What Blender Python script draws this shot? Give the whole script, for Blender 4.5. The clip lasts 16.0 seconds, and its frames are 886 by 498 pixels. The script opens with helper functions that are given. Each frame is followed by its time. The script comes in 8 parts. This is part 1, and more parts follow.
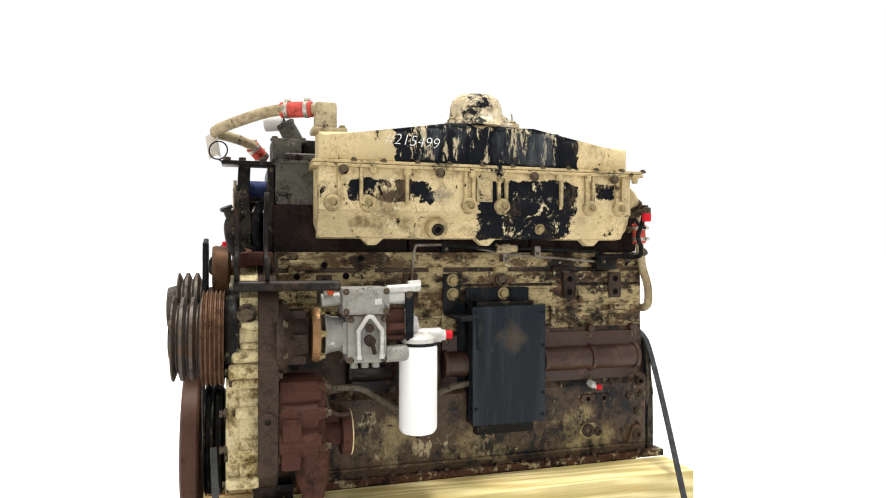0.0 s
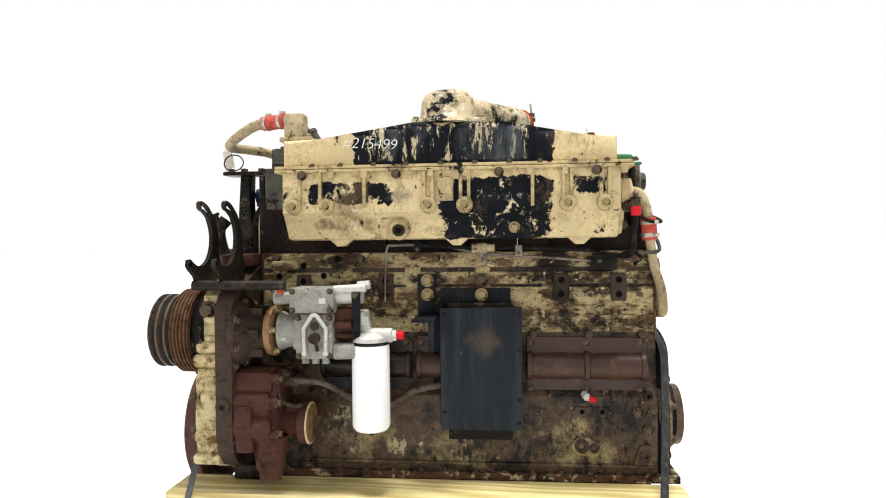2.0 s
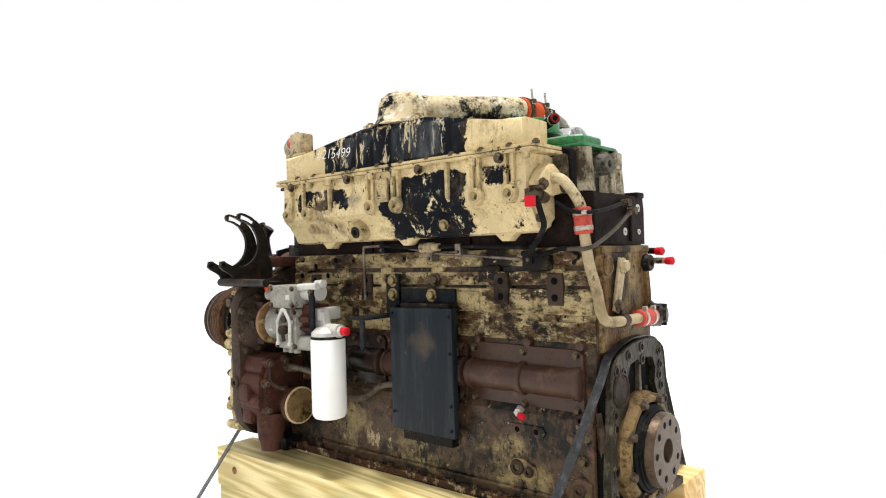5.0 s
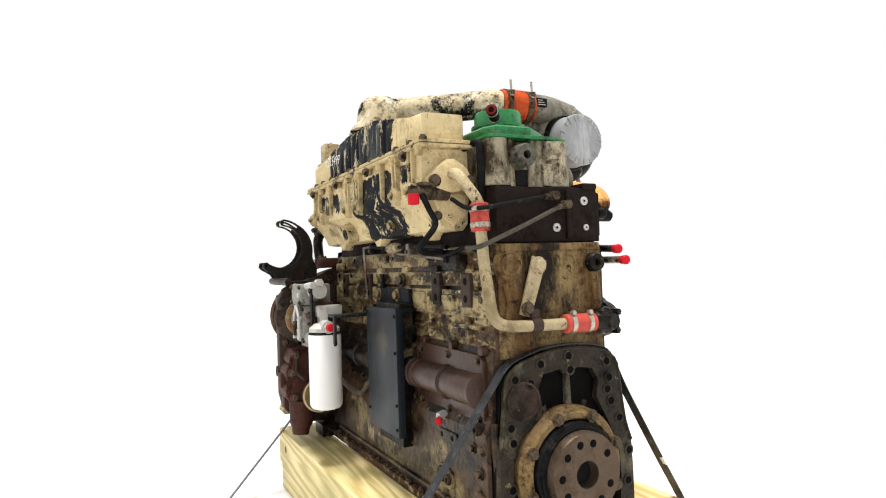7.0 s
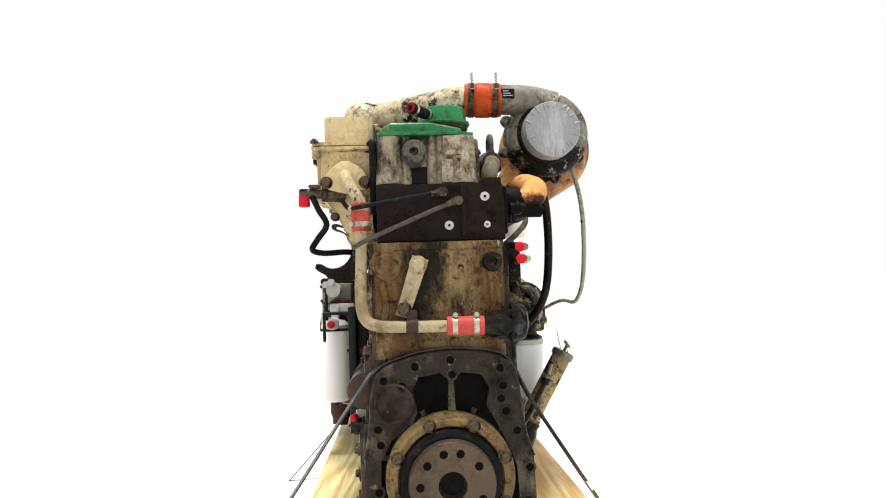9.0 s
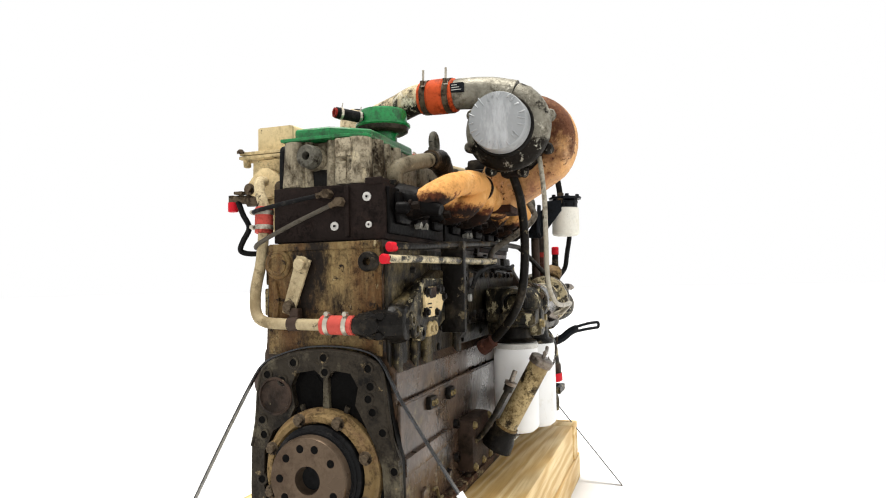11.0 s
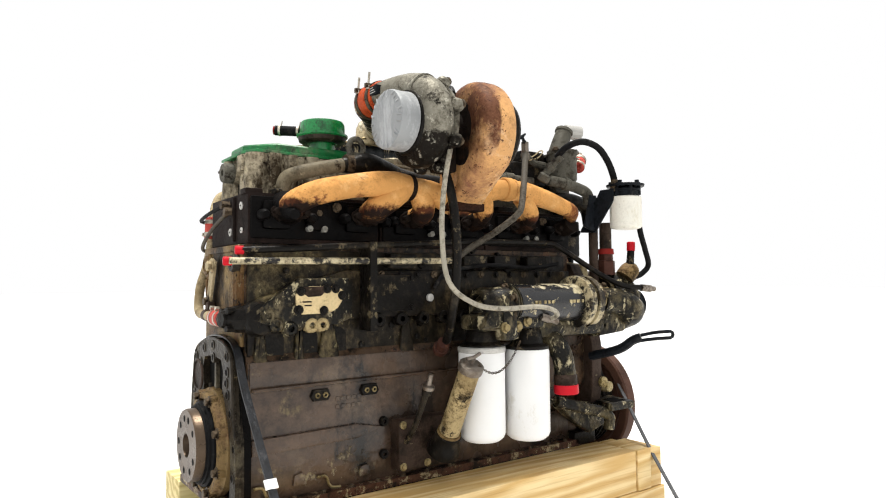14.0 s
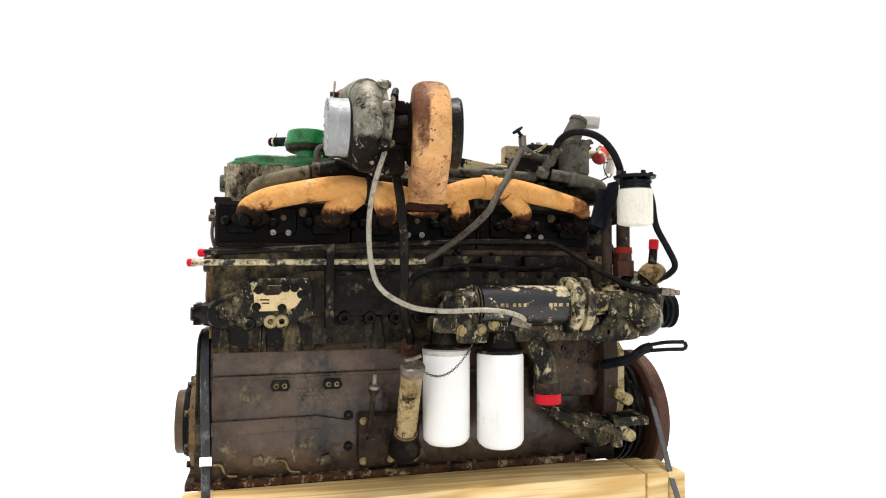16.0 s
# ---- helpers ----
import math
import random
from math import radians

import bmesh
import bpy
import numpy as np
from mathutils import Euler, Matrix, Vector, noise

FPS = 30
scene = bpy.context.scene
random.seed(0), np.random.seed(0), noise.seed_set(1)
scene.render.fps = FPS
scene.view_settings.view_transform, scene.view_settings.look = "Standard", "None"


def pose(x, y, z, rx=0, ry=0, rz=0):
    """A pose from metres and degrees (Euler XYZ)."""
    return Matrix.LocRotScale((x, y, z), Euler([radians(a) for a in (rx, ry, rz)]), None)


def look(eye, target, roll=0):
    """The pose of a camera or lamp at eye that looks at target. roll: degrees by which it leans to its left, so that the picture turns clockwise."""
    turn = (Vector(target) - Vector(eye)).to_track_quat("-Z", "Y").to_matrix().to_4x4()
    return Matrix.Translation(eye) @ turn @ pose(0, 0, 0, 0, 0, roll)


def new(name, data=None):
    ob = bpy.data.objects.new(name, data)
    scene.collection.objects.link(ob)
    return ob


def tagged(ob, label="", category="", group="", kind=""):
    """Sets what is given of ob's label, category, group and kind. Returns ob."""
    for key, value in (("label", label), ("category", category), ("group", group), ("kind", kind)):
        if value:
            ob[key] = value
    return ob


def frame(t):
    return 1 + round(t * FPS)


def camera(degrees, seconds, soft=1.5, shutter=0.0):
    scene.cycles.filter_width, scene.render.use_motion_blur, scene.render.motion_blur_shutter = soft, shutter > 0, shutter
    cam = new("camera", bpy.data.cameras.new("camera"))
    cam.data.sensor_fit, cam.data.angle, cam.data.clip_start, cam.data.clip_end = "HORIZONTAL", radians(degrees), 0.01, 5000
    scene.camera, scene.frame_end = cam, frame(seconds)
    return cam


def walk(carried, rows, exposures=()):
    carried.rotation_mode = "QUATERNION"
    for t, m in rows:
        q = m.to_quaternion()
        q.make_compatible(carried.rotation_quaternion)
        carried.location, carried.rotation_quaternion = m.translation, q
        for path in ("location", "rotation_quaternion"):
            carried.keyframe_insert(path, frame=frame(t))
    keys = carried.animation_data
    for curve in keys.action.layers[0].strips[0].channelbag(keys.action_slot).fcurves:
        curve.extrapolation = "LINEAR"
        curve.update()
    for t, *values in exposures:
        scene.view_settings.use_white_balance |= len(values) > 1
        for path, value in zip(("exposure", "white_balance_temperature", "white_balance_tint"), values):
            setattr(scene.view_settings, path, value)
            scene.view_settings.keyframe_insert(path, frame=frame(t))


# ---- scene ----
cam = camera(68.0, 16.0, soft=1.1)
METRES, EYE, TILT, LEAN, TURN = 7.2, 0.95, 0.0, 0.0, -17.0
ROWS = [
    (0.0, 0.0, 0.0, 0.0, -0.0, 0.12, -0.1),
    (0.5, 0.0322, 0.0024, 0.0008, 5.91, -0.04, 0.07),
    (1.0, 0.063, 0.0081, 0.0017, 11.6, -0.22, 0.23),
    (1.5, 0.0923, 0.0167, 0.0039, 17.18, -0.67, 0.4),
    (2.0, 0.1195, 0.027, 0.0029, 22.48, -0.48, 0.61),
    (2.5, 0.1467, 0.0402, 0.0023, 27.99, -0.37, 0.8),
    (3.0, 0.1727, 0.0557, 0.0019, 33.51, -0.27, 0.99),
    (3.5, 0.1978, 0.0743, 0.0012, 39.21, -0.16, 1.21),
    (6.0, 0.2909, 0.2067, -0.0055, 69.21, 1.12, 1.8),
    (6.5, 0.3003, 0.237, -0.0066, 75.01, 1.32, 1.87),
    (7.0, 0.3066, 0.2683, -0.0077, 80.84, 1.53, 1.92),
    (7.5, 0.3095, 0.2999, -0.0089, 86.59, 1.74, 1.98),
    (8.0, 0.3094, 0.3317, -0.0096, 92.38, 1.86, 2.09),
    (8.5, 0.3065, 0.3631, -0.0116, 98.14, 2.27, 2.04),
    (9.0, 0.3002, 0.3925, -0.0127, 103.48, 2.48, 1.82),
    (9.5, 0.2911, 0.4216, -0.0137, 108.94, 2.67, 1.62),
    (10.0, 0.2793, 0.4499, -0.0144, 114.44, 2.78, 1.46),
    (12.5, 0.1773, 0.5731, -0.0155, 143.76, 2.91, 0.82),
    (13.0, 0.1505, 0.5901, -0.0156, 149.49, 2.91, 0.69),
    (13.5, 0.1226, 0.6043, -0.0156, 155.13, 2.9, 0.55),
    (14.0, 0.0939, 0.6153, -0.0153, 160.67, 2.83, 0.42),
    (14.5, 0.0648, 0.6234, -0.0142, 166.1, 2.61, 0.23),
    (15.0, 0.0353, 0.6291, -0.0131, 171.52, 2.39, 0.07),
    (15.5, 0.0059, 0.6317, -0.0121, 176.83, 2.22, -0.05),
    (16.0, -0.0218, 0.6322, -0.012, 181.78, 2.22, -0.14),
]
walk(cam, [(t, pose(0, 0, EYE, TILT, LEAN, TURN) @ pose(METRES * x, METRES * y, METRES * z, 90 + pitch, roll, yaw)) for t, x, y, z, yaw, pitch, roll in ROWS])

# ---- world and light: a white studio with soft light from above ----
world = bpy.data.worlds.new("world")
scene.world = world
world.use_nodes = True
world.node_tree.nodes["Background"].inputs[0].default_value = (1.0, 1.0, 1.0, 1)
world.node_tree.nodes["Background"].inputs[1].default_value = 1.0
sun = new("sun", bpy.data.lights.new("sun", "SUN"))
sun.data.energy, sun.data.angle, sun.data.color = 5.0, radians(16), (1.0, 0.97, 0.91)
sun.matrix_world = look((0.65, 2.0, 5.0), (0.65, 2.17, 0.5))
scene.view_settings.exposure = 0.0


# ---- materials ----
def nodes_of(name):
    m = bpy.data.materials.new(name)
    m.use_nodes = True
    t = m.node_tree
    return m, t, t.nodes["Principled BSDF"]


def worn(name, base, layers=(), rough=0.6, metal=0.0, bump=0.25, bscale=140.0, spread=0.18, dirt=0.8, gloss=0.06):
    """Paint or metal with layers of (colour, scale, low, high, stretch in z, window) laid over it by noise."""
    m, t, b = nodes_of(name)
    n, l = t.nodes.new, t.links.new
    co = n("ShaderNodeTexCoord")
    sep = n("ShaderNodeSeparateXYZ")
    l(co.outputs["Object"], sep.inputs[0])
    var = n("ShaderNodeTexNoise")
    var.inputs["Scale"].default_value, var.inputs["Detail"].default_value = 9.0, 6.0
    l(co.outputs["Object"], var.inputs["Vector"])
    hsv = n("ShaderNodeHueSaturation")
    hsv.inputs["Color"].default_value = (*base, 1)
    mr = n("ShaderNodeMapRange")
    mr.inputs[1].default_value, mr.inputs[2].default_value = 0.3, 0.7
    mr.inputs[3].default_value, mr.inputs[4].default_value = 1 - spread, 1 + spread
    l(var.outputs[0], mr.inputs[0])
    l(mr.outputs[0], hsv.inputs["Value"])
    col = hsv.outputs[0]
    edge = None
    for i, layer in enumerate(layers):
        colour, scale, low, high = layer[:4]
        stretch = layer[4] if len(layer) > 4 else 1.0
        window = layer[5] if len(layer) > 5 else None
        mp = n("ShaderNodeMapping")
        mp.inputs["Scale"].default_value = (1, 1, stretch)
        mp.inputs["Location"].default_value = (3.1 * i, 1.7 * i, 0.9 * i)
        l(co.outputs["Object"], mp.inputs[0])
        no = n("ShaderNodeTexNoise")
        no.inputs["Scale"].default_value, no.inputs["Detail"].default_value, no.inputs["Roughness"].default_value = scale, 11.0, 0.74
        l(mp.outputs[0], no.inputs["Vector"])
        value = no.outputs[0]
        if window:
            for axis, (a, c, soft) in enumerate(window):
                if a is None:
                    continue
                for lo, hi in ((a - soft, a + soft), (c + soft, c - soft)):
                    w = n("ShaderNodeMapRange")
                    w.inputs[1].default_value, w.inputs[2].default_value = min(lo, hi), max(lo, hi)
                    w.inputs[3].default_value, w.inputs[4].default_value = (-0.5, 0.0) if lo < hi else (0.0, -0.5)
                    l(sep.outputs[axis], w.inputs[0])
                    ad = n("ShaderNodeMath")
                    l(value, ad.inputs[0])
                    l(w.outputs[0], ad.inputs[1])
                    value = ad.outputs[0]
        r = n("ShaderNodeMapRange")
        r.inputs[1].default_value, r.inputs[2].default_value = low, high
        l(value, r.inputs[0])
        mix = n("ShaderNodeMix")
        mix.data_type = "RGBA"
        l(r.outputs[0], mix.inputs["Factor"])
        l(col, mix.inputs["A"])
        mix.inputs["B"].default_value = (*colour, 1)
        col = mix.outputs["Result"]
        edge = r.outputs[0] if edge is None else edge
    if dirt:
        for sc_, lo_, hi_, str_ in ((36.0, 0.48, 0.62, dirt), (130.0, 0.50, 0.60, dirt * 0.85)):
            no = n("ShaderNodeTexNoise")
            no.inputs["Scale"].default_value, no.inputs["Detail"].default_value, no.inputs["Roughness"].default_value = sc_, 6.0, 0.7
            l(co.outputs["Object"], no.inputs["Vector"])
            r = n("ShaderNodeMapRange")
            r.inputs[1].default_value, r.inputs[2].default_value = lo_, hi_
            r.inputs[4].default_value = str_
            l(no.outputs[0], r.inputs[0])
            patch = n("ShaderNodeMapRange")
            patch.inputs[1].default_value, patch.inputs[2].default_value = 0.36, 0.60
            patch.inputs[3].default_value = 0.12
            l(var.outputs[0], patch.inputs[0])
            both = n("ShaderNodeMath")
            both.operation = "MULTIPLY"
            l(r.outputs[0], both.inputs[0])
            l(patch.outputs[0], both.inputs[1])
            mix = n("ShaderNodeMix")
            mix.data_type, mix.blend_type = "RGBA", "MULTIPLY"
            l(both.outputs[0], mix.inputs["Factor"])
            l(col, mix.inputs["A"])
            mix.inputs["B"].default_value = (0.22, 0.19, 0.16, 1)
            col = mix.outputs["Result"]
    l(col, b.inputs["Base Color"])
    fine = n("ShaderNodeTexNoise")
    fine.inputs["Scale"].default_value, fine.inputs["Detail"].default_value = bscale, 8.0
    l(co.outputs["Object"], fine.inputs["Vector"])
    rr = n("ShaderNodeMapRange")
    rr.inputs[3].default_value, rr.inputs[4].default_value = max(rough - 0.18, 0.05), min(rough + 0.18, 1.0)
    l(var.outputs[0], rr.inputs[0])
    l(rr.outputs[0], b.inputs["Roughness"])
    b.inputs["Metallic"].default_value = metal
    b.inputs["Specular IOR Level"].default_value = gloss
    bu = n("ShaderNodeBump")
    bu.inputs["Strength"].default_value, bu.inputs["Distance"].default_value = bump, 0.0045
    l(fine.outputs[0], bu.inputs["Height"])
    if edge is not None:
        b2 = n("ShaderNodeBump")
        b2.inputs["Strength"].default_value, b2.inputs["Distance"].default_value, b2.invert = 0.5, 0.0012, True
        l(edge, b2.inputs["Height"])
        l(bu.outputs[0], b2.inputs["Normal"])
        bu = b2
    l(bu.outputs[0], b.inputs["Normal"])
    return m


CREAM, BLACK, DARK, OIL_AND_SHADE = (0.61, 0.49, 0.275), (0.0065, 0.0080, 0.0110), (0.011, 0.007, 0.0045), (0.005, 0.0038, 0.003)
M_HAT = worn("cream_paint_hat", CREAM, [
    (BLACK, 10.0, 0.32, 0.34, 0.8, [(0.41, 1.03, 0.05), (None, 0, 0), (1.18, 1.345, 0.03)]),
    (DARK, 26.0, 0.61, 0.63, 0.5, [(0.20, 1.16, 0.02), (None, 0, 0), (None, 0, 0)]),
    ((0.50, 0.42, 0.27), 45.0, 0.55, 0.58, 0.25, [(0.42, 1.05, 0.03), (None, 0, 0), (1.20, 1.345, 0.02)]),
    ((0.085, 0.095, 0.105), 6.0, 0.46, 0.72, 0.3, [(0.45, 1.02, 0.05), (None, 0, 0), (1.20, 1.33, 0.02)]),
    ((0.10, 0.07, 0.04), 5.0, 0.58, 0.80, 0.5), (DARK, 70.0, 0.625, 0.65, 0.7)], rough=0.6, bump=0.15, dirt=0.32)
M_MANIFOLD = worn("cream_paint_manifold", CREAM, [
    (BLACK, 10.0, 0.36, 0.38, 0.9, [(0.66, 1.03, 0.05), (None, 0, 0), (0.975, 1.172, 0.02)]),
    (BLACK, 13.0, 0.44, 0.46, 0.8, [(0.26, 0.58, 0.05), (None, 0, 0), (1.075, 1.17, 0.02)]),
    (BLACK, 13.0, 0.46, 0.48, 0.8, [(1.05, 1.19, 0.03), (None, 0, 0), (1.10, 1.18, 0.02)]),
    ((0.36, 0.33, 0.25), 40.0, 0.50, 0.58, 0.7, [(0.76, 0.98, 0.04), (None, 0, 0), (1.07, 1.14, 0.03)]), ((0.09, 0.095, 0.10), 6.0, 0.36, 0.62, 1.0, [(0.50, 0.63, 0.06), (None, 0, 0), (1.07, 1.16, 0.04)]), ((0.14, 0.09, 0.04), 12.0, 0.42, 0.62, 0.6, [(0.26, 0.52, 0.06), (None, 0, 0), (0.99, 1.075, 0.03)]),
    # The full-length dark layer at the foot paints shade on the down-facing chamfer.
    ((0.16, 0.11, 0.06), 9.0, 0.52, 0.70, 0.5), ((0.05, 0.035, 0.02), 18.0, 0.50, 0.58, 0.5, [(0.2, 1.22, 0.02), (None, 0, 0), (0.985, 1.03, 0.03)]),
    ((0.62, 0.53, 0.33), 30.0, 0.585, 0.61, 0.6), (DARK, 24.0, 0.595, 0.62, 0.6), (DARK, 70.0, 0.61, 0.64, 0.8)], rough=0.6, bump=0.2, dirt=0.42)
M_TRIM = worn("cream_paint_trim", (0.48, 0.375, 0.20), [((0.13, 0.11, 0.06), 12.0, 0.5, 0.66), (DARK, 30.0, 0.58, 0.62), (BLACK, 9.0, 0.60, 0.62)], rough=0.6, bump=0.15, dirt=0.4)
M_PIPE = worn("cream_paint_pipe", (0.44, 0.36, 0.22), [((0.22, 0.165, 0.09), 7.0, 0.46, 0.66), (DARK, 16.0, 0.57, 0.63)], rough=0.5, dirt=0.5)
# The first layer is near-black along the lower side of the pipe.
M_CROSS = worn("cream_paint_crossover", (0.55, 0.46, 0.30), [((0.02, 0.018, 0.016), 9.0, 0.34, 0.44, 1.0, [(None, 0, 0), (2.06, 2.35, 0.05), (1.30, 1.388, 0.025)]), (BLACK, 13.0, 0.52, 0.58), ((0.66, 0.60, 0.47), 20.0, 0.55, 0.6)], rough=0.6)
M_BLOCK_UP = worn("block_paint_upper", (0.36, 0.285, 0.145), [
    ((0.10, 0.060, 0.030), 6.0, 0.47, 0.55, 2.4), ((0.54, 0.45, 0.26), 10.0, 0.57, 0.62, 1.6), ((0.030, 0.019, 0.011), 9.0, 0.52, 0.58, 2.0), (DARK, 4.0, 0.56, 0.62, 1.4), ((0.085, 0.045, 0.020), 16.0, 0.57, 0.61, 1.8), ((0.54, 0.46, 0.28), 26.0, 0.61, 0.64, 1.2), (DARK, 48.0, 0.59, 0.62, 0.8)], rough=0.45, bump=0.8, bscale=70, gloss=0.12, dirt=0.6)
# The windowed near-black layer paints oil and deep shade behind the fuel filter.
M_BLOCK_MID = worn("block_rust_brown", (0.050, 0.024, 0.016), [(OIL_AND_SHADE, 8.0, 0.22, 0.42, 1.0, [(0.20, 0.62, 0.10), (None, 0, 0), (0.45, 0.70, 0.03)]),
    ((0.045, 0.025, 0.017), 6.0, 0.50, 0.66), ((0.12, 0.062, 0.042), 10, 0.56, 0.70, 0.7), ((0.24, 0.19, 0.11), 26.0, 0.67, 0.70, 1.2)], rough=0.36, bump=0.22, bscale=60, gloss=0.28, dirt=0.4)
M_BLOCK_LOW = worn("block_oily_brown", (0.070, 0.042, 0.024), [
    ((0.23, 0.180, 0.088), 6.0, 0.48, 0.58, 0.8, [(0.16, 1.40, 0.1), (None, 0, 0), (0.24, 0.48, 0.06)]), ((0.36, 0.29, 0.17), 24.0, 0.54, 0.58, 0.5, [(0.16, 1.45, 0.1), (None, 0, 0), (0.22, 0.37, 0.12)]),
    ((0.36, 0.29, 0.17), 20.0, 0.56, 0.59, 0.4, [(0.20, 0.75, 0.15), (None, 0, 0), (0.22, 0.56, 0.10)]),
    (OIL_AND_SHADE, 5.5, 0.49, 0.59), ((0.12, 0.060, 0.035), 9.0, 0.57, 0.66), (OIL_AND_SHADE, 12.0, 0.55, 0.60, 0.4), ((0.28, 0.22, 0.12), 50.0, 0.61, 0.64), (OIL_AND_SHADE, 34.0, 0.57, 0.61)], rough=0.38, bump=0.6, bscale=60, gloss=0.20, dirt=0.5)
M_BLOCK_B = worn("block_grime_black", (0.017, 0.0135, 0.009), [
    ((0.20, 0.155, 0.075), 9.0, 0.47, 0.64, 0.6, [(0.95, 1.40, 0.10), (None, 0, 0), (0.56, 1.0, 0.05)]), ((0.075, 0.056, 0.03), 20.0, 0.50, 0.62, 0.5), ((0.30, 0.25, 0.13), 40.0, 0.60, 0.63, 0.7, [(0.95, 1.40, 0.10), (None, 0, 0), (0.56, 1.0, 0.05)]),
    (OIL_AND_SHADE, 6.0, 0.46, 0.6), ((0.20, 0.17, 0.09), 34.0, 0.63, 0.66)], rough=0.36, bump=0.9, bscale=50, gloss=0.12)
M_SKIRT_B = worn("block_brown_skirt", (0.096, 0.060, 0.038), [
    ((0.30, 0.25, 0.15), 24.0, 0.54, 0.59, 0.7, [(0.85, 1.40, 0.12), (None, 0, 0), (0.24, 0.42, 0.06)]),
    # The (0.14, 0.10, 0.065) layer paints soft highlights into the brown.
    ((0.022, 0.014, 0.010), 3.2, 0.42, 0.62), ((0.14, 0.10, 0.065), 5.0, 0.54, 0.70), ((0.17, 0.13, 0.06), 12.0, 0.55, 0.64, 0.6, [(1.02, 1.40, 0.08), (None, 0, 0), (0.43, 0.66, 0.06)]), (DARK, 9, 0.56, 0.66, 0.4), (OIL_AND_SHADE, 4.5, 0.55, 0.67, 0.8)], rough=0.28, bump=0.45, bscale=45, gloss=0.42, dirt=0.35)
M_BLOCK_END = worn("block_oil_stained_end", (0.24, 0.172, 0.075), [
    ((0.10, 0.050, 0.018), 7.0, 0.42, 0.60, 0.22), (DARK, 6.0, 0.48, 0.58, 0.4), (DARK, 36, 0.57, 0.62), ((0.34, 0.28, 0.16), 18, 0.60, 0.64, 0.5)], rough=0.5, bump=0.5, gloss=0.12)
# Brown taken nearly to black to hold the shade under the manifold.
M_HEAD = worn("head_shaded_brown", (0.015, 0.010, 0.0085), [((0.045, 0.026, 0.02), 7.0, 0.5, 0.7)], rough=0.6, bump=0.3)
M_HEADB = worn("soot_and_shade_black", (0.0028, 0.0024, 0.0024), [((0.022, 0.013, 0.009), 9.0, 0.55, 0.7), ((0.07, 0.06, 0.045), 40, 0.66, 0.7)], rough=0.5, bump=0.6, bscale=60)
M_ROCKER = worn("rocker_box_aluminium", (0.34, 0.295, 0.21), [
    ((0.045, 0.033, 0.02), 8.0, 0.50, 0.60, 0.6), ((0.50, 0.43, 0.29), 12.0, 0.56, 0.62, 0.6), (DARK, 22, 0.58, 0.64, 0.5)], rough=0.5, metal=0.25, bump=0.3)
M_GREENCOVER = worn("stained_green_paint", (0.008, 0.175, 0.045), [(DARK, 14.0, 0.62, 0.70), ((0.015, 0.24, 0.06), 20, 0.6, 0.66), ((0.16, 0.19, 0.11), 7, 0.50, 0.64), ((0.34, 0.36, 0.22), 14, 0.61, 0.65)], rough=0.34, bump=0.2, gloss=0.4)
M_DULLPIPE = worn("grimy_grey_pipe", (0.20, 0.17, 0.115), [((0.09, 0.075, 0.05), 7.0, 0.44, 0.62), (DARK, 14.0, 0.53, 0.61), ((0.38, 0.33, 0.22), 22, 0.60, 0.66)], rough=0.5, dirt=0.6)
M_GREEN = worn("green_paint", (0.006, 0.19, 0.045), [(DARK, 14.0, 0.63, 0.70), ((0.015, 0.26, 0.06), 20, 0.6, 0.66), ((0.01, 0.05, 0.02), 9, 0.55, 0.7), ((0.34, 0.36, 0.22), 12, 0.63, 0.66)], rough=0.3, bump=0.15, gloss=0.5)
M_GREASESHADE = worn("black_grease_and_shade", (0.007, 0.006, 0.005), [((0.22, 0.18, 0.11), 18.0, 0.57, 0.62), ((0.040, 0.032, 0.022), 8, 0.52, 0.64)], rough=0.36, bump=0.7, bscale=60, gloss=0.10)
M_BLACKSTEEL = worn("black_painted_steel", (0.010, 0.012, 0.015), [((0.06, 0.055, 0.05), 8.0, 0.52, 0.8, 0.4)], rough=0.42, bump=0.08)
M_BOX = worn("black_box_sheet", (0.008, 0.0115, 0.016), [
    ((0.085, 0.062, 0.038), 5.0, 0.16, 0.50, 0.8, [(0.765, 0.865, 0.06), (None, 0, 0), (0.62, 0.73, 0.06)]), ((0.030, 0.036, 0.043), 14, 0.46, 0.66, 0.09), ((0.05, 0.05, 0.05), 60, 0.64, 0.68, 0.5)], rough=0.36, bump=0.05, dirt=0.2, gloss=0.14)
M_RUSTB = worn("rust_brown_paint", (0.064, 0.026, 0.018), [(DARK, 8.0, 0.52, 0.64), ((0.14, 0.062, 0.036), 18.0, 0.6, 0.68)], rough=0.55, bump=0.3, dirt=0.45, gloss=0.10)
M_BROWN = worn("brown_dark_casting", (0.052, 0.034, 0.025), [(DARK, 7.0, 0.48, 0.62), ((0.25, 0.20, 0.12), 28, 0.64, 0.68)], rough=0.55, bump=0.35, dirt=0.5, gloss=0.10)
M_GEARCOVER = worn("cream_gear_cover", (0.56, 0.47, 0.27), [((0.26, 0.19, 0.07), 9, 0.46, 0.62), (DARK, 16.0, 0.60, 0.66), ((0.06, 0.035, 0.02), 6, 0.60, 0.70)], rough=0.6, bump=0.3)
M_ALU = worn("cast_aluminium", (0.27, 0.265, 0.235), [(DARK, 15.0, 0.60, 0.66, 0.6), ((0.17, 0.15, 0.12), 12.0, 0.55, 0.68), ((0.50, 0.49, 0.47), 24, 0.58, 0.64)], rough=0.5, metal=0.2, bump=0.2, dirt=0.35)
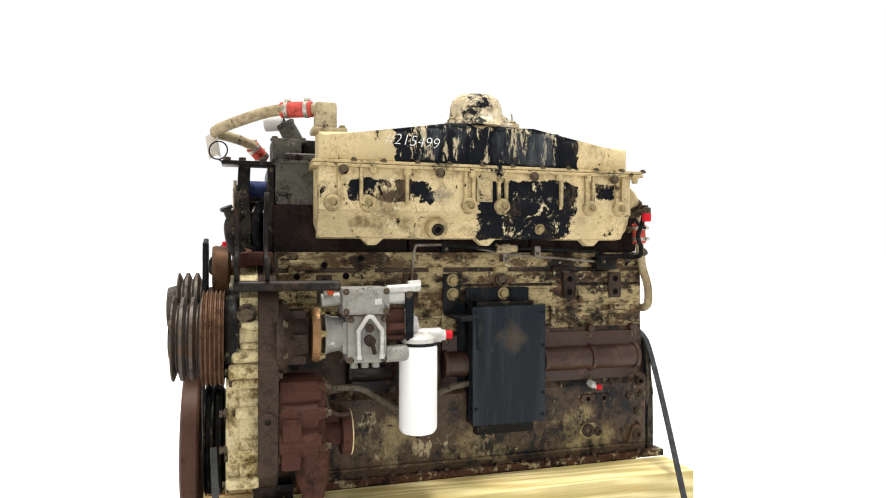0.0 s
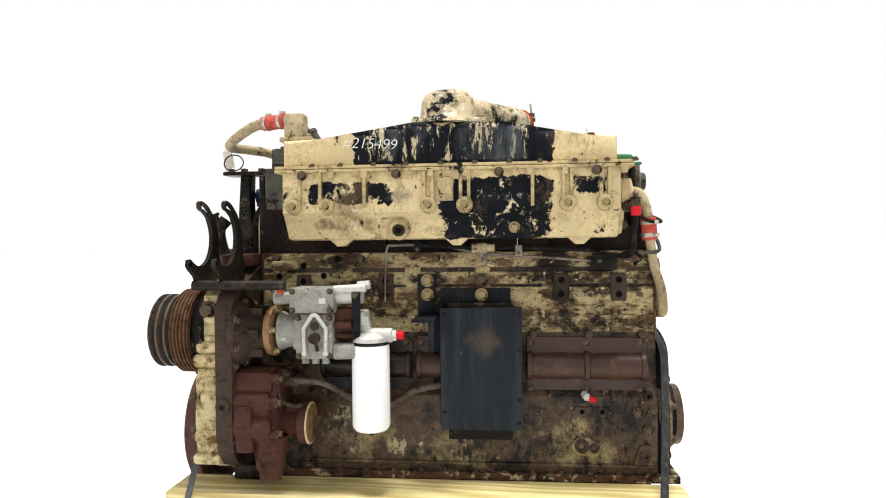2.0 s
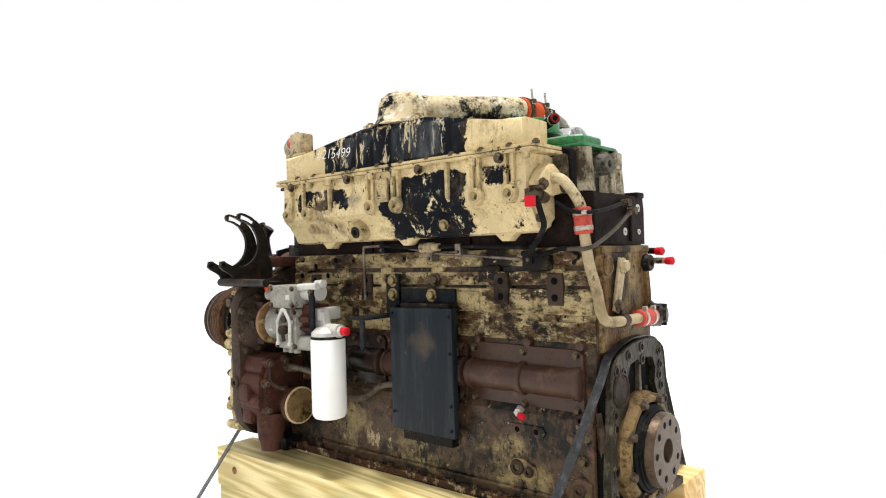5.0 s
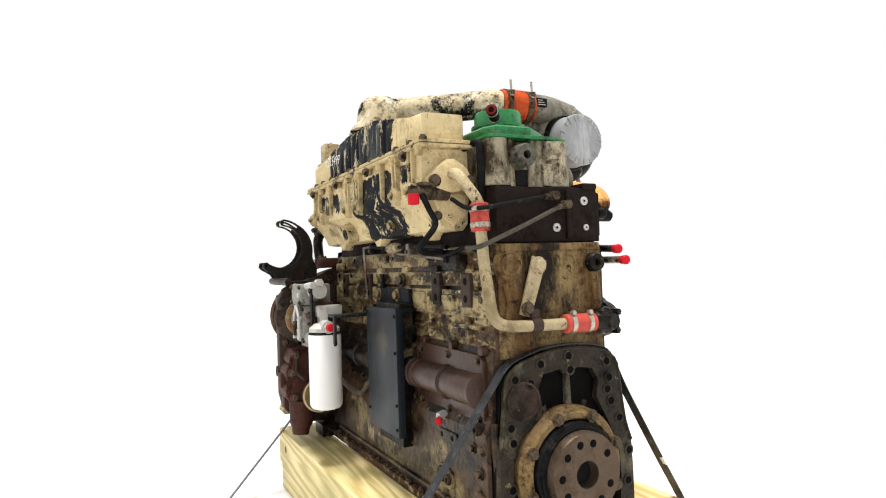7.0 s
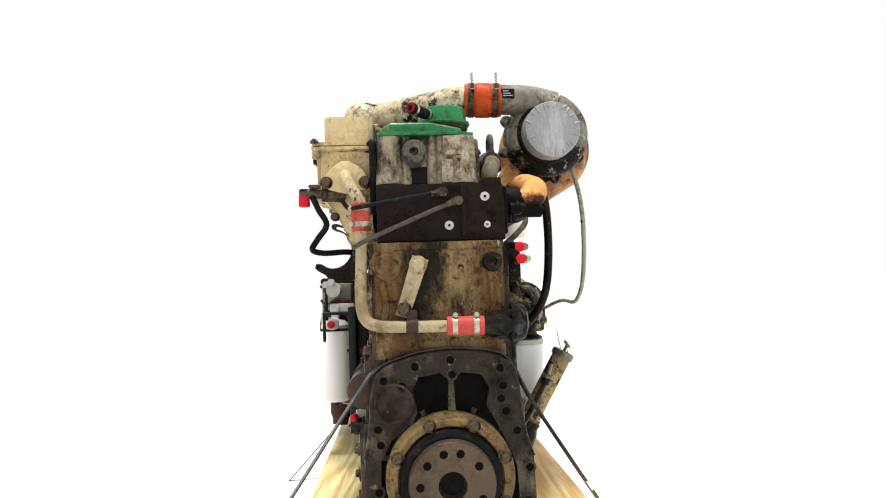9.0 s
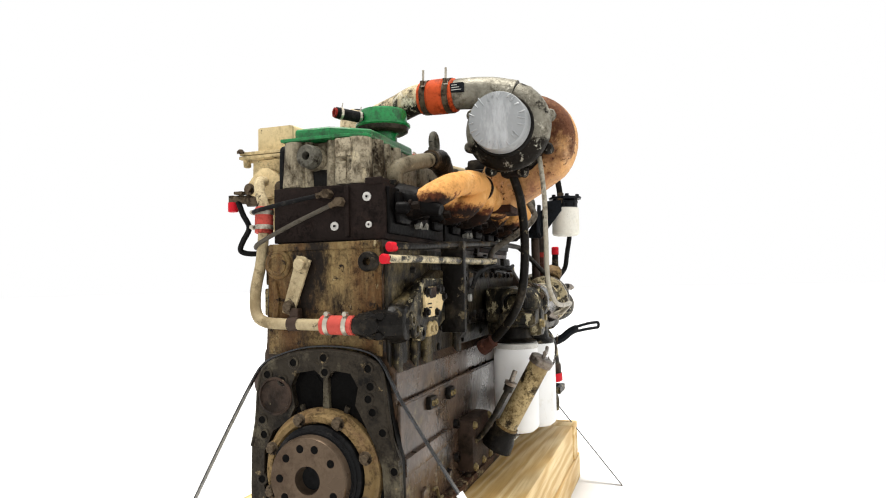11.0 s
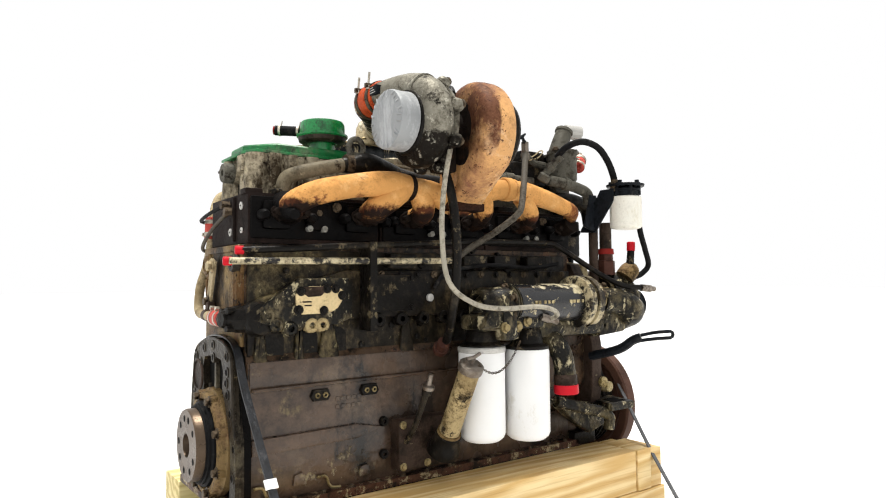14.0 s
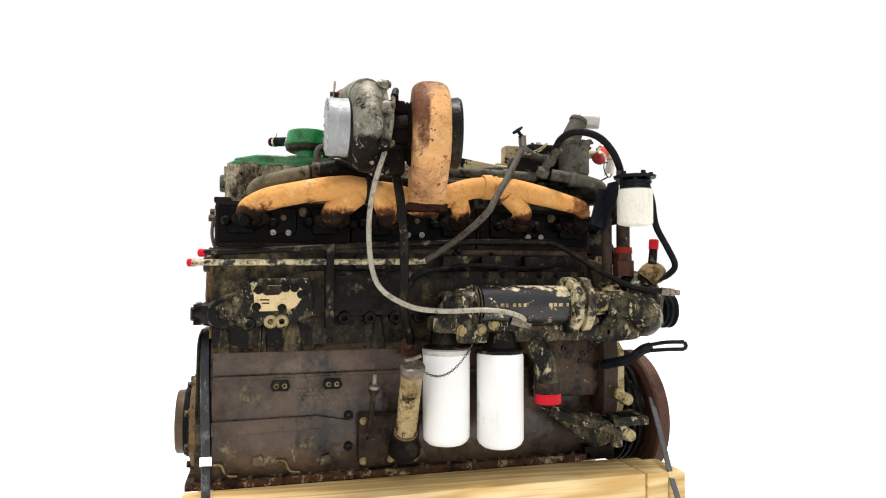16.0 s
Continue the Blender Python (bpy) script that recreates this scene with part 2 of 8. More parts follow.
M_ALULIGHT = worn("light_aluminium", (0.50, 0.49, 0.46), [((0.3, 0.28, 0.25), 14.0, 0.6, 0.7)], rough=0.4, metal=0.25, bump=0.12, dirt=0.25)
M_BRASS = worn("brass_zinc_ring", (0.27, 0.155, 0.075), [(DARK, 16.0, 0.6, 0.7)], rough=0.45, metal=0.4)
M_BOLT = worn("zinc_bolt", (0.28, 0.22, 0.11), [(DARK, 40.0, 0.55, 0.66)], rough=0.4, metal=0.5)
M_BOLTDARK = worn("dirty_bolt", (0.10, 0.075, 0.05), [(DARK, 40.0, 0.5, 0.62)], rough=0.5, metal=0.3)
M_STEEL = worn("worn_steel", (0.22, 0.19, 0.16), [((0.10, 0.065, 0.04), 11.0, 0.5, 0.66)], rough=0.38, metal=0.7, bump=0.1)
M_PULLEY = worn("pulley_rusty_steel", (0.095, 0.080, 0.068), [((0.12, 0.062, 0.032), 7.0, 0.54, 0.68), (DARK, 12, 0.58, 0.66)], rough=0.5, metal=0.35, bump=0.15)
M_PULLEYRUST = worn("pulley_orange_rust", (0.115, 0.062, 0.036), [(DARK, 10, 0.56, 0.68)], rough=0.55, metal=0.2, bump=0.2)
M_DAMPER = worn("damper_red_brown", (0.085, 0.043, 0.031), [(DARK, 5, 0.56, 0.72)], rough=0.55, bump=0.12, dirt=0.3, gloss=0.12)
M_RUBBER = worn("black_rubber", (0.009, 0.009, 0.0095), [((0.05, 0.045, 0.04), 20, 0.55, 0.7)], rough=0.6, bump=0.1)
M_GREYHOSE = worn("grey_braided_hose", (0.085, 0.075, 0.06), [(DARK, 22, 0.60, 0.7)], rough=0.5, bump=0.3, bscale=500)
# Grey braid made paler all over to carry the hose's lit side.
M_HOSELIT = worn("lit_braided_hose", (0.36, 0.33, 0.26), [(DARK, 22, 0.60, 0.66)], rough=0.4, bump=0.3, bscale=500, gloss=0.3)
M_RED = worn("red_silicone", (0.50, 0.080, 0.062), [((0.30, 0.045, 0.035), 18, 0.6, 0.7), ((0.7, 0.2, 0.14), 26, 0.62, 0.66)], rough=0.5, bump=0.15)
M_REDCAP = worn("red_plastic", (0.50, 0.014, 0.024), rough=0.35, bump=0.02, spread=0.08, dirt=0.0)
M_ORANGEHOSE = worn("orange_silicone", (0.50, 0.075, 0.022), [((0.35, 0.07, 0.03), 22, 0.6, 0.68)], rough=0.5, bump=0.1)
M_CLAMP = worn("clamp_steel", (0.50, 0.46, 0.38), [((0.2, 0.12, 0.07), 40, 0.55, 0.64)], rough=0.35, metal=0.7, bump=0.05)
M_EXH = worn("orange_heat_paint", (0.60, 0.30, 0.095), [
    ((0.16, 0.055, 0.025), 11.0, 0.56, 0.63), ((0.22, 0.075, 0.03), 12.0, 0.46, 0.56, 1.0, [(0.10, 0.26, 0.06), (None, 0, 0), (None, 0, 0)]), ((0.70, 0.42, 0.18), 8, 0.52, 0.66), (DARK, 42, 0.64, 0.67), ((0.09, 0.03, 0.014), 9.0, 0.40, 0.5, 1.0, [(None, 0, 0), (None, 0, 0), (0.9, 1.082, 0.030)]), ((0.014, 0.008, 0.006), 14.0, 0.32, 0.44, 1.0, [(None, 0, 0), (None, 0, 0), (0.9, 1.060, 0.024)])], rough=0.65, bump=0.3, dirt=0.35)
M_EXHLOW = worn("scorched_rust", (0.035, 0.014, 0.008), [(OIL_AND_SHADE, 9.0, 0.46, 0.6), ((0.45, 0.2, 0.07), 14, 0.62, 0.68)], rough=0.65, bump=0.4)
M_TURBINE = worn("turbine_heat_paint", (0.62, 0.34, 0.14), [
    ((0.22, 0.10, 0.06), 6.0, 0.50, 0.66), ((0.68, 0.45, 0.26), 9, 0.54, 0.66), (DARK, 50, 0.63, 0.66), ((0.20, 0.09, 0.055), 9, 0.36, 0.56, 1.0, [(None, 0, 0), (None, 0, 0), (1.34, 2.0, 0.05)]), ((0.13, 0.055, 0.03), 7, 0.36, 0.54, 1.0, [(0.748, 2.0, 0.010), (None, 0, 0), (1.17, 2.0, 0.04)]), ((0.07, 0.03, 0.02), 60, 0.58, 0.61), ((0.16, 0.06, 0.03), 26, 0.60, 0.63), ((0.10, 0.035, 0.02), 24, 0.42, 0.47, 1.0, [(0.60, 0.690, 0.008), (None, 0, 0), (1.20, 1.40, 0.05)])], rough=0.55, bump=0.25, dirt=0.4)
M_COMP = worn("compressor_greasy_aluminium", (0.25, 0.235, 0.19), [
    # The third layer blackens the housing below z 1.27.
    ((0.10, 0.09, 0.07), 8.0, 0.44, 0.62), ((0.02, 0.017, 0.013), 17.0, 0.55, 0.62), ((0.012, 0.010, 0.008), 8.0, 0.34, 0.46, 1.0, [(None, 0, 0), (None, 0, 0), (1.0, 1.27, 0.04)]), ((0.44, 0.42, 0.35), 24, 0.56, 0.61)], rough=0.5, metal=0.3, bump=0.55, bscale=70)
M_TAPE = worn("silver_duct_tape", (0.29, 0.30, 0.305), [((0.42, 0.43, 0.44), 14, 0.5, 0.62, 0.3)], rough=0.42, metal=0.15, bump=0.25, bscale=60, spread=0.06, dirt=0.0)
M_WHITE = worn("white_filter_paint", (0.80, 0.80, 0.79), [((0.60, 0.57, 0.48), 7, 0.60, 0.74, 0.5), ((0.62, 0.61, 0.58), 30, 0.66, 0.72), ((0.40, 0.38, 0.33), 55, 0.68, 0.71, 0.6)], rough=0.30, bump=0.03, spread=0.02, dirt=0.0)
M_HOUSING = worn("flywheel_housing_grime", (0.030, 0.024, 0.017), [((0.10, 0.086, 0.058), 9, 0.52, 0.62, 0.6), ((0.20, 0.15, 0.08), 24, 0.62, 0.66), (OIL_AND_SHADE, 7, 0.52, 0.62)], rough=0.36, metal=0.05, bump=0.7, bscale=60, gloss=0.09)
M_SEAL = worn("brass_paint_seal_cover", (0.20, 0.135, 0.060), [(DARK, 14, 0.52, 0.62), ((0.15, 0.09, 0.05), 7, 0.5, 0.64)], rough=0.5, bump=0.3)
M_CRANK = worn("crank_flange_steel", (0.10, 0.072, 0.05), [((0.06, 0.04, 0.028), 8, 0.5, 0.64), ((0.2, 0.17, 0.13), 20, 0.62, 0.68)], rough=0.32, metal=0.6, bump=0.08, dirt=0.35)
# The two cream layers along the top paint a highlight over the flaking paint.
M_COOLER = worn("black_flaking_cooler_lit_top", (0.009, 0.009, 0.010), [((0.50, 0.43, 0.27), 22, 0.58, 0.60), ((0.46, 0.40, 0.25), 9, 0.46, 0.52, 1.0, [(0.20, 0.36, 0.04), (None, 0, 0), (0.785, 0.9, 0.015)]), ((0.52, 0.46, 0.31), 10, 0.42, 0.49, 1.0, [(0.20, 0.50, 0.05), (None, 0, 0), (0.806, 0.9, 0.014)]), ((0.09, 0.08, 0.06), 24, 0.60, 0.68)], rough=0.24, bump=0.2, gloss=0.5)
M_FILLER = worn("cream_flaking_filler", (0.40, 0.31, 0.16), [((0.02, 0.018, 0.015), 12, 0.52, 0.56), ((0.16, 0.11, 0.05), 6, 0.5, 0.66)], rough=0.5, bump=0.2)
# The grey layer paints highlights on the black webbing.
M_STRAP = worn("black_webbing", (0.020, 0.021, 0.024), [((0.075, 0.077, 0.082), 40, 0.52, 0.66, 0.3)], rough=0.30, bump=0.15, bscale=600, gloss=0.35)
M_PAPER = worn("faded_paper", (0.72, 0.68, 0.62), [((0.62, 0.32, 0.2), 60, 0.62, 0.66)], rough=0.8, bump=0.02, dirt=0.0)
M_CHALK = worn("white_paint_marker", (0.82, 0.82, 0.80), rough=0.7, bump=0.05, spread=0.03, dirt=0.0)
# Near-black that stands for the shade inside holes and openings.
M_BORESHADE = worn("bore_shade", (0.002, 0.0018, 0.0016), rough=0.7)
M_RAIL = worn("rusty_rail", (0.075, 0.034, 0.020), [((0.36, 0.29, 0.17), 30, 0.54, 0.58, 1.0), (DARK, 12, 0.52, 0.58), (OIL_AND_SHADE, 5, 0.54, 0.6)], rough=0.5, bump=0.4, gloss=0.12)
M_GREYCAST = worn("grey_cast_housing", (0.095, 0.090, 0.073), [((0.19, 0.178, 0.14), 10, 0.54, 0.66), (DARK, 12, 0.54, 0.62)], rough=0.55, metal=0.1, bump=0.3)
M_DULLRED = worn("dull_red_plug", (0.20, 0.018, 0.014), rough=0.45, bump=0.05, dirt=0.3)
M_SOOT = worn("sooty_rust", (0.012, 0.008, 0.006), [((0.05, 0.022, 0.012), 12, 0.55, 0.66)], rough=0.7, bump=0.5)
M_STAINEDWHITE = worn("stained_filter_paint", (0.76, 0.74, 0.66), [((0.55, 0.49, 0.33), 12, 0.56, 0.70, 0.4), ((0.30, 0.25, 0.16), 40, 0.64, 0.70, 0.6)], rough=0.34, bump=0.05, spread=0.05, dirt=0.12)
M_TUBEFLAKE = worn("cream_flaked_tube", (0.52, 0.45, 0.29), [((0.012, 0.010, 0.008), 26.0, 0.50, 0.56), (DARK, 9.0, 0.55, 0.62)], rough=0.35, bump=0.3, gloss=0.3)
M_CREAMFLANGE = worn("flaking_cream_flange", (0.46, 0.39, 0.24), [((0.012, 0.010, 0.008), 20.0, 0.46, 0.53), ((0.12, 0.09, 0.05), 9.0, 0.5, 0.64)], rough=0.38, bump=0.5, bscale=60, gloss=0.2)
M_FLAKE = worn("black_flaked_casting", (0.008, 0.0075, 0.006), [((0.13, 0.105, 0.06), 14.0, 0.50, 0.62, 0.6), ((0.46, 0.40, 0.25), 36.0, 0.56, 0.59, 0.6), ((0.10, 0.08, 0.04), 7, 0.52, 0.64)], rough=0.4, bump=0.7, bscale=60, gloss=0.14)
M_FORK = worn("worn_black_fork", (0.016, 0.014, 0.012), [((0.07, 0.055, 0.04), 12, 0.56, 0.68), ((0.05, 0.028, 0.018), 7, 0.54, 0.66)], rough=0.45, bump=0.2, gloss=0.12)
# Black webbing lightened to grey so the colour holds its silver sheen.
M_STRAPSHEEN = worn("webbing_grey_sheen", (0.085, 0.086, 0.09), [((0.14, 0.14, 0.145), 40, 0.52, 0.66, 0.3)], rough=0.45, bump=0.2, bscale=600, gloss=0.2, dirt=0.3)
M_PLATE = worn("cream_cover_plate", (0.60, 0.47, 0.26), [((0.36, 0.27, 0.13), 20, 0.56, 0.64), (DARK, 30, 0.62, 0.65)], rough=0.5, bump=0.08, dirt=0.25)
M_TURNHOSE = worn("dirty_braided_hose", (0.12, 0.10, 0.075), [(DARK, 22, 0.55, 0.66)], rough=0.5, bump=0.4, bscale=500)
M_BLUE = worn("blue_hose_rubber", (0.04, 0.06, 0.16), [(DARK, 20, 0.55, 0.65)], rough=0.55)


def timber_material(name, early, late, stain, amount):
    m, t, b = nodes_of(name)
    n, l = t.nodes.new, t.links.new
    co = n("ShaderNodeTexCoord")
    info = n("ShaderNodeObjectInfo")
    off = n("ShaderNodeVectorMath")
    off.operation = "ADD"
    sc = n("ShaderNodeVectorMath")
    sc.operation = "SCALE"
    cx = n("ShaderNodeCombineXYZ")
    for i in range(3):
        l(info.outputs["Random"], cx.inputs[i])
    l(cx.outputs[0], sc.inputs[0])
    sc.inputs["Scale"].default_value = 7.0
    l(co.outputs["Object"], off.inputs[0])
    l(sc.outputs[0], off.inputs[1])
    mp = n("ShaderNodeMapping")
    mp.inputs["Scale"].default_value = (0.35, 4.0, 4.0)
    l(off.outputs[0], mp.inputs[0])
    warp = n("ShaderNodeTexNoise")
    warp.inputs["Scale"].default_value, warp.inputs["Detail"].default_value = 2.2, 3.0
    l(mp.outputs[0], warp.inputs["Vector"])
    w = n("ShaderNodeTexWave")
    w.bands_direction = "DIAGONAL"
    w.inputs["Scale"].default_value, w.inputs["Distortion"].default_value = 3.2, 9.0
    w.inputs["Detail"].default_value, w.inputs["Detail Scale"].default_value = 3.0, 1.2
    l(mp.outputs[0], w.inputs["Vector"])
    ramp = n("ShaderNodeValToRGB")
    ramp.color_ramp.elements[0].color = late
    ramp.color_ramp.elements[1].color = early
    l(w.outputs[0], ramp.inputs[0])
    gr = n("ShaderNodeTexNoise")
    gr.inputs["Scale"].default_value, gr.inputs["Detail"].default_value = 3.0, 6.0
    l(off.outputs[0], gr.inputs["Vector"])
    r = n("ShaderNodeMapRange")
    r.inputs[1].default_value, r.inputs[2].default_value, r.inputs[4].default_value = 0.42, 0.68, amount
    l(gr.outputs[0], r.inputs[0])
    mix = n("ShaderNodeMix")
    mix.data_type = "RGBA"
    l(r.outputs[0], mix.inputs["Factor"])
    l(ramp.outputs[0], mix.inputs["A"])
    mix.inputs["B"].default_value = stain
    mp2 = n("ShaderNodeMapping")
    mp2.inputs["Scale"].default_value = (1.6, 70.0, 70.0)
    l(off.outputs[0], mp2.inputs[0])
    fg = n("ShaderNodeTexNoise")
    fg.inputs["Scale"].default_value, fg.inputs["Detail"].default_value = 3.0, 5.0
    l(mp2.outputs[0], fg.inputs["Vector"])
    r2 = n("ShaderNodeMapRange")
    r2.inputs[1].default_value, r2.inputs[2].default_value, r2.inputs[4].default_value = 0.5, 0.75, 0.45
    l(fg.outputs[0], r2.inputs[0])
    mix2 = n("ShaderNodeMix")
    mix2.data_type, mix2.blend_type = "RGBA", "MULTIPLY"
    l(r2.outputs[0], mix2.inputs["Factor"])
    l(mix.outputs["Result"], mix2.inputs["A"])
    mix2.inputs["B"].default_value = (0.55, 0.42, 0.25, 1)
    l(mix2.outputs["Result"], b.inputs["Base Color"])
    b.inputs["Roughness"].default_value = 0.65
    bu = n("ShaderNodeBump")
    bu.inputs["Strength"].default_value, bu.inputs["Distance"].default_value = 0.3, 0.002
    l(w.outputs[0], bu.inputs["Height"])
    l(bu.outputs[0], b.inputs["Normal"])
    return m


M_TIMBER = timber_material("treated_pine_green", (0.78, 0.66, 0.34, 1), (0.50, 0.38, 0.14, 1), (0.30, 0.29, 0.10, 1), 0.6)
M_TIMBERGOLD = timber_material("treated_pine_golden", (0.80, 0.62, 0.32, 1), (0.60, 0.38, 0.13, 1), (0.50, 0.30, 0.09, 1), 0.5)
M_KNOT = worn("pine_knot", (0.30, 0.13, 0.05), [((0.14, 0.05, 0.02), 60, 0.5, 0.6)], rough=0.6)
M_FLOOR = worn("white_floor", (0.66, 0.66, 0.66), rough=0.9, bump=0.0, spread=0.01, dirt=0.0)


# ---- mesh helpers ----
def V(*a):
    return Vector(a)


def part(name, bm, material, parent=None, label="", smooth=35):
    me = bpy.data.meshes.new(name)
    bmesh.ops.recalc_face_normals(bm, faces=bm.faces)
    bm.to_mesh(me)
    bm.free()
    me.materials.append(material)
    if smooth:
        me.shade_smooth()
        me.set_sharp_from_angle(angle=radians(smooth))
    ob = new(name, me)
    hang(ob, parent)
    if label:
        ob["label"] = label
    return ob


def hang(ob, parent):
    if parent:
        ob.parent = parent
        if parent.type == "EMPTY":
            ob.matrix_parent_inverse = Matrix.Translation(-parent.location)


def box(bm, x0, x1, y0, y1, z0, z1, bevel=0.004, seg=2):
    r = bmesh.ops.create_cube(bm, size=1.0)
    vs = r["verts"]
    for v in vs:
        v.co = V(x0 + (v.co.x + 0.5) * (x1 - x0), y0 + (v.co.y + 0.5) * (y1 - y0), z0 + (v.co.z + 0.5) * (z1 - z0))
    if bevel:
        es = {e for v in vs for e in v.link_edges}
        bmesh.ops.bevel(bm, geom=list(es), offset=bevel, segments=seg, affect="EDGES", profile=0.6)
    return bm


def prism(bm, outline, axis, lo, hi, bevel=0.0, seg=2):
    """An outline of (u, v) pushed along an axis: x takes (y, z), y takes (x, z), z takes (x, y)."""
    def at(u, v, d):
        return {"x": V(d, u, v), "y": V(u, d, v), "z": V(u, v, d)}[axis]
    a = [bm.verts.new(at(u, v, lo)) for u, v in outline]
    b = [bm.verts.new(at(u, v, hi)) for u, v in outline]
    k = len(a)
    fs = [bm.faces.new(a), bm.faces.new(b)]
    for i in range(k):
        bm.faces.new((a[i], a[(i + 1) % k], b[(i + 1) % k], b[i]))
    if bevel:
        es = {e for f in fs for e in f.edges}
        bmesh.ops.bevel(bm, geom=list(es), offset=bevel, segments=seg, affect="EDGES", profile=0.6)
    return bm


def frame_axes(d):
    d = d.normalized()
    u = d.cross(V(0, 0, 1)) if abs(d.z) < 0.9 else d.cross(V(1, 0, 0))
    u.normalize()
    return u, d.cross(u).normalized()


def lathe(bm, base, axis, profile, seg=24, caps=True):
    """Rings of (distance along the axis, radius)."""
    base, d = Vector(base), Vector(axis).normalized()
    u, w = frame_axes(d)
    rings = []
    for dist, r in profile:
        rings.append([bm.verts.new(base + d * dist + (u * math.cos(2 * math.pi * i / seg) + w * math.sin(2 * math.pi * i / seg)) * max(r, 1e-4)) for i in range(seg)])
    for a, b in zip(rings, rings[1:]):
        for i in range(seg):
            bm.faces.new((a[i], a[(i + 1) % seg], b[(i + 1) % seg], b[i]))
    if caps:
        bm.faces.new(rings[0])
        bm.faces.new(rings[-1])
    return bm


def cyl(bm, p0, p1, r, r1=None, seg=20, bevel=0.0):
    p0, p1 = Vector(p0), Vector(p1)
    h = (p1 - p0).length
    r1 = r if r1 is None else r1
    prof = [(0, r), (h, r1)]
    if bevel:
        prof = [(0, r - bevel), (bevel, r), (h - bevel, r1), (h, r1 - bevel)]
    return lathe(bm, p0, p1 - p0, prof, seg)


def curve_points(pts, step=6):
    pts = [Vector(p) for p in pts]
    if len(pts) < 3:
        return pts
    out = []
    ext = [pts[0] * 2 - pts[1]] + pts + [pts[-1] * 2 - pts[-2]]
    for i in range(1, len(ext) - 2):
        a, b, c, d = ext[i - 1:i + 3]
        for s in range(step):
            t = s / step
            out.append(0.5 * (2 * b + (c - a) * t + (2 * a - 5 * b + 4 * c - d) * t * t + (3 * b - a - 3 * c + d) * t ** 3))
    out.append(pts[-1])
    return out


def tube(bm, pts, r, seg=12, step=6, radii=None, flat=1.0):
    """A round tube along a smooth curve; radii varies it along the way."""
    ps = curve_points(pts, step)
    rings, u = [], None
    for i, p in enumerate(ps):
        d = (ps[min(i + 1, len(ps) - 1)] - ps[max(i - 1, 0)]).normalized()
        if u is None:
            u, w = frame_axes(d)
        u = (u - d * u.dot(d)).normalized()
        w = d.cross(u)
        rad = r
        if radii:
            f = i / (len(ps) - 1) * (len(radii) - 1)
            k = min(int(f), len(radii) - 2)
            rad = radii[k] + (radii[k + 1] - radii[k]) * (f - k)
        rings.append([bm.verts.new(p + (u * math.cos(2 * math.pi * j / seg) + w * math.sin(2 * math.pi * j / seg) * flat) * rad) for j in range(seg)])
    for a, b in zip(rings, rings[1:]):
        for j in range(seg):
            bm.faces.new((a[j], a[(j + 1) % seg], b[(j + 1) % seg], b[j]))
    bm.faces.new(rings[0])
    bm.faces.new(rings[-1])
    return bm


def B():
    return bmesh.new()


def bolt_mesh(r=0.011, h=0.009, washer=True):
    """A hexagon bolt head that stands out along +z."""
    bm = B()
    if washer:
        lathe(bm, (0, 0, 0), (0, 0, 1), [(-0.004, r * 1.45), (0.002, r * 1.45), (0.0025, r * 1.3)], 14)
    lathe(bm, (0, 0, 0.001), (0, 0, 1), [(0, r), (h - 0.0015, r), (h, r * 0.86)], 6)
    return bm


def hexbolt(parent, p, n, material, r=0.011, h=0.009, washer=True, name="bolt"):
    key = (round(r, 4), round(h, 4), washer, material.name)
    if key not in BOLTS:
        ob = part(name, bolt_mesh(r, h, washer), material, parent, smooth=25)
        BOLTS[key] = ob.data
    else:
        ob = new(name, BOLTS[key])
        hang(ob, parent)
    q = Vector(n).to_track_quat("Z", "Y")
    ob.matrix_basis = Matrix.Translation(p) @ q.to_matrix().to_4x4() @ pose(0, 0, 0, 0, 0, random.uniform(0, 60))
    return ob


BOLTS = {}


def hole(parent, p, n, r=0.009, material=None, name="bolt_hole"):
    """A low disc for a drilled hole; near-black colour paints its inner shade."""
    bm = B()
    lathe(bm, p, n, [(0.0015, r), (0.002, r * 0.7), (0.0022, 0.0003)], 14)
    return part(name, bm, material or M_BORESHADE, parent)


def ring(parent, p, n, r, hgt, hollow, material, name="boss", seg=20):
    """A raised boss with a hollow centre."""
    bm = B()
    lathe(bm, p, n, [(-0.012, r * 1.06), (hgt * 0.8, r), (hgt, r * 0.9), (hgt, hollow), (-0.01, hollow), (-0.01, 0.0004)], seg, caps=False)
    return part(name, bm, material, parent)


# ---- ground ----
bm = B()
prism(bm, [(-60, -60), (60, -60), (60, 60), (-60, 60)], "z", -0.2, 0.0)
tagged(part("floor", bm, M_FLOOR), "plain seamless white studio floor", "floor", kind="structure")

# ---- the engine ----
engine = new("diesel_engine")
engine.location = (0.65, 2.17, 0.245)
engine.empty_display_size = 0.3
tagged(engine, "worn cream and black six-cylinder diesel engine, oily, standing on timber beams", "engine")


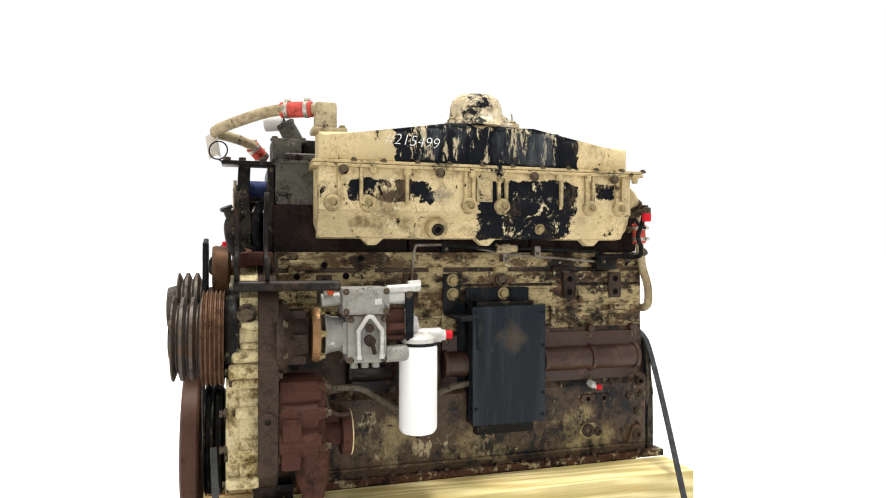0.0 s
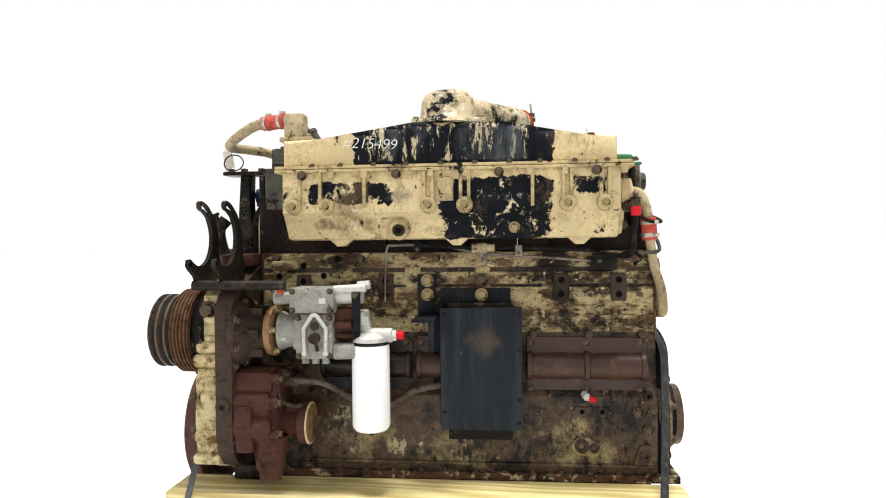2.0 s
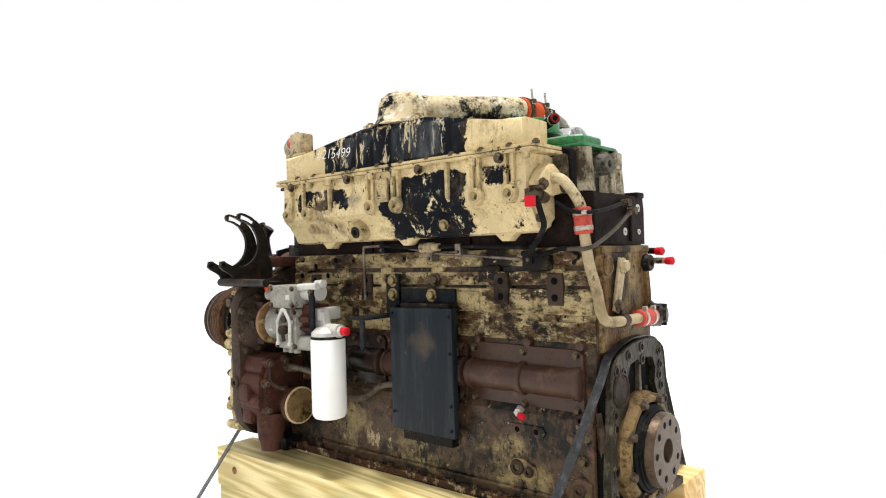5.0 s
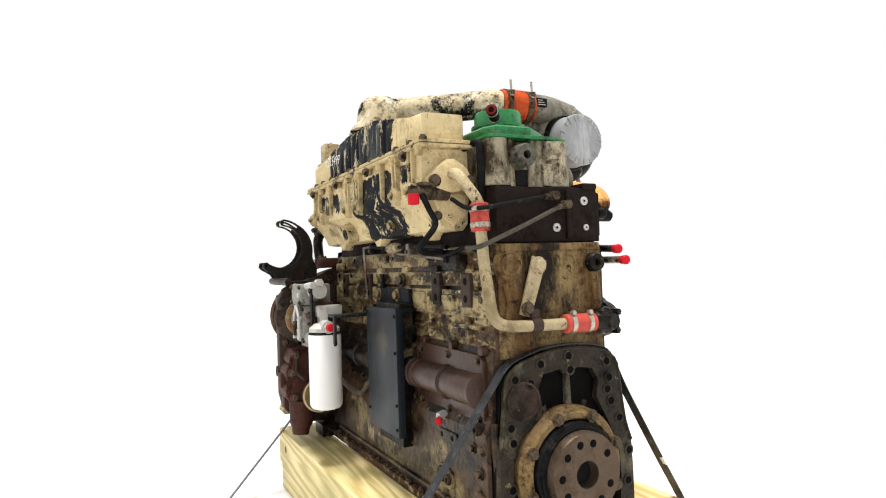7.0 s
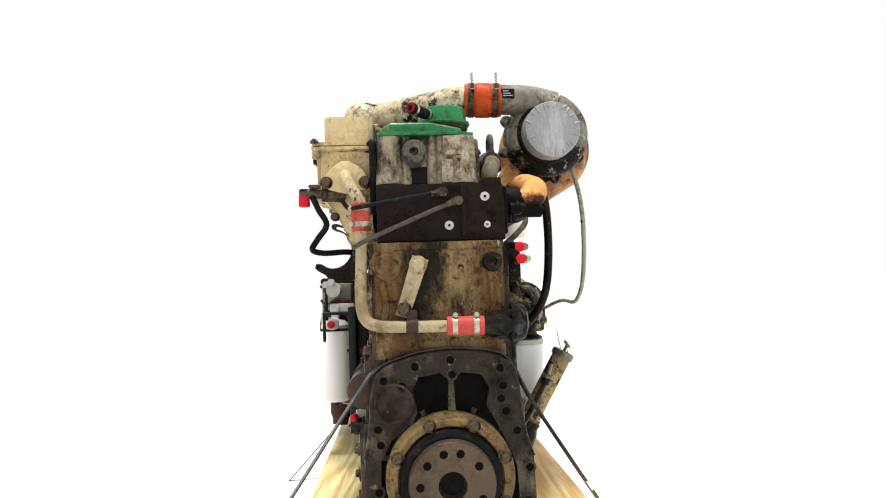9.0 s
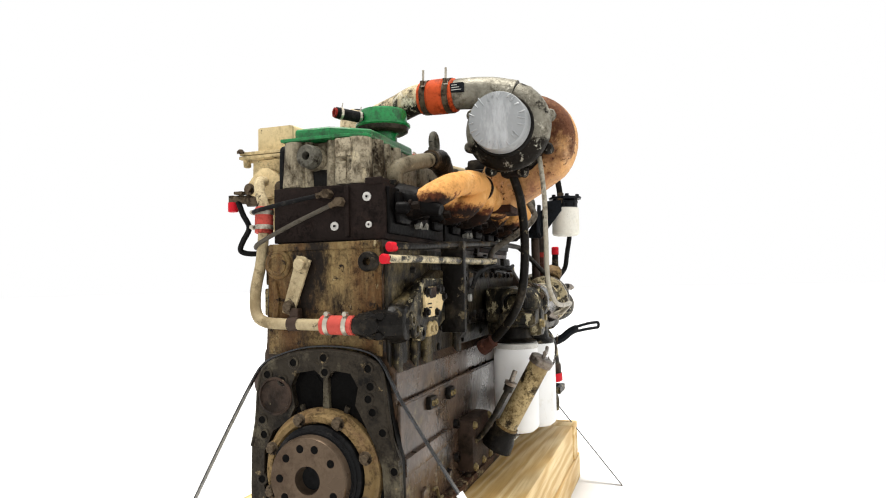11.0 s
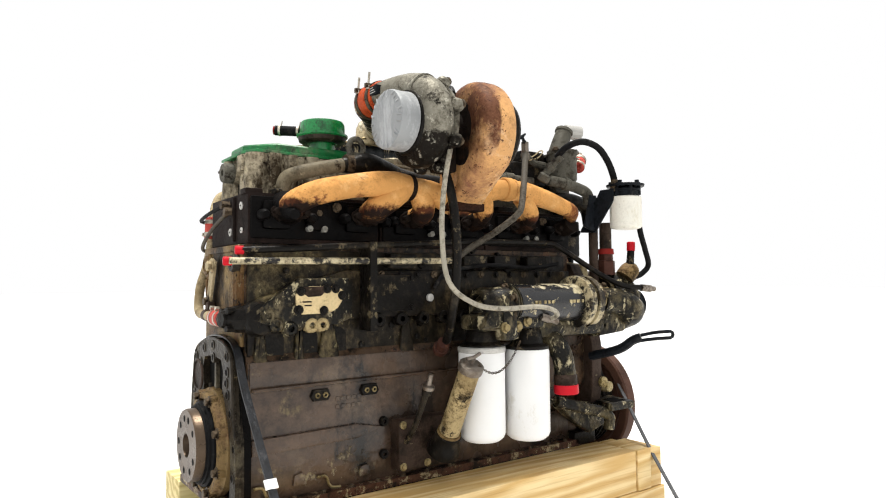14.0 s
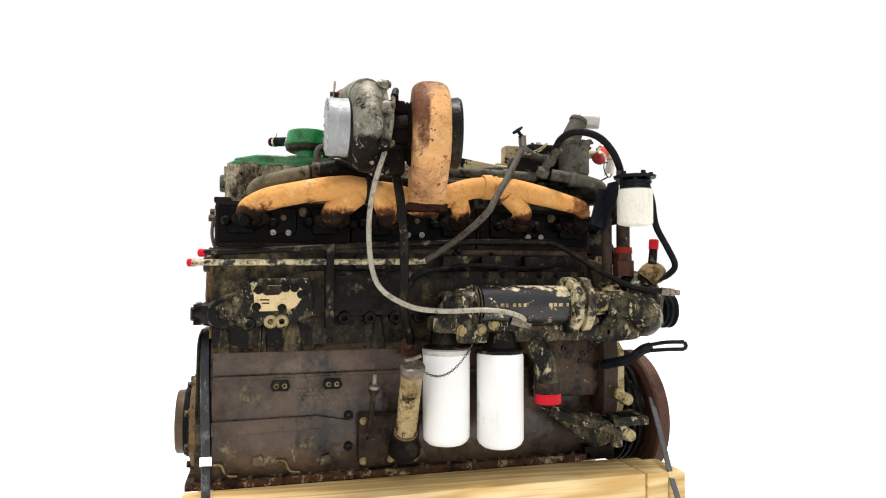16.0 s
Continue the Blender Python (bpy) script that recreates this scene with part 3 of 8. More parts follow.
def cylinder_block():
    bm = B()
    outline = [(1.962, 0.262), (1.958, 0.50), (1.985, 0.535), (1.985, 0.672), (2.000, 0.70), (2.000, 0.945), (2.315, 0.945), (2.315, 0.66), (2.340, 0.63), (2.345, 0.262)]
    prism(bm, outline, "x", 0.09, 1.33, bevel=0.006)
    blk = part("cylinder_block", bm, M_BLOCK_LOW, engine, "oil-stained brown cast-iron block with flaking cream paint")
    # upper ledges on the pump side
    bm = B()
    for z0, z1, y in ((0.895, 0.944, 1.992), (0.842, 0.882, 1.988), (0.765, 0.834, 1.984)):
        box(bm, 0.10, 1.325, y, 2.02, z0, z1, 0.005)
    box(bm, 0.10, 1.328, 1.995, 2.02, 0.69, 0.77, 0.004)
    for x in (0.13, 0.34, 0.56, 0.78, 0.99, 1.20):
        box(bm, x, x + 0.05, 1.986, 2.02, 0.80, 0.90, 0.008)
    part("upper_ledge", bm, M_BLOCK_UP, blk, "cream-painted ribbed upper deck, flaking over brown")
    # cam follower covers
    for x0, x1 in ((0.30, 0.585), (0.60, 0.925), (0.940, 1.30)):
        bm = B()
        prism(bm, [(x0, 0.512), (x1, 0.505), (x1, 0.665), (x1 - 0.015, 0.678), (x0, 0.682)], "y", 1.972, 1.99, bevel=0.004)
        cov = part("follower_cover", bm, M_BLOCK_MID, blk, "rust-brown cam follower cover")
        bm = B()
        half = (x1 - x0) / 2
        for a, b in ((x0 + 0.004, x0 + half - 0.003), (x0 + half + 0.003, x1 - 0.008)):
            tube(bm, [(a, 1.975, 0.592), ((a + b) / 2, 1.972, 0.592), (b, 1.975, 0.592)], 0.04, 18, 5, [0.041, 0.043, 0.043, 0.041], flat=0.95)
        part("bulge", bm, M_BLOCK_MID, cov)
        for xc, r in ((x0 + half, 0.046), (x1 - 0.012, 0.044), (x0 + 0.008, 0.044)):
            bm = B()
            lathe(bm, (xc - 0.010, 1.974, 0.592), (1, 0, 0), [(0, r - 0.006), (0.004, r), (0.016, r), (0.020, r - 0.006)], 24)
            part("bulge_collar", bm, M_BLOCK_MID, cov)
        for x in (x0 + 0.012, (x0 + x1) / 2, x1 - 0.02):
            for z in (0.522, 0.664):
                hexbolt(cov, (x, 1.972, z), (0, -1, 0), M_BOLTDARK, 0.008, 0.007)
    # back face of the block
    bm = B()
    prism(bm, [(2.004, 0.67), (2.311, 0.67), (2.311, 0.94), (2.004, 0.94)], "x", 1.325, 1.338, bevel=0.004)
    end = part("rear_face", bm, M_BLOCK_END, blk, "oil-streaked ochre rear face of the block")
    bm = B()
    lathe(bm, (1.33, 2.034, 0.893), (1, 0, 0), [(0, 0.040), (0.012, 0.037), (0.016, 0.032)], 24)
    part("plug_boss", bm, M_BLOCK_END, end)
    for pts, r in (([(1.336, 2.02, 0.85), (1.337, 2.03, 0.80), (1.336, 2.02, 0.74)], 0.010), ([(1.334, 2.285, 0.87), (1.336, 2.29, 0.80), (1.334, 2.285, 0.76)], 0.016)):
        bm = B()
        tube(bm, pts, r, 8, 4)
        part("cast_rib", bm, M_BLOCK_END, end)
    bm = B()
    box(bm, 1.33, 1.344, 2.01, 2.305, 0.925, 0.944, 0.005)
    part("top_ledge", bm, M_BLOCK_END, end)
    ring(end, (1.338, 2.285, 0.893), (1, 0, 0), 0.024, 0.02, 0.010, M_GREASESHADE)
    bm = B()
    lathe(bm, (1.344, 2.034, 0.893), (1, 0, 0), [(0, 0.028), (0.006, 0.027), (0.008, 0.020), (0.005, 0.018), (0.005, 0.0004)], 24, caps=False)
    part("core_plug", bm, M_BLOCK_END, end)
    # the strap plate with two bolts
    bm = B()
    a, b = V(1.352, 2.108, 0.890), V(1.352, 2.072, 0.785)
    d = (b - a).normalized()
    w = V(0, -d.z, d.y) * 0.020
    prism(bm, [((p + s * w).y, (p + s * w).z) for p, s in ((a - d * 0.018, -1), (a - d * 0.018, 1), (b + d * 0.016, 0.8), (b + d * 0.016, -0.8))], "x", 1.345, 1.353, bevel=0.002)
    sp = part("strap_plate", bm, M_PIPE, blk, "cream steel strap with two bolts")
    hexbolt(sp, (1.354, 2.108, 0.890), (1, 0, 0), M_PIPE, 0.015, 0.014)
    hexbolt(sp, (1.354, 2.073, 0.787), (1, 0, 0), M_BOLTDARK, 0.012, 0.012)
    # bosses, pads and holes on the pump side
    for x in (1.048, 1.221, 0.50, 0.235):
        bm = B()
        prism(bm, [(x - 0.022, 0.79), (x + 0.022, 0.79), (x + 0.026, 0.83), (x + 0.022, 0.876), (x - 0.022, 0.876), (x - 0.026, 0.83)], "y", 1.976, 2.0, bevel=0.005)
        pad = part("mounting_pad", bm, M_BROWN, blk)
        for z in (0.811, 0.855):
            hole(pad, (x, 1.977, z), (0, -1, 0), 0.010)
    for x, z in ((0.155, 0.872), (0.235, 0.905), (0.30, 0.872), (0.345, 0.925)):
        hole(blk, (x, 1.983, z), (0, -1, 0), 0.010)
    for x, z, r in ((1.103, 0.352, 0.021), (1.14, 0.345, 0.014), (1.29, 0.325, 0.017), (1.30, 0.505, 0.014)):
        ring(blk, (x, 1.957, z), (0, -1, 0), r, 0.012, r * 0.45, M_BROWN)
    bm = B()
    prism(bm, [(1.07, 0.345), (1.085, 0.375), (1.12, 0.378), (1.16, 0.36), (1.165, 0.33), (1.14, 0.318), (1.09, 0.322)], "y", 1.953, 1.965, bevel=0.003)
    part("boss_pad", bm, M_BLOCK_LOW, blk)
    for x in (1.105, 1.165):
        hole(blk, (x, 1.955, 0.455), (0, -1, 0), 0.008)
    bm = B()
    tube(bm, [(0.2, 1.957, 0.292), (0.7, 1.957, 0.290), (1.325, 1.957, 0.290)], 0.006, 8)
    part("casting_line", bm, M_BLOCK_LOW, blk)
    # far side: grime panel, bosses, rail and ribs
    bm = B()
    box(bm, 0.12, 1.325, 2.312, 2.326, 0.62, 0.93, 0.004)
    gp = part("grime_panel", bm, M_BLOCK_B, blk, "oil-blackened side of the block")
    for x, w in ((0.80, 0.06), (1.055, 0.075), (1.165, 0.035), (1.27, 0.045)):
        bm = B()
        prism(bm, [(x, 0.60), (x + w, 0.60), (x + w * 0.7, 0.735), (x + w * 0.35, 0.735)], "y", 2.322, 2.342, bevel=0.010, seg=3)
        part("casting_pillar", bm, M_BLOCK_B, gp)
    bm = B()
    box(bm, 0.14, 1.325, 2.338, 2.352, 0.264, 0.556, 0.004)
    box(bm, 0.40, 1.325, 2.332, 2.344, 0.55, 0.63, 0.006)
    tube(bm, [(0.3, 2.352, 0.556), (0.8, 2.352, 0.558), (1.32, 2.352, 0.556)], 0.005, 8)
    part("skirt_panel", bm, M_SKIRT_B, blk, "oil-brown lower skirt of the block")
    bm = B()
    prism(bm, [(0.93, 0.418), (1.02, 0.395), (1.325, 0.390), (1.325, 0.432), (1.02, 0.436)], "y", 2.345, 2.366, bevel=0.005)
    part("mount_rail", bm, M_SKIRT_B, blk, "dark raised mounting rail")
    bm = B()
    for z in (0.512, 0.490):
        for k in range(5):
            box(bm, 1.00 + 0.017 * k, 1.012 + 0.017 * k, 2.351, 2.3545, z - 0.006, z + 0.006, 0.001, 1)
    part("cast_marking", bm, M_SKIRT_B, blk, "unreadable raised casting marks")
    for x in (0.975, 1.13):
        bm = B()
        prism(bm, [(x - 0.03, 0.525), (x - 0.022, 0.513), (x + 0.022, 0.513), (x + 0.03, 0.527), (x + 0.022, 0.545), (x - 0.022, 0.545)], "y", 2.345, 2.366, bevel=0.005)
        pad = part("boss_pad", bm, M_GREASESHADE, blk)
        for dx in (-0.012, 0.012):
            ring(pad, (x + dx, 2.362, 0.529), (0, 1, 0), 0.008, 0.008, 0.004, M_BOLT)
    for x, z in ((0.985, 0.413), (1.015, 0.413)):
        hole(blk, (x, 2.3625, z), (0, 1, 0), 0.006)
    for x, z in ((0.925, 0.43), (0.925, 0.335), (1.26, 0.42)):
        ring(blk, (x, 2.350, z), (0, 1, 0), 0.014, 0.014, 0.006, M_GREASESHADE)
    return blk


def oil_pan():
    bm = B()
    prism(bm, [(1.945, 0.245), (1.945, 0.266), (2.385, 0.266), (2.385, 0.245)], "x", 0.12, 1.392, bevel=0.003)
    pan = part("oil_pan_flange", bm, M_RAIL, engine, "rusty oil pan rail along the foot of the block")
    bm = B()
    prism(bm, [(1.985, 0.246), (2.355, 0.246), (2.33, 0.14), (2.01, 0.14)], "x", 0.13, 1.32, bevel=0.02)
    box(bm, 0.03, 0.14, 1.90, 2.385, 0.2445, 0.290, 0.006)
    part("sump", bm, M_GREASESHADE, pan, "oily black sump between the beams")
    for i in range(14):
        for y, n in ((1.944, -1), (2.386, 1)):
            hexbolt(pan, (0.18 + 0.086 * i, y - n * 0.012, 0.266), (0, 0, 1), M_BOLTDARK, 0.007, 0.006)
    bm = B()
    box(bm, 0.71, 0.90, 2.345, 2.40, 0.285, 0.435, 0.012)
    pad = part("filler_pad", bm, M_BROWN, pan, "greasy bolted cover at the foot of the block")
    for x, z in ((0.725, 0.30), (0.885, 0.30), (0.885, 0.42), (0.725, 0.42), (0.8, 0.30)):
        hexbolt(pad, (x, 2.402, z), (0, 1, 0), M_BOLT, 0.008, 0.006)
    # lifting hooks of bent rod
    for x in (1.12, 1.30):
        bm = B()
        tube(bm, [(x - 0.05, 2.362, 0.270), (x - 0.02, 2.362, 0.276), (x - 0.005, 2.362, 0.305), (x + 0.02, 2.362, 0.308)], 0.004, 8)
        part("bent_rod", bm, M_BOLT, pan)


def heads():
    bm = B()
    box(bm, 0.10, 1.318, 2.022, 2.308, 0.9435, 0.9490, 0.0)
    part("head_gasket", bm, M_GREASESHADE, engine, "oily dark head gasket line")
    for i, (x0, x1) in enumerate(((0.09, 0.497), (0.503, 0.915), (0.921, 1.325))):
        bm = B()
        prism(bm, [(2.013, 0.947), (2.013, 1.085), (2.315, 1.085), (2.322, 1.05), (2.322, 0.947)], "x", x0, x1, bevel=0.005)
        head = part("cylinder_head", bm, M_HEAD, engine, "dark brown cast-iron cylinder head")
        bm = B()
        box(bm, x0 + 0.006, x1 - 0.006, 2.318, 2.330, 0.96, 1.075, 0.006)
        for k in range(3):
            cx = x0 + 0.08 + 0.125 * k
            box(bm, cx - 0.04, cx + 0.04, 2.325, 2.345, 0.985, 1.065, 0.012)
        side = part("port_face", bm, M_HEADB, head, "soot-black exhaust port face")
        for k, dx in enumerate((0.085, 0.145, 0.205, 0.265, 0.325)):
            hexbolt(side, (x0 + dx, 2.333, 1.035 + 0.02 * (k % 2)), (0, 1, 0), M_BOLTDARK, 0.010, 0.012)
        for dx in (0.19, 0.235):
            bm = B()
            lathe(bm, (x0 + dx, 2.3445, 0.990), (0, 1, 0), [(-0.012, 0.009), (0, 0.009), (0.004, 0.009), (0.005, 0.007), (0.003, 0.003)], 16)
            part("core_plug", bm, M_ALU, side, "bright steel core plug")
        bm = B()
        y0 = 2.02
        if i == 2:
            prism(bm, [(2.020, 1.087), (2.020, 1.208), (2.254, 1.208), (2.254, 1.087)], "x", x0 + 0.01, x1 - 0.052, bevel=0.012)
        else:
            prism(bm, [(2.020, 1.087), (2.020, 1.208), (2.254, 1.208), (2.254, 1.087)], "x", x0 + 0.004, x1 - 0.008, bevel=0.012)
        rk = part("rocker_box", bm, M_ROCKER if i else M_GREYCAST, head, "stained aluminium rocker housing" if i else "dark grey dirty rocker housing")
    # bolts and plugs at the back of the rear head
    for y, z, r in ((2.186, 0.983, 0.011), (2.274, 1.051, 0.011), (2.278, 0.983, 0.008)):
        bm = B()
        lathe(bm, (1.324, y, z), (1, 0, 0), [(0, r), (0.004, r), (0.005, r * 0.8), (0.003, r * 0.3)], 18)
        part("core_plug", bm, M_ALULIGHT, head, "bright steel core plug")
        hole(head, (1.3275, y, z), (1, 0, 0), r * 0.28)
    bm = B()
    box(bm, 1.318, 1.333, 2.215, 2.228, 0.955, 1.08, 0.004)
    box(bm, 1.28, 1.33, 2.27, 2.315, 1.08, 1.097, 0.005)
    part("rib", bm, M_HEAD, head)
    # columns, port and painted gap shade on the back of the rear rocker box
    for x, y, r in ((1.270, 2.048, 0.034), (1.272, 2.086, 0.014), (1.272, 2.152, 0.013), (1.268, 2.228, 0.034), (1.268, 2.180, 0.020), (1.225, 2.250, 0.026), (1.17, 2.252, 0.018), (1.11, 2.250, 0.026)):
        bm = B()
        lathe(bm, (x, y, 1.09), (0, 0, 1), [(0, r * 1.1), (0.05, r), (0.118, r * 0.9)], 16)
        part("cast_column", bm, M_ROCKER, rk)
    bm = B()
    lathe(bm, (1.265, 2.107, 1.164), (1, 0, 0), [(0, 0.034), (0.030, 0.031)], 20)
    part("port_neck", bm, M_ROCKER, rk)
    ring(rk, (1.300, 2.107, 1.164), (1, 0, 0), 0.029, 0.026, 0.011, M_GREYCAST, "port_boss", 24)
    bm = B()
    box(bm, 1.270, 1.308, 2.178, 2.222, 1.158, 1.205, 0.004)
    box(bm, 1.270, 1.298, 2.172, 2.205, 1.09, 1.150, 0.008)
    part("square_boss", bm, M_ROCKER, rk)
    # a black plate paints the shade of the gap below the port
    bm = B()
    box(bm, 1.268, 1.276, 2.085, 2.148, 1.091, 1.135, 0.004)
    part("recess_shade", bm, M_GREASESHADE, rk)
    # covers: green at the back, bare at the front
    for x0, x1, mat, lab in ((0.10, 0.49, M_GREYCAST, "dull grey rocker cover"), (0.51, 0.90, M_ROCKER, "bare aluminium rocker cover"), (0.92, 1.30, M_GREENCOVER, "stained green painted rocker cover with a raised rim")):
        bm = B()
        prism(bm, [(x0, 2.018), (x1, 2.018), (x1, 2.20), (x1 - 0.02, 2.256), (x0, 2.256)], "z", 1.209, 1.218, bevel=0.003)
        prism(bm, [(x0 + 0.02, 2.035), (x1 - 0.06, 2.03), (x1 - 0.02, 2.05), (x1 - 0.02, 2.15), (x1 - 0.09, 2.235), (x0 + 0.02, 2.24)], "z", 1.216, 1.246, bevel=0.012, seg=3)
        cov = part("rocker_cover", bm, mat, engine, lab)
    bm = B()
    lathe(bm, (1.046, 2.195, 1.235), (0, 0, 1), [(0, 0.040), (0.030, 0.040), (0.034, 0.062), (0.046, 0.070), (0.052, 0.078), (0.058, 0.078), (0.060, 0.069), (0.090, 0.068), (0.098, 0.064), (0.100, 0.04), (0.098, 0.0)], 36)
    cap = part("breather_cap", bm, M_GREEN, engine, "green round crankcase breather on the rocker cover")
    bm = B()
    lathe(bm, (1.046, 2.195, 1.266), (0, 0, 1), [(0, 0.060), (0.006, 0.071), (0.018, 0.074), (0.02, 0.06)], 36)
    part("gasket_band", bm, M_GREASESHADE, cap)
    bm = B()
    tube(bm, [(1.085, 2.165, 1.306), (1.12, 2.138, 1.309), (1.162, 2.106, 1.312)], 0.0155, 16)
    part("breather_hose", bm, M_RUBBER, cap, "short black rubber hose stub")
    bm = B()
    for p in ((1.103, 2.151, 1.3075), (1.148, 2.117, 1.311)):
        lathe(bm, p, (0.8, -0.6, 0.03), [(0, 0.0168), (0.007, 0.0168)], 18)
        cyl(bm, Vector(p) + V(0, 0, 0.016), Vector(p) + V(-0.003, 0.002, 0.030), 0.0016, seg=6)
    part("hose_clamp", bm, M_CLAMP, cap)


def intake_manifold():
    bm = B()
    prism(bm, [(0.203, 1.19), (1.215, 1.19), (1.215, 1.06), (1.205, 1.00), (1.18, 0.985), (0.26, 0.985), (0.215, 0.995), (0.203, 1.03)], "y", 1.935, 2.0, bevel=0.006)
    prism(bm, [(1.872, 1.19), (1.868, 1.066), (1.898, 1.050), (1.926, 0.988), (1.96, 0.984), (1.96, 1.19)], "x", 0.206, 1.212, bevel=0.006)
    man = part("intake_manifold", bm, M_MANIFOLD, engine, "cream intake manifold with large flaked black patches")
    for x in (0.262, 0.325, 0.46, 0.640, 0.664, 0.748, 0.772, 0.958, 1.047, 1.07, 1.155, 1.178):
        bm = B()
        prism(bm, [(1.872, 1.188), (1.857, 1.186), (1.859, 1.09), (1.872, 1.075)], "x", x - 0.005, x + 0.005, bevel=0.002)
        part("rib", bm, M_TRIM, man)
    for x in (0.243, 0.345, 0.652, 0.759, 1.059, 1.166):
        bm = B()
        lathe(bm, (x, 1.872, 1.085), (0, -1, 0), [(0, 0.026), (0.016, 0.023), (0.02, 0.018)], 20)
        lathe(bm, (x, 1.872, 1.085), (0, -1, 0), [(0, 0.017), (0.022, 0.017)], 16)
        bs = part("bolt_boss", bm, M_TRIM, man)
        hole(man, (x, 1.8515, 1.085), (0, -1, 0), 0.0175, M_TRIM, "washer_seat")
        hexbolt(man, (x, 1.850, 1.085), (0, -1, 0), M_BOLT, 0.0085, 0.008)
    ring(man, (0.559, 1.903, 1.017), (0, -1, -0.25), 0.032, 0.022, 0.019, M_TRIM, "port_boss")
    bm = B()
    lathe(bm, (0.559, 1.898, 1.016), (0, -1, -0.25), [(0, 0.0185), (0.020, 0.0185), (0.020, 0.009), (0.004, 0.008), (0.004, 0.0003)], 6, caps=False)
    part("socket_plug", bm, M_BROWN, man, "dark hexagon socket plug")
    hole(man, (0.559, 1.880, 1.0115), (0, -1, -0.25), 0.0095)
    hexbolt(man, (0.905, 1.909, 1.018), (0, -1, -0.2), M_BOLT, 0.012, 0.010)
    for x in (0.37, 0.73, 1.10):
        bm = B()
        prism(bm, [(x - 0.04, 0.99), (x + 0.04, 0.99), (x + 0.012, 0.965), (x - 0.012, 0.965)], "y", 1.932, 1.965, bevel=0.004)
        part("lug", bm, M_MANIFOLD, man)
    bm = B()
    box(bm, 0.679, 0.723, 1.862, 1.874, 1.100, 1.165, 0.002)
    em = part("cast_plaque", bm, M_TRIM, man, "cream rectangular cast plaque")
    bm = B()
    for a, b, c, d in ((0.676, 0.681, 1.097, 1.168), (0.721, 0.726, 1.097, 1.168), (0.681, 0.721, 1.097, 1.102), (0.681, 0.721, 1.163, 1.168)):
        box(bm, a, b, 1.8605, 1.872, c, d, 0.0015)
    part("plaque_border", bm, M_PIPE, em)
    bm = B()
    for a, b in (((0.685, 1.155), (0.717, 1.145)), ((0.712, 1.150), (0.690, 1.128)), ((0.690, 1.128), (0.716, 1.112)), ((0.686, 1.108), (0.714, 1.106))):
        tube(bm, [(a[0], 1.862, a[1]), (b[0], 1.862, b[1])], 0.0025, 6)
    part("raised_mark", bm, M_PIPE, em)
    # flange and gasket line
    bm = B()
    box(bm, 0.188, 1.247, 1.852, 2.0, 1.187, 1.196, 0.002)
    box(bm, 0.188, 1.247, 1.854, 2.0, 1.198, 1.207, 0.002)
    fl = part("manifold_flange", bm, M_TRIM, man, "cream double flange with a joint line")
    for i, x in enumerate((0.273, 0.36, 0.46, 0.558, 0.66, 0.76, 0.861, 0.95, 1.05, 1.141, 1.22)):
        if i % 3 == 0:
            hexbolt(fl, (x, 1.852, 1.178), (0, -1, 0), M_BOLTDARK, 0.010, 0.008)
        hexbolt(fl, (x + 0.03, 1.860, 1.207), (0, 0, 1), M_BOLTDARK, 0.007, 0.006)
        bm = B()
        lathe(bm, (x, 1.860, 1.188), (0, 0, -1), [(0, 0.011), (0.018, 0.010), (0.02, 0.006)], 10)
        part("nut_boss", bm, M_TRIM, fl)
    # the hat: aftercooler cover with a raised middle
    top = [(0.207, 1.207), (0.207, 1.288), (0.33, 1.292), (0.45, 1.310), (0.60, 1.335), (0.87, 1.330), (1.02, 1.302), (1.12, 1.284), (1.204, 1.280), (1.204, 1.207)]
    bm = B()
    prism(bm, top, "y", 1.880, 1.998, bevel=0.012, seg=3)
    hat = part("aftercooler_cover", bm, M_HAT, man, "cream domed cover, middle flaked to black")
    for i in range(8):
        x0, x1 = 0.418 + 0.0775 * i, 0.418 + 0.0775 * (i + 1)
        xm = (x0 + x1) / 2
        zt = 1.312 + max(0.0, 0.022 - abs(xm - 0.735) * 0.085) - 0.012 * (abs(xm - 0.735) > 0.24)
        bm = B()
        rows = []
        for k in range(9):
            f = k / 8
            out = 0.0095 * math.sin(math.pi * f) ** 0.7
            x = x0 + 0.002 + (x1 - x0 - 0.004) * f
            rows.append([bm.verts.new((x, 1.883, 1.208)), bm.verts.new((x, 1.8795 - out, 1.210)), bm.verts.new((x, 1.8795 - out, zt - 0.018)), bm.verts.new((x, 1.8795 - out * 0.55, zt - 0.007)), bm.verts.new((x, 1.884, zt))])
        for r0, r1 in zip(rows, rows[1:]):
            for j in range(4):
                bm.faces.new((r0[j], r1[j], r1[j + 1], r0[j + 1]))
        part("flute", bm, M_HAT, hat)
    # white hand-painted stock mark
    fc = bpy.data.curves.new("mark", "FONT")
    fc.body, fc.size, fc.extrude, fc.shear, fc.offset = "#215499", 0.046, 0.0004, 0.2, -0.0011
    me_ob = bpy.data.objects.new("tmp", fc)
    scene.collection.objects.link(me_ob)
    me = bpy.data.meshes.new_from_object(me_ob.evaluated_get(bpy.context.evaluated_depsgraph_get()))
    bpy.data.objects.remove(me_ob)
    me.transform(pose(0.393, 1.8680, 1.262, 90, 4, 0))
    me.materials.clear()
    me.materials.append(M_CHALK)
    ob = new("painted_number", me)
    hang(ob, hat)
    ob["label"] = "white hand-painted stock number"
    # water outlet elbow at the front of the cover
    bm = B()
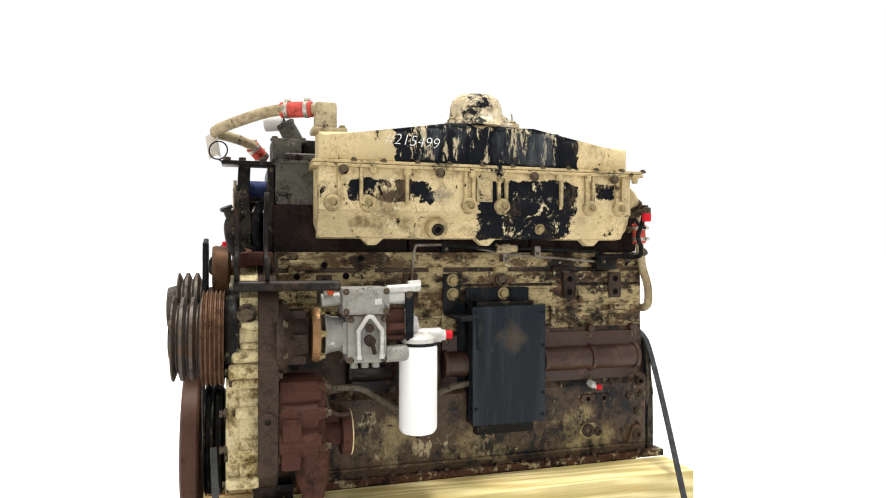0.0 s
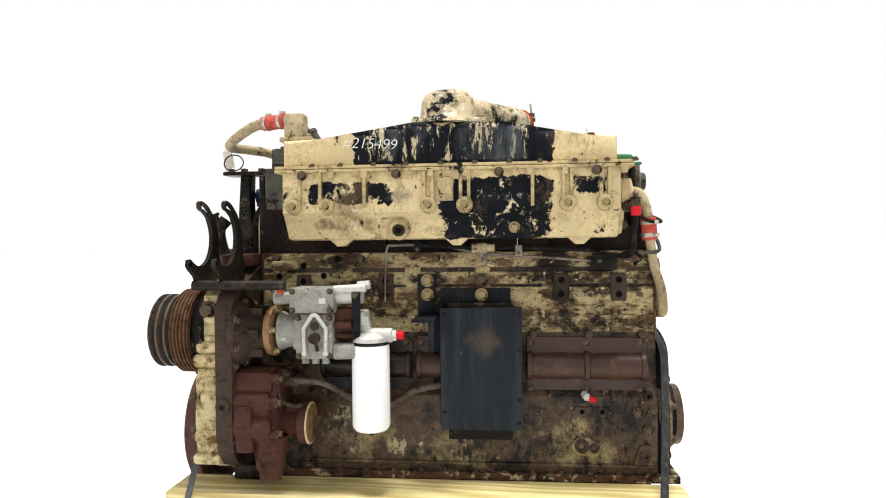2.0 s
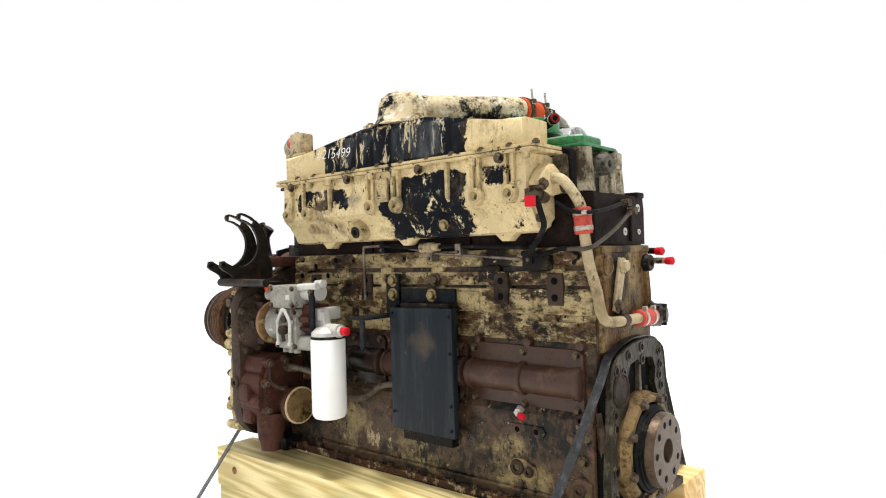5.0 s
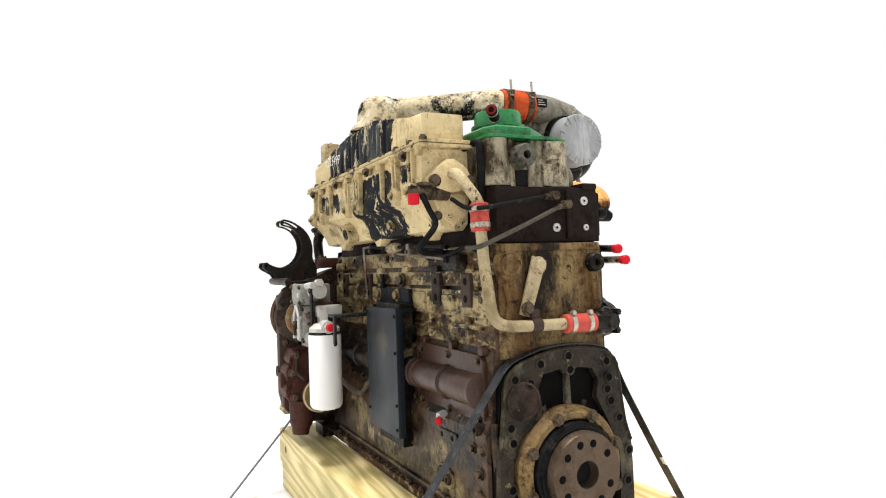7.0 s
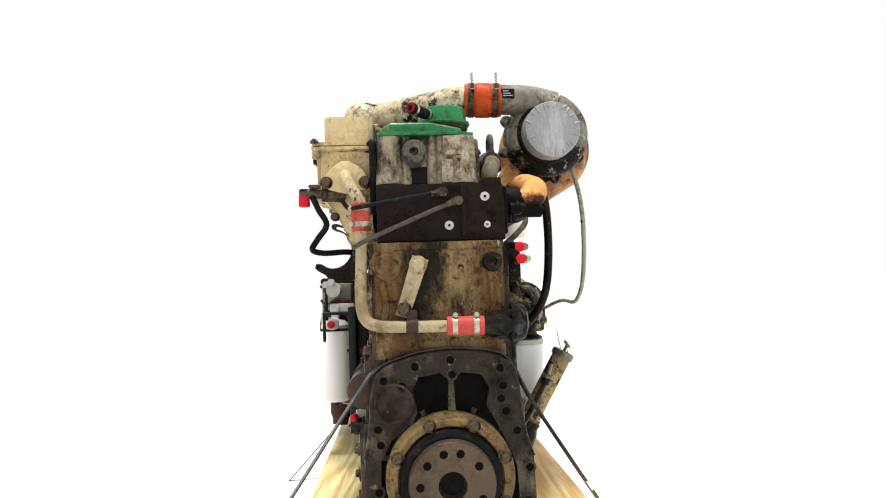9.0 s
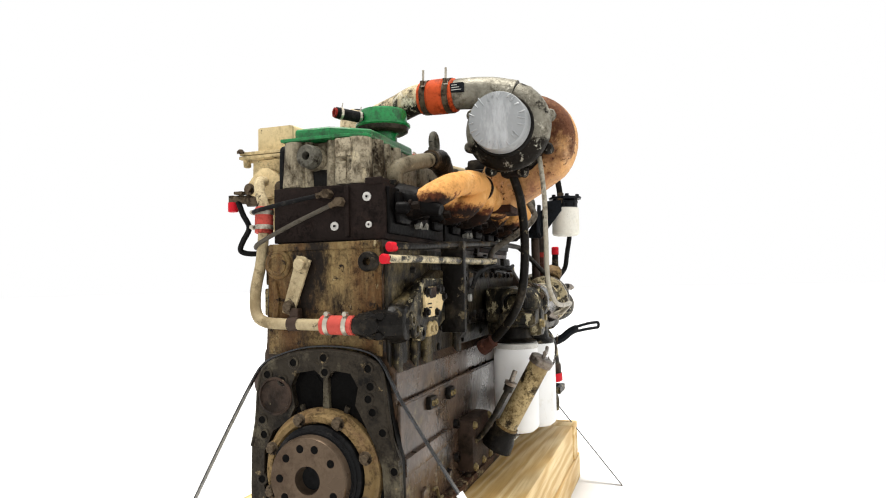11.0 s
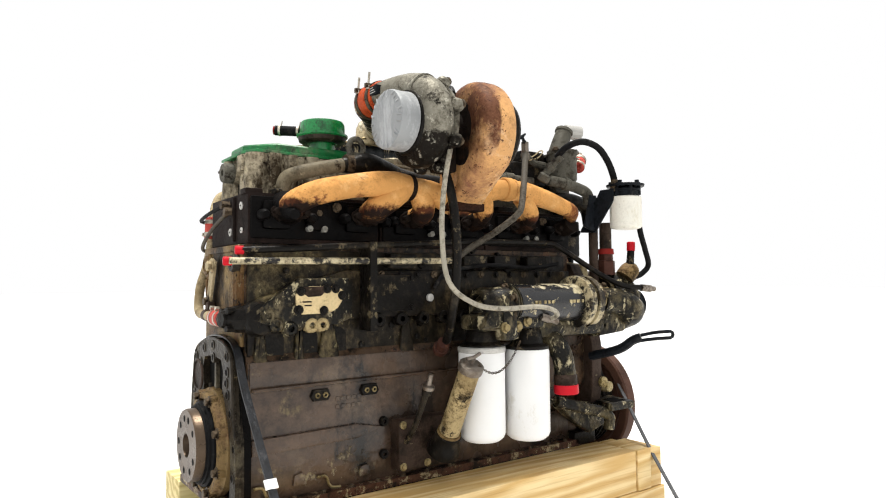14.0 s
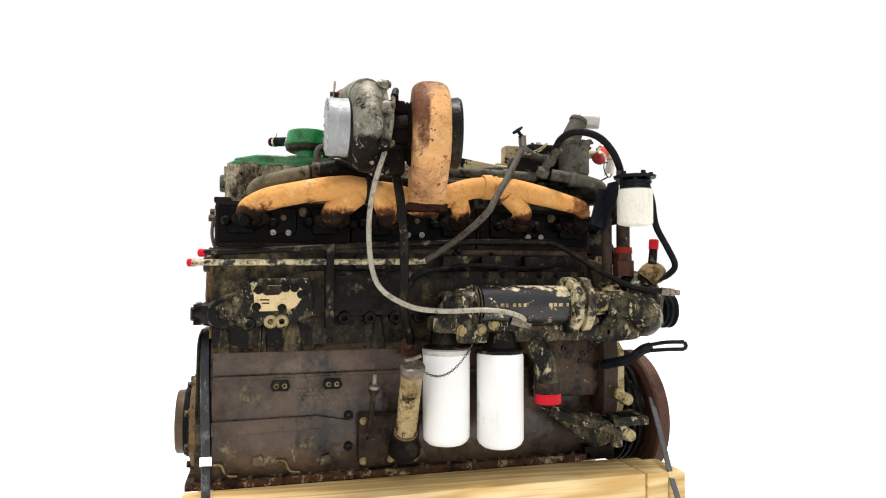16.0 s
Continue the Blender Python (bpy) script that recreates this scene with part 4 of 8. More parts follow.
    box(bm, 0.200, 0.262, 1.905, 1.965, 1.30, 1.378, 0.010)
    box(bm, 0.190, 0.290, 1.895, 1.975, 1.288, 1.303, 0.004)
    cyl(bm, (0.215, 1.94, 1.362), (0.165, 1.955, 1.362), 0.017)
    el = part("water_elbow", bm, M_PIPE, man, "cream water outlet elbow")
    hexbolt(el, (0.277, 1.91, 1.303), (0, 0, 1), M_BOLT, 0.009, 0.008)
    # rear end plate with the water pipe flange
    bm = B()
    prism(bm, [(1.875, 1.110), (1.890, 1.085), (1.935, 1.075), (1.985, 1.085), (1.996, 1.105), (1.975, 1.14), (1.945, 1.158), (1.925, 1.158), (1.90, 1.14)], "x", 1.214, 1.250, bevel=0.004)
    prism(bm, [(1.895, 1.075), (1.985, 1.075), (1.985, 1.02), (1.95, 0.995), (1.915, 1.02)], "x", 1.205, 1.225, bevel=0.004)
    rp = part("water_flange", bm, M_PLATE, man, "cream two-bolt water pipe flange")
    for y in (1.888, 1.984):
        hexbolt(rp, (1.251, y, 1.103), (1, 0, 0), M_BOLTDARK, 0.011, 0.010)
    hexbolt(rp, (1.226, 1.905, 1.02), (1, 0, 0), M_BOLTDARK, 0.008, 0.007)
    return man


def crossover():
    bm = B()
    prism(bm, [(0.60, 1.89), (0.825, 1.89), (0.825, 1.99), (0.78, 2.03), (0.64, 2.03), (0.60, 1.99)], "z", 1.330, 1.346, bevel=0.004)
    lathe(bm, (0.706, 1.953, 1.335), (0, 0, 1), [(0, 0.089), (0.030, 0.086), (0.066, 0.083), (0.088, 0.074), (0.101, 0.056), (0.105, 0.03), (0.105, 0.0)], 32)
    for v in bm.verts:
        if v.co.z > 1.347:
            v.co.y = 1.966 + (v.co.y - 1.966) * 0.76
    tube(bm, [(0.706, 1.952, 1.335), (0.706, 1.953, 1.365), (0.714, 1.985, 1.383), (0.765, 2.06, 1.392), (0.84, 2.16, 1.396), (0.908, 2.24, 1.396), (0.929, 2.285, 1.394)], 0.05, 24, 6,
         [0.066, 0.064, 0.056, 0.047, 0.044, 0.044, 0.044])
    pipe = part("crossover_pipe", bm, M_CROSS, engine, "cream and black flaked air crossover pipe")
    for p in ((0.612, 1.91), (0.812, 1.91), (0.64, 2.01), (0.79, 2.0)):
        hexbolt(pipe, (p[0], p[1], 1.346), (0, 0, 1), M_BOLT, 0.010, 0.008)
    ax = V(0.008, 0.10, -0.004)
    p = V(0.929, 2.277, 1.393)
    bm = B()
    lathe(bm, p, ax, [(-0.004, 0.046), (0, 0.049), (0.028, 0.049), (0.032, 0.052), (0.072, 0.052), (0.076, 0.049), (0.104, 0.049), (0.108, 0.046)], 32)
    hose = part("coupling_hose", bm, M_ORANGEHOSE, pipe, "orange silicone coupling hose with two T-bolt clamps")
    for d in (0.016, 0.088):
        q = p + ax.normalized() * d
        bm = B()
        lathe(bm, q, ax, [(-0.009, 0.0495), (-0.009, 0.0515), (0.009, 0.0515), (0.009, 0.0495)], 32)
        box(bm, q.x + 0.006, q.x + 0.055, q.y - 0.006, q.y + 0.006, q.z + 0.024, q.z + 0.038, 0.002)
        cl = part("hose_clamp", bm, M_BOLTDARK, pipe, "dirty brown T-bolt hose clamp")
        bm = B()
        cyl(bm, (q.x + 0.045, q.y, q.z + 0.02), (q.x + 0.040, q.y, q.z + 0.072), 0.0035, seg=8)
        lathe(bm, (q.x + 0.045, q.y, q.z + 0.02), (0, 0, 1), [(0, 0.007), (0.012, 0.007)], 6)
        part("clamp_screw", bm, M_CLAMP, cl)


def turbocharger():
    c = V(0, 2.522, 1.283)
    bm = B()
    lathe(bm, (0.775, c.y, c.z), (1, 0, 0), [(0, 0.075), (0.01, 0.085), (0.014, 0.055), (0.05, 0.05), (0.07, 0.062), (0.085, 0.10)], 28)
    box(bm, 0.79, 0.85, c.y - 0.03, c.y + 0.03, c.z + 0.02, c.z + 0.085, 0.01)
    box(bm, 0.79, 0.85, c.y - 0.035, c.y + 0.025, c.z - 0.13, c.z - 0.02, 0.01)
    turbo = part("turbocharger", bm, M_SOOT, engine, "turbocharger with orange turbine and greasy compressor housing")
    for k in range(6):
        a = k * math.pi / 3
        bm = B()
        box(bm, 0.782, 0.850, c.y + 0.060 * math.cos(a) - 0.006, c.y + 0.060 * math.cos(a) + 0.006, c.z + 0.060 * math.sin(a) - 0.006, c.z + 0.060 * math.sin(a) + 0.006, 0.002)
        part("cast_rib", bm, M_SOOT, turbo)
    bm = B()
    pts, rad = [], []
    for i in range(31):
        a = radians(70 - i * 11.6)
        r = 0.088 - 0.0004 * i
        pts.append((0.905, c.y + r * math.cos(a), c.z + r * math.sin(a)))
        rad.append(0.050 - 0.00045 * i)
    tube(bm, pts, 0.05, 16, 2, rad)
    lathe(bm, (0.855, c.y, c.z), (1, 0, 0), [(0, 0.122), (0.012, 0.125), (0.02, 0.11), (0.05, 0.10), (0.085, 0.092), (0.10, 0.086)], 32)
    tube(bm, [(0.905, c.y + 0.03, c.z + 0.088), (0.908, c.y - 0.04, c.z + 0.105), (0.924, c.y - 0.10, c.z + 0.110), (0.938, c.y - 0.155, c.z + 0.108)], 0.045, 20, 5, [0.05, 0.05, 0.046, 0.044])
    comp = part("compressor_housing", bm, M_COMP, turbo, "greasy grey aluminium compressor volute")
    for k in range(8):
        a = 2 * math.pi * k / 8 + 0.3
        bm = B()
        lathe(bm, (0.852, c.y + 0.124 * math.cos(a), c.z + 0.124 * math.sin(a)), (1, 0.25 * math.cos(a), 0.25 * math.sin(a)), [(0, 0.018), (0.020, 0.017), (0.029, 0.011), (0.031, 0.004)], 14)
        lug = part("clamp_lug", bm, M_COMP, comp)
        hexbolt(lug, (0.850, c.y + 0.132 * math.cos(a), c.z + 0.132 * math.sin(a)), (-1, 0, 0), M_BOLTDARK, 0.009, 0.008)
    bm = B()
    box(bm, 0.940, 0.984, 2.378, 2.418, 1.385, 1.412, 0.002)
    part("name_plate", bm, M_BLACKSTEEL, comp, "small dark data plate")
    bm = B()
    for k in range(3):
        box(bm, 0.9835, 0.9855, 2.383, 2.412 - 0.006 * k, 1.390 + 0.007 * k, 1.392 + 0.007 * k, 0)
    part("plate_marking", bm, M_ALULIGHT, comp)
    bm = B()
    lathe(bm, (0.937, c.y, c.z), (1, 0, 0), [(0.020, 0.0835), (0.040, 0.0815), (0.070, 0.0825), (0.077, 0.080), (0.0795, 0.057), (0.0803, 0.03), (0.0799, 0.0)], 48)
    tape = part("tape_cover", bm, M_TAPE, turbo, "silver duct tape sealed over the compressor inlet")
    bm = B()
    for k in range(22):
        a = 2 * math.pi * k / 22 + random.uniform(-0.08, 0.08)
        r = random.uniform(0.056, 0.067)
        p = V(1.0158, c.y + r * math.cos(a), c.z + r * math.sin(a))
        q = V(1.0135, c.y + 0.080 * math.cos(a + random.uniform(-0.1, 0.1)), c.z + 0.080 * math.sin(a + random.uniform(-0.1, 0.1)))
        tube(bm, [p, (p + q) / 2 + V(0.0015, 0, 0), q], 0.0028, 6, 3)
    for dy in (-0.018, -0.006, 0.003):
        tube(bm, [(1.0162, c.y + dy, c.z - 0.07), (1.0166, c.y + dy + 0.003, c.z), (1.0162, c.y + dy - 0.002, c.z + 0.066)], 0.0012, 6, 3)
    part("tape_crease", bm, M_TAPE, tape)
    bm = B()
    lathe(bm, (0.928, c.y, c.z), (1, 0, 0), [(0, 0.098), (0.012, 0.095), (0.022, 0.093), (0.027, 0.089), (0.028, 0.078)], 40)
    part("inlet_neck", bm, M_GREASESHADE, comp, "oily black inlet neck")
    # turbine
    bm = B()
    tc = V(0, 2.556, 1.270)
    rings = []
    for k in range(11):
        th = math.pi * k / 10
        cs = math.cos(th)
        x, d = 0.722 - 0.054 * math.copysign(abs(cs) ** 0.75, cs), 0.044 * (1 - math.sin(th) ** 0.62)
        pts = [(tc.y + (0.150 - d) * math.cos(radians(a)), tc.z + (0.152 - d) * math.sin(radians(a))) for a in range(-48, 201, 8)]
        pts += [(2.400 + d * 0.8, 1.190), (2.394 + d * 0.6, 1.110), (2.394 + d * 0.4, 1.074), (2.500 - d * 0.4, 1.074), (2.572 - d * 0.7, 1.108 + d * 0.4)]
        rings.append([bm.verts.new((x, y, z)) for y, z in pts])
    n = len(rings[0])
    for r0, r1 in zip(rings, rings[1:]):
        for q in range(n):
            bm.faces.new((r0[q], r0[(q + 1) % n], r1[(q + 1) % n], r1[q]))
    bm.faces.new(rings[0])
    bm.faces.new(rings[-1][::-1])
    bmesh.ops.recalc_face_normals(bm, faces=bm.faces)
    lathe(bm, (0.676, tc.y, tc.z), (1, 0, 0), [(-0.012, 0.09), (-0.006, 0.098), (0.09, 0.098), (0.100, 0.085)], 32)
    turn = Matrix.Rotation(radians(-9), 3, "Z")
    bmesh.ops.rotate(bm, cent=(0.722, tc.y, tc.z), matrix=turn, verts=bm.verts)
    tb = part("turbine_housing", bm, M_TURBINE, turbo, "orange scorched turbine volute")
    bm = B()
    box(bm, 0.648, 0.772, 2.385, 2.500, 1.052, 1.078, 0.006)
    part("foot_flange", bm, M_EXHLOW, tb, "rusty turbine foot flange")
    bm = B()
    lathe(bm, (0.672, tc.y, tc.z + 0.005), (-1, 0, 0), [(0, 0.085), (0.004, 0.100), (0.03, 0.104), (0.038, 0.099), (0.038, 0.075), (0.01, 0.07), (0.01, 0.001)], 32, caps=False)
    bmesh.ops.rotate(bm, cent=(0.722, tc.y, tc.z), matrix=turn, verts=bm.verts)
    part("outlet_ring", bm, M_GREASESHADE, tb, "dark rusty turbine outlet")
    bm = B()
    lathe(bm, (0.768, tc.y, tc.z), (1, 0, 0), [(-0.006, 0.088), (0, 0.094), (0.010, 0.094), (0.014, 0.08)], 32)
    part("v_band", bm, M_SOOT, turbo, "brown clamp band")
    # oil feed and drain
    bm = B()
    cyl(bm, (0.82, c.y + 0.01, c.z + 0.08), (0.82, c.y + 0.01, c.z + 0.105), 0.012, seg=6)
    tube(bm, [(0.82, c.y + 0.01, c.z + 0.10), (0.822, c.y + 0.035, c.z + 0.108), (0.832, c.y + 0.06, c.z + 0.085)], 0.010, 12)
    part("oil_fitting", bm, M_GREASESHADE, turbo)
    bm = B()
    tube(bm, [(0.832, 2.575, 1.375), (0.848, 2.60, 1.25), (0.895, 2.625, 1.10), (0.908, 2.630, 0.97), (0.885, 2.628, 0.84), (0.80, 2.632, 0.778), (0.70, 2.640, 0.762), (0.58, 2.644, 0.764), (0.50, 2.630, 0.754), (0.448, 2.605, 0.735), (0.436, 2.568, 0.720)], 0.0072, 12, 6)
    part("oil_feed_hose", bm, M_HOSELIT, turbo, "long grey braided oil feed hose")
    bm = B()
    tube(bm, [(0.814, 2.515, 1.17), (0.803, 2.538, 1.08), (0.793, 2.545, 0.95), (0.790, 2.534, 0.82), (0.782, 2.505, 0.745), (0.757, 2.456, 0.684), (0.745, 2.420, 0.652)], 0.0135, 14, 6)
    part("oil_drain_pipe", bm, M_GREASESHADE, turbo, "grimy black oil drain pipe")
    bm = B()
    lathe(bm, (0.758, 2.43, 0.655), (-0.3, -0.8, -0.5), [(0, 0.019), (0.03, 0.019), (0.031, 0.024), (0.05, 0.024)], 16)
    part("drain_coupling", bm, M_RUSTB, turbo)


def exhaust_manifold():
    def branch(bm, x, xs, zs, r0=0.035, r1=0.030):
        tube(bm, [(xs, 2.434, zs), (xs * 0.6 + x * 0.4, 2.430, zs - 0.022), (x, 2.408, zs - 0.058), (x, 2.352, 1.034)], 0.03, 18, 5, [r0, r0, r0 * 0.95, r1])
    bm = B()
    tube(bm, [(0.895, 2.435, 1.116), (0.80, 2.437, 1.106), (0.71, 2.44, 1.074), (0.64, 2.438, 1.104), (0.56, 2.435, 1.132), (0.495, 2.435, 1.140)], 0.034, 20, 5, [0.033, 0.034, 0.038, 0.035, 0.033, 0.033])
    branch(bm, 0.815, 0.845, 1.106)
    branch(bm, 0.580, 0.605, 1.112, 0.031, 0.028)
    ex = part("exhaust_manifold", bm, M_EXH, engine, "orange heat-painted exhaust manifold, scorched at the ports")
    bm = B()
    tube(bm, [(1.236, 2.372, 1.040), (1.222, 2.405, 1.056), (1.17, 2.428, 1.082), (1.08, 2.433, 1.104), (1.00, 2.434, 1.117), (0.935, 2.435, 1.120), (0.885, 2.435, 1.117)], 0.035, 20, 6, [0.028, 0.034, 0.034, 0.033, 0.036, 0.039, 0.035])
    branch(bm, 0.980, 0.915, 1.108, 0.039, 0.031)
    part("rear_section", bm, M_EXH, ex)
    bm = B()
    tube(bm, [(0.505, 2.435, 1.140), (0.42, 2.434, 1.136), (0.32, 2.431, 1.120), (0.24, 2.428, 1.102), (0.17, 2.412, 1.088), (0.138, 2.378, 1.070)], 0.034, 20, 6, [0.032, 0.035, 0.032, 0.029, 0.026, 0.024])
    branch(bm, 0.370, 0.435, 1.118, 0.031, 0.027)
    part("front_section", bm, M_EXH, ex)
    for x0, z, r, w, m in ((0.487, 1.140, 0.039, 0.032, M_EXH), (0.876, 1.117, 0.040, 0.014, M_SOOT), (0.470, 1.140, 0.036, 0.010, M_EXH)):
        bm = B()
        lathe(bm, (x0, 2.435, z), (1, 0, 0), [(0, r - 0.003), (0.003, r), (w - 0.003, r), (w, r - 0.003)], 24)
        part("slip_joint", bm, m, ex)
    for x in (1.222, 0.980, 0.815, 0.580, 0.365, 0.150):
        bm = B()
        prism(bm, [(x - 0.052, 1.032), (x - 0.03, 1.055), (x + 0.03, 1.055), (x + 0.052, 1.032), (x + 0.03, 1.006), (x - 0.03, 1.006)], "y", 2.345, 2.364, bevel=0.004)
        tube(bm, [(x, 2.352, 1.032), (x, 2.378, 1.037), (x, 2.396, 1.045)], 0.031, 16, 4)
        fl = part("port_flange", bm, M_SOOT, ex, "rust-black exhaust port flange")
        for dx in (-0.040, 0.040):
            hexbolt(fl, (x + dx, 2.364, 1.030), (0, 1, 0), M_SOOT, 0.011, 0.020)
        for dx, z in ((-0.066, 1.018), (0.070, 1.022)):
            bm = B()
            lathe(bm, (x + dx, 2.340, z), (0, 1, 0), [(0, 0.016), (0.022, 0.015), (0.030, 0.009)], 12)
            part("stud_boss", bm, M_HEADB, fl)
    # lug at the rear of the head
    bm = B()
    tube(bm, [(1.215, 2.31, 1.045), (1.228, 2.37, 1.038), (1.236, 2.405, 1.026), (1.238, 2.432, 1.018)], 0.02, 14, 5, [0.052, 0.040, 0.022, 0.014])
    part("end_lug", bm, M_HEADB, ex, "black rear port stub")


def water_pipe():
    bm = B()
    tube(bm, [(1.215, 2.300, 1.085), (1.215, 2.302, 1.12), (1.195, 2.310, 1.142), (1.12, 2.325, 1.165), (1.03, 2.335, 1.185)], 0.021, 16, 6)
    wp = part("water_return_pipe", bm, M_DULLPIPE, engine, "grimy grey-cream water pipe above the exhaust")
    bm = B()
    tube(bm, [(1.05, 2.335, 1.18), (0.97, 2.335, 1.192), (0.90, 2.325, 1.180), (0.80, 2.31, 1.165), (0.60, 2.305, 1.160)], 0.024, 16, 6, [0.022, 0.034, 0.030, 0.024, 0.022])
    tube(bm, [(0.62, 2.305, 1.160), (0.45, 2.305, 1.162), (0.30, 2.31, 1.158), (0.17, 2.32, 1.150)], 0.020, 16, 6)
    part("dark_section", bm, M_GREASESHADE, wp, "oil-black section of water pipe")
    for x, y, z in ((0.62, 2.305, 1.16), (0.44, 2.305, 1.162), (0.27, 2.312, 1.157), (1.03, 2.335, 1.186)):
        bm = B()
        lathe(bm, (x, y, z), (1, 0, 0), [(-0.012, 0.027), (0.012, 0.027)], 18)
        part("hose_clamp", bm, M_BOLTDARK, wp)
    bm = B()
    eye = [(1.005 + 0.024 * math.cos(a), 2.335, 1.236 + 0.027 * math.sin(a)) for a in [2 * math.pi * k / 20 for k in range(21)]]
    tube(bm, eye, 0.0085, 10, 2)
    box(bm, 0.978, 1.033, 2.325, 2.345, 1.205, 1.222, 0.004)
    part("lifting_eye", bm, M_GREYCAST, wp, "grey cast lifting eye")
    for x in (1.215, 0.80, 0.40):
        bm = B()
        box(bm, x - 0.035, x + 0.035, 2.27, 2.318, 1.083, 1.10, 0.004)
        part("foot", bm, M_GREASESHADE, wp)


# ---- rear end ----
def flywheel_housing():
    out = [(1.972, 0.262), (1.972, 0.45), (1.985, 0.50), (1.992, 0.60), (2.008, 0.640), (2.045, 0.662), (2.11, 0.680), (2.18, 0.686), (2.25, 0.680), (2.305, 0.660), (2.325, 0.635), (2.335, 0.56), (2.345, 0.49), (2.362, 0.44), (2.365, 0.262)]
    bm = B()
    prism(bm, out, "x", 1.325, 1.350, bevel=0.004)
    # the face web stands proud round two windows and the crank opening
    # the plate's near-black colour carries the shade of the cavities round the web
    hs = part("flywheel_housing", bm, M_HEADB, engine, "greasy black flywheel housing with bolt holes")
    cy, cz = 2.168, 0.400

    def band(outer, inner, x0, x1, name, mat):
        bm = B()
        k = len(outer)
        vs = [[bm.verts.new((x, y, z)) for y, z in ring_] for x in (x0, x1) for ring_ in (outer, inner)]
        for i in range(k - 1):
            j = i + 1
            bm.faces.new((vs[2][i], vs[2][j], vs[3][j], vs[3][i]))
            bm.faces.new((vs[0][i], vs[0][j], vs[2][j], vs[2][i]))
            bm.faces.new((vs[1][i], vs[1][j], vs[3][j], vs[3][i]))
        bm.faces.new((vs[0][0], vs[2][0], vs[3][0], vs[1][0]))
        bm.faces.new((vs[0][-1], vs[2][-1], vs[3][-1], vs[1][-1]))
        return part(name, bm, mat, hs)
    o = [(1.972, 0.262), (1.972, 0.36), (1.974, 0.45), (1.985, 0.50), (1.990, 0.55), (1.994, 0.60), (2.008, 0.640), (2.045, 0.662), (2.11, 0.680), (2.175, 0.686), (2.22, 0.684), (2.27, 0.676), (2.305, 0.660), (2.325, 0.635), (2.335, 0.56), (2.345, 0.49), (2.362, 0.44), (2.365, 0.36), (2.365, 0.262)]
    n = [(2.022, 0.262), (2.008, 0.36), (2.010, 0.44), (2.035, 0.49), (2.078, 0.515), (2.096, 0.55), (2.086, 0.60), (2.10, 0.630), (2.15, 0.638), (2.176, 0.618), (2.20, 0.638), (2.245, 0.632), (2.264, 0.60), (2.256, 0.56), (2.278, 0.52), (2.303, 0.47), (2.322, 0.42), (2.326, 0.36), (2.318, 0.262)]
    band(o, n, 1.345, 1.368, "face_web", M_HOUSING)
    bm = B()
    prism(bm, [(2.170, 0.635), (2.182, 0.635), (2.186, 0.52), (2.166, 0.52)], "x", 1.34, 1.362, bevel=0.003)
    part("centre_web", bm, M_HOUSING, hs)
    for a in (18, 40, 68, 112, 140, 162):
        bm = B()
        d = V(0, math.cos(radians(a)), math.sin(radians(a)))
        p, q = V(1.352, cy, cz) + d * 0.12, V(1.352, cy, cz) + d * 0.165
        tube(bm, [p, (p + q) / 2, q], 0.007, 8, 3)
        part("web_rib", bm, M_HOUSING, hs)
    bm = B()
    lathe(bm, (1.360, 2.042, 0.573), (1, 0, 0), [(0, 0.048), (0.011, 0.046), (0.013, 0.041), (0.009, 0.039), (0.0095, 0.0)], 28)
    part("inspection_plug", bm, M_BROWN, hs, "round rusty brown plug")
    for y, z in ((2.020, 0.625), (2.062, 0.612), (2.093, 0.655), (2.175, 0.668), (2.178, 0.634), (2.290, 0.645), (2.296, 0.604), (2.300, 0.545), (2.325, 0.500), (2.352, 0.415), (2.004, 0.373), (2.005, 0.515), (2.010, 0.480), (2.29, 0.575), (2.345, 0.34), (1.995, 0.31)):
        ring(hs, (1.3665, y, z), (1, 0, 0), 0.0145, 0.004, 0.0092, M_HOUSING, "bolt_boss", 16)
        hole(hs, (1.3675, y, z), (1, 0, 0), 0.0095)
    bm = B()
    tube(bm, [(1.366, y, z) for y, z in o[2:-2]], 0.0045, 8, 2)
    part("face_rim", bm, M_HOUSING, hs)
    # flat black plates paint the shade inside the two windows
    for y0, y1 in ((2.100, 2.162), (2.190, 2.255)):
        bm = B()
        prism(bm, [(y0, 0.54), (y0, 0.605), (y0 + 0.015, 0.624), (y1 - 0.015, 0.624), (y1, 0.605), (y1, 0.54)], "x", 1.349, 1.3515, bevel=0)
        part("window_shade_plate", bm, M_BORESHADE, hs)
    # seal cover
    bm = B()
    lathe(bm, (1.352, cy, cz), (1, 0, 0), [(0, 0.150), (0.018, 0.149), (0.021, 0.143), (0.024, 0.141), (0.034, 0.139), (0.039, 0.134), (0.040, 0.122), (0.030, 0.118), (0.020, 0.112)], 64, caps=False)
    sc = part("seal_cover", bm, M_SEAL, engine, "ochre painted rear seal cover with bolts")
    for k in range(8):
        a = 2 * math.pi * k / 8 + 0.36
        bm = B()
        lathe(bm, (1.36, cy + 0.132 * math.cos(a), cz + 0.132 * math.sin(a)), (1, 0, 0), [(0, 0.017), (0.031, 0.016), (0.033, 0.013)], 14)
        part("bolt_boss", bm, M_SEAL, sc)
        hexbolt(sc, (1.391, cy + 0.132 * math.cos(a), cz + 0.132 * math.sin(a)), (1, 0, 0), M_BOLTDARK, 0.011, 0.012)
    bm = B()
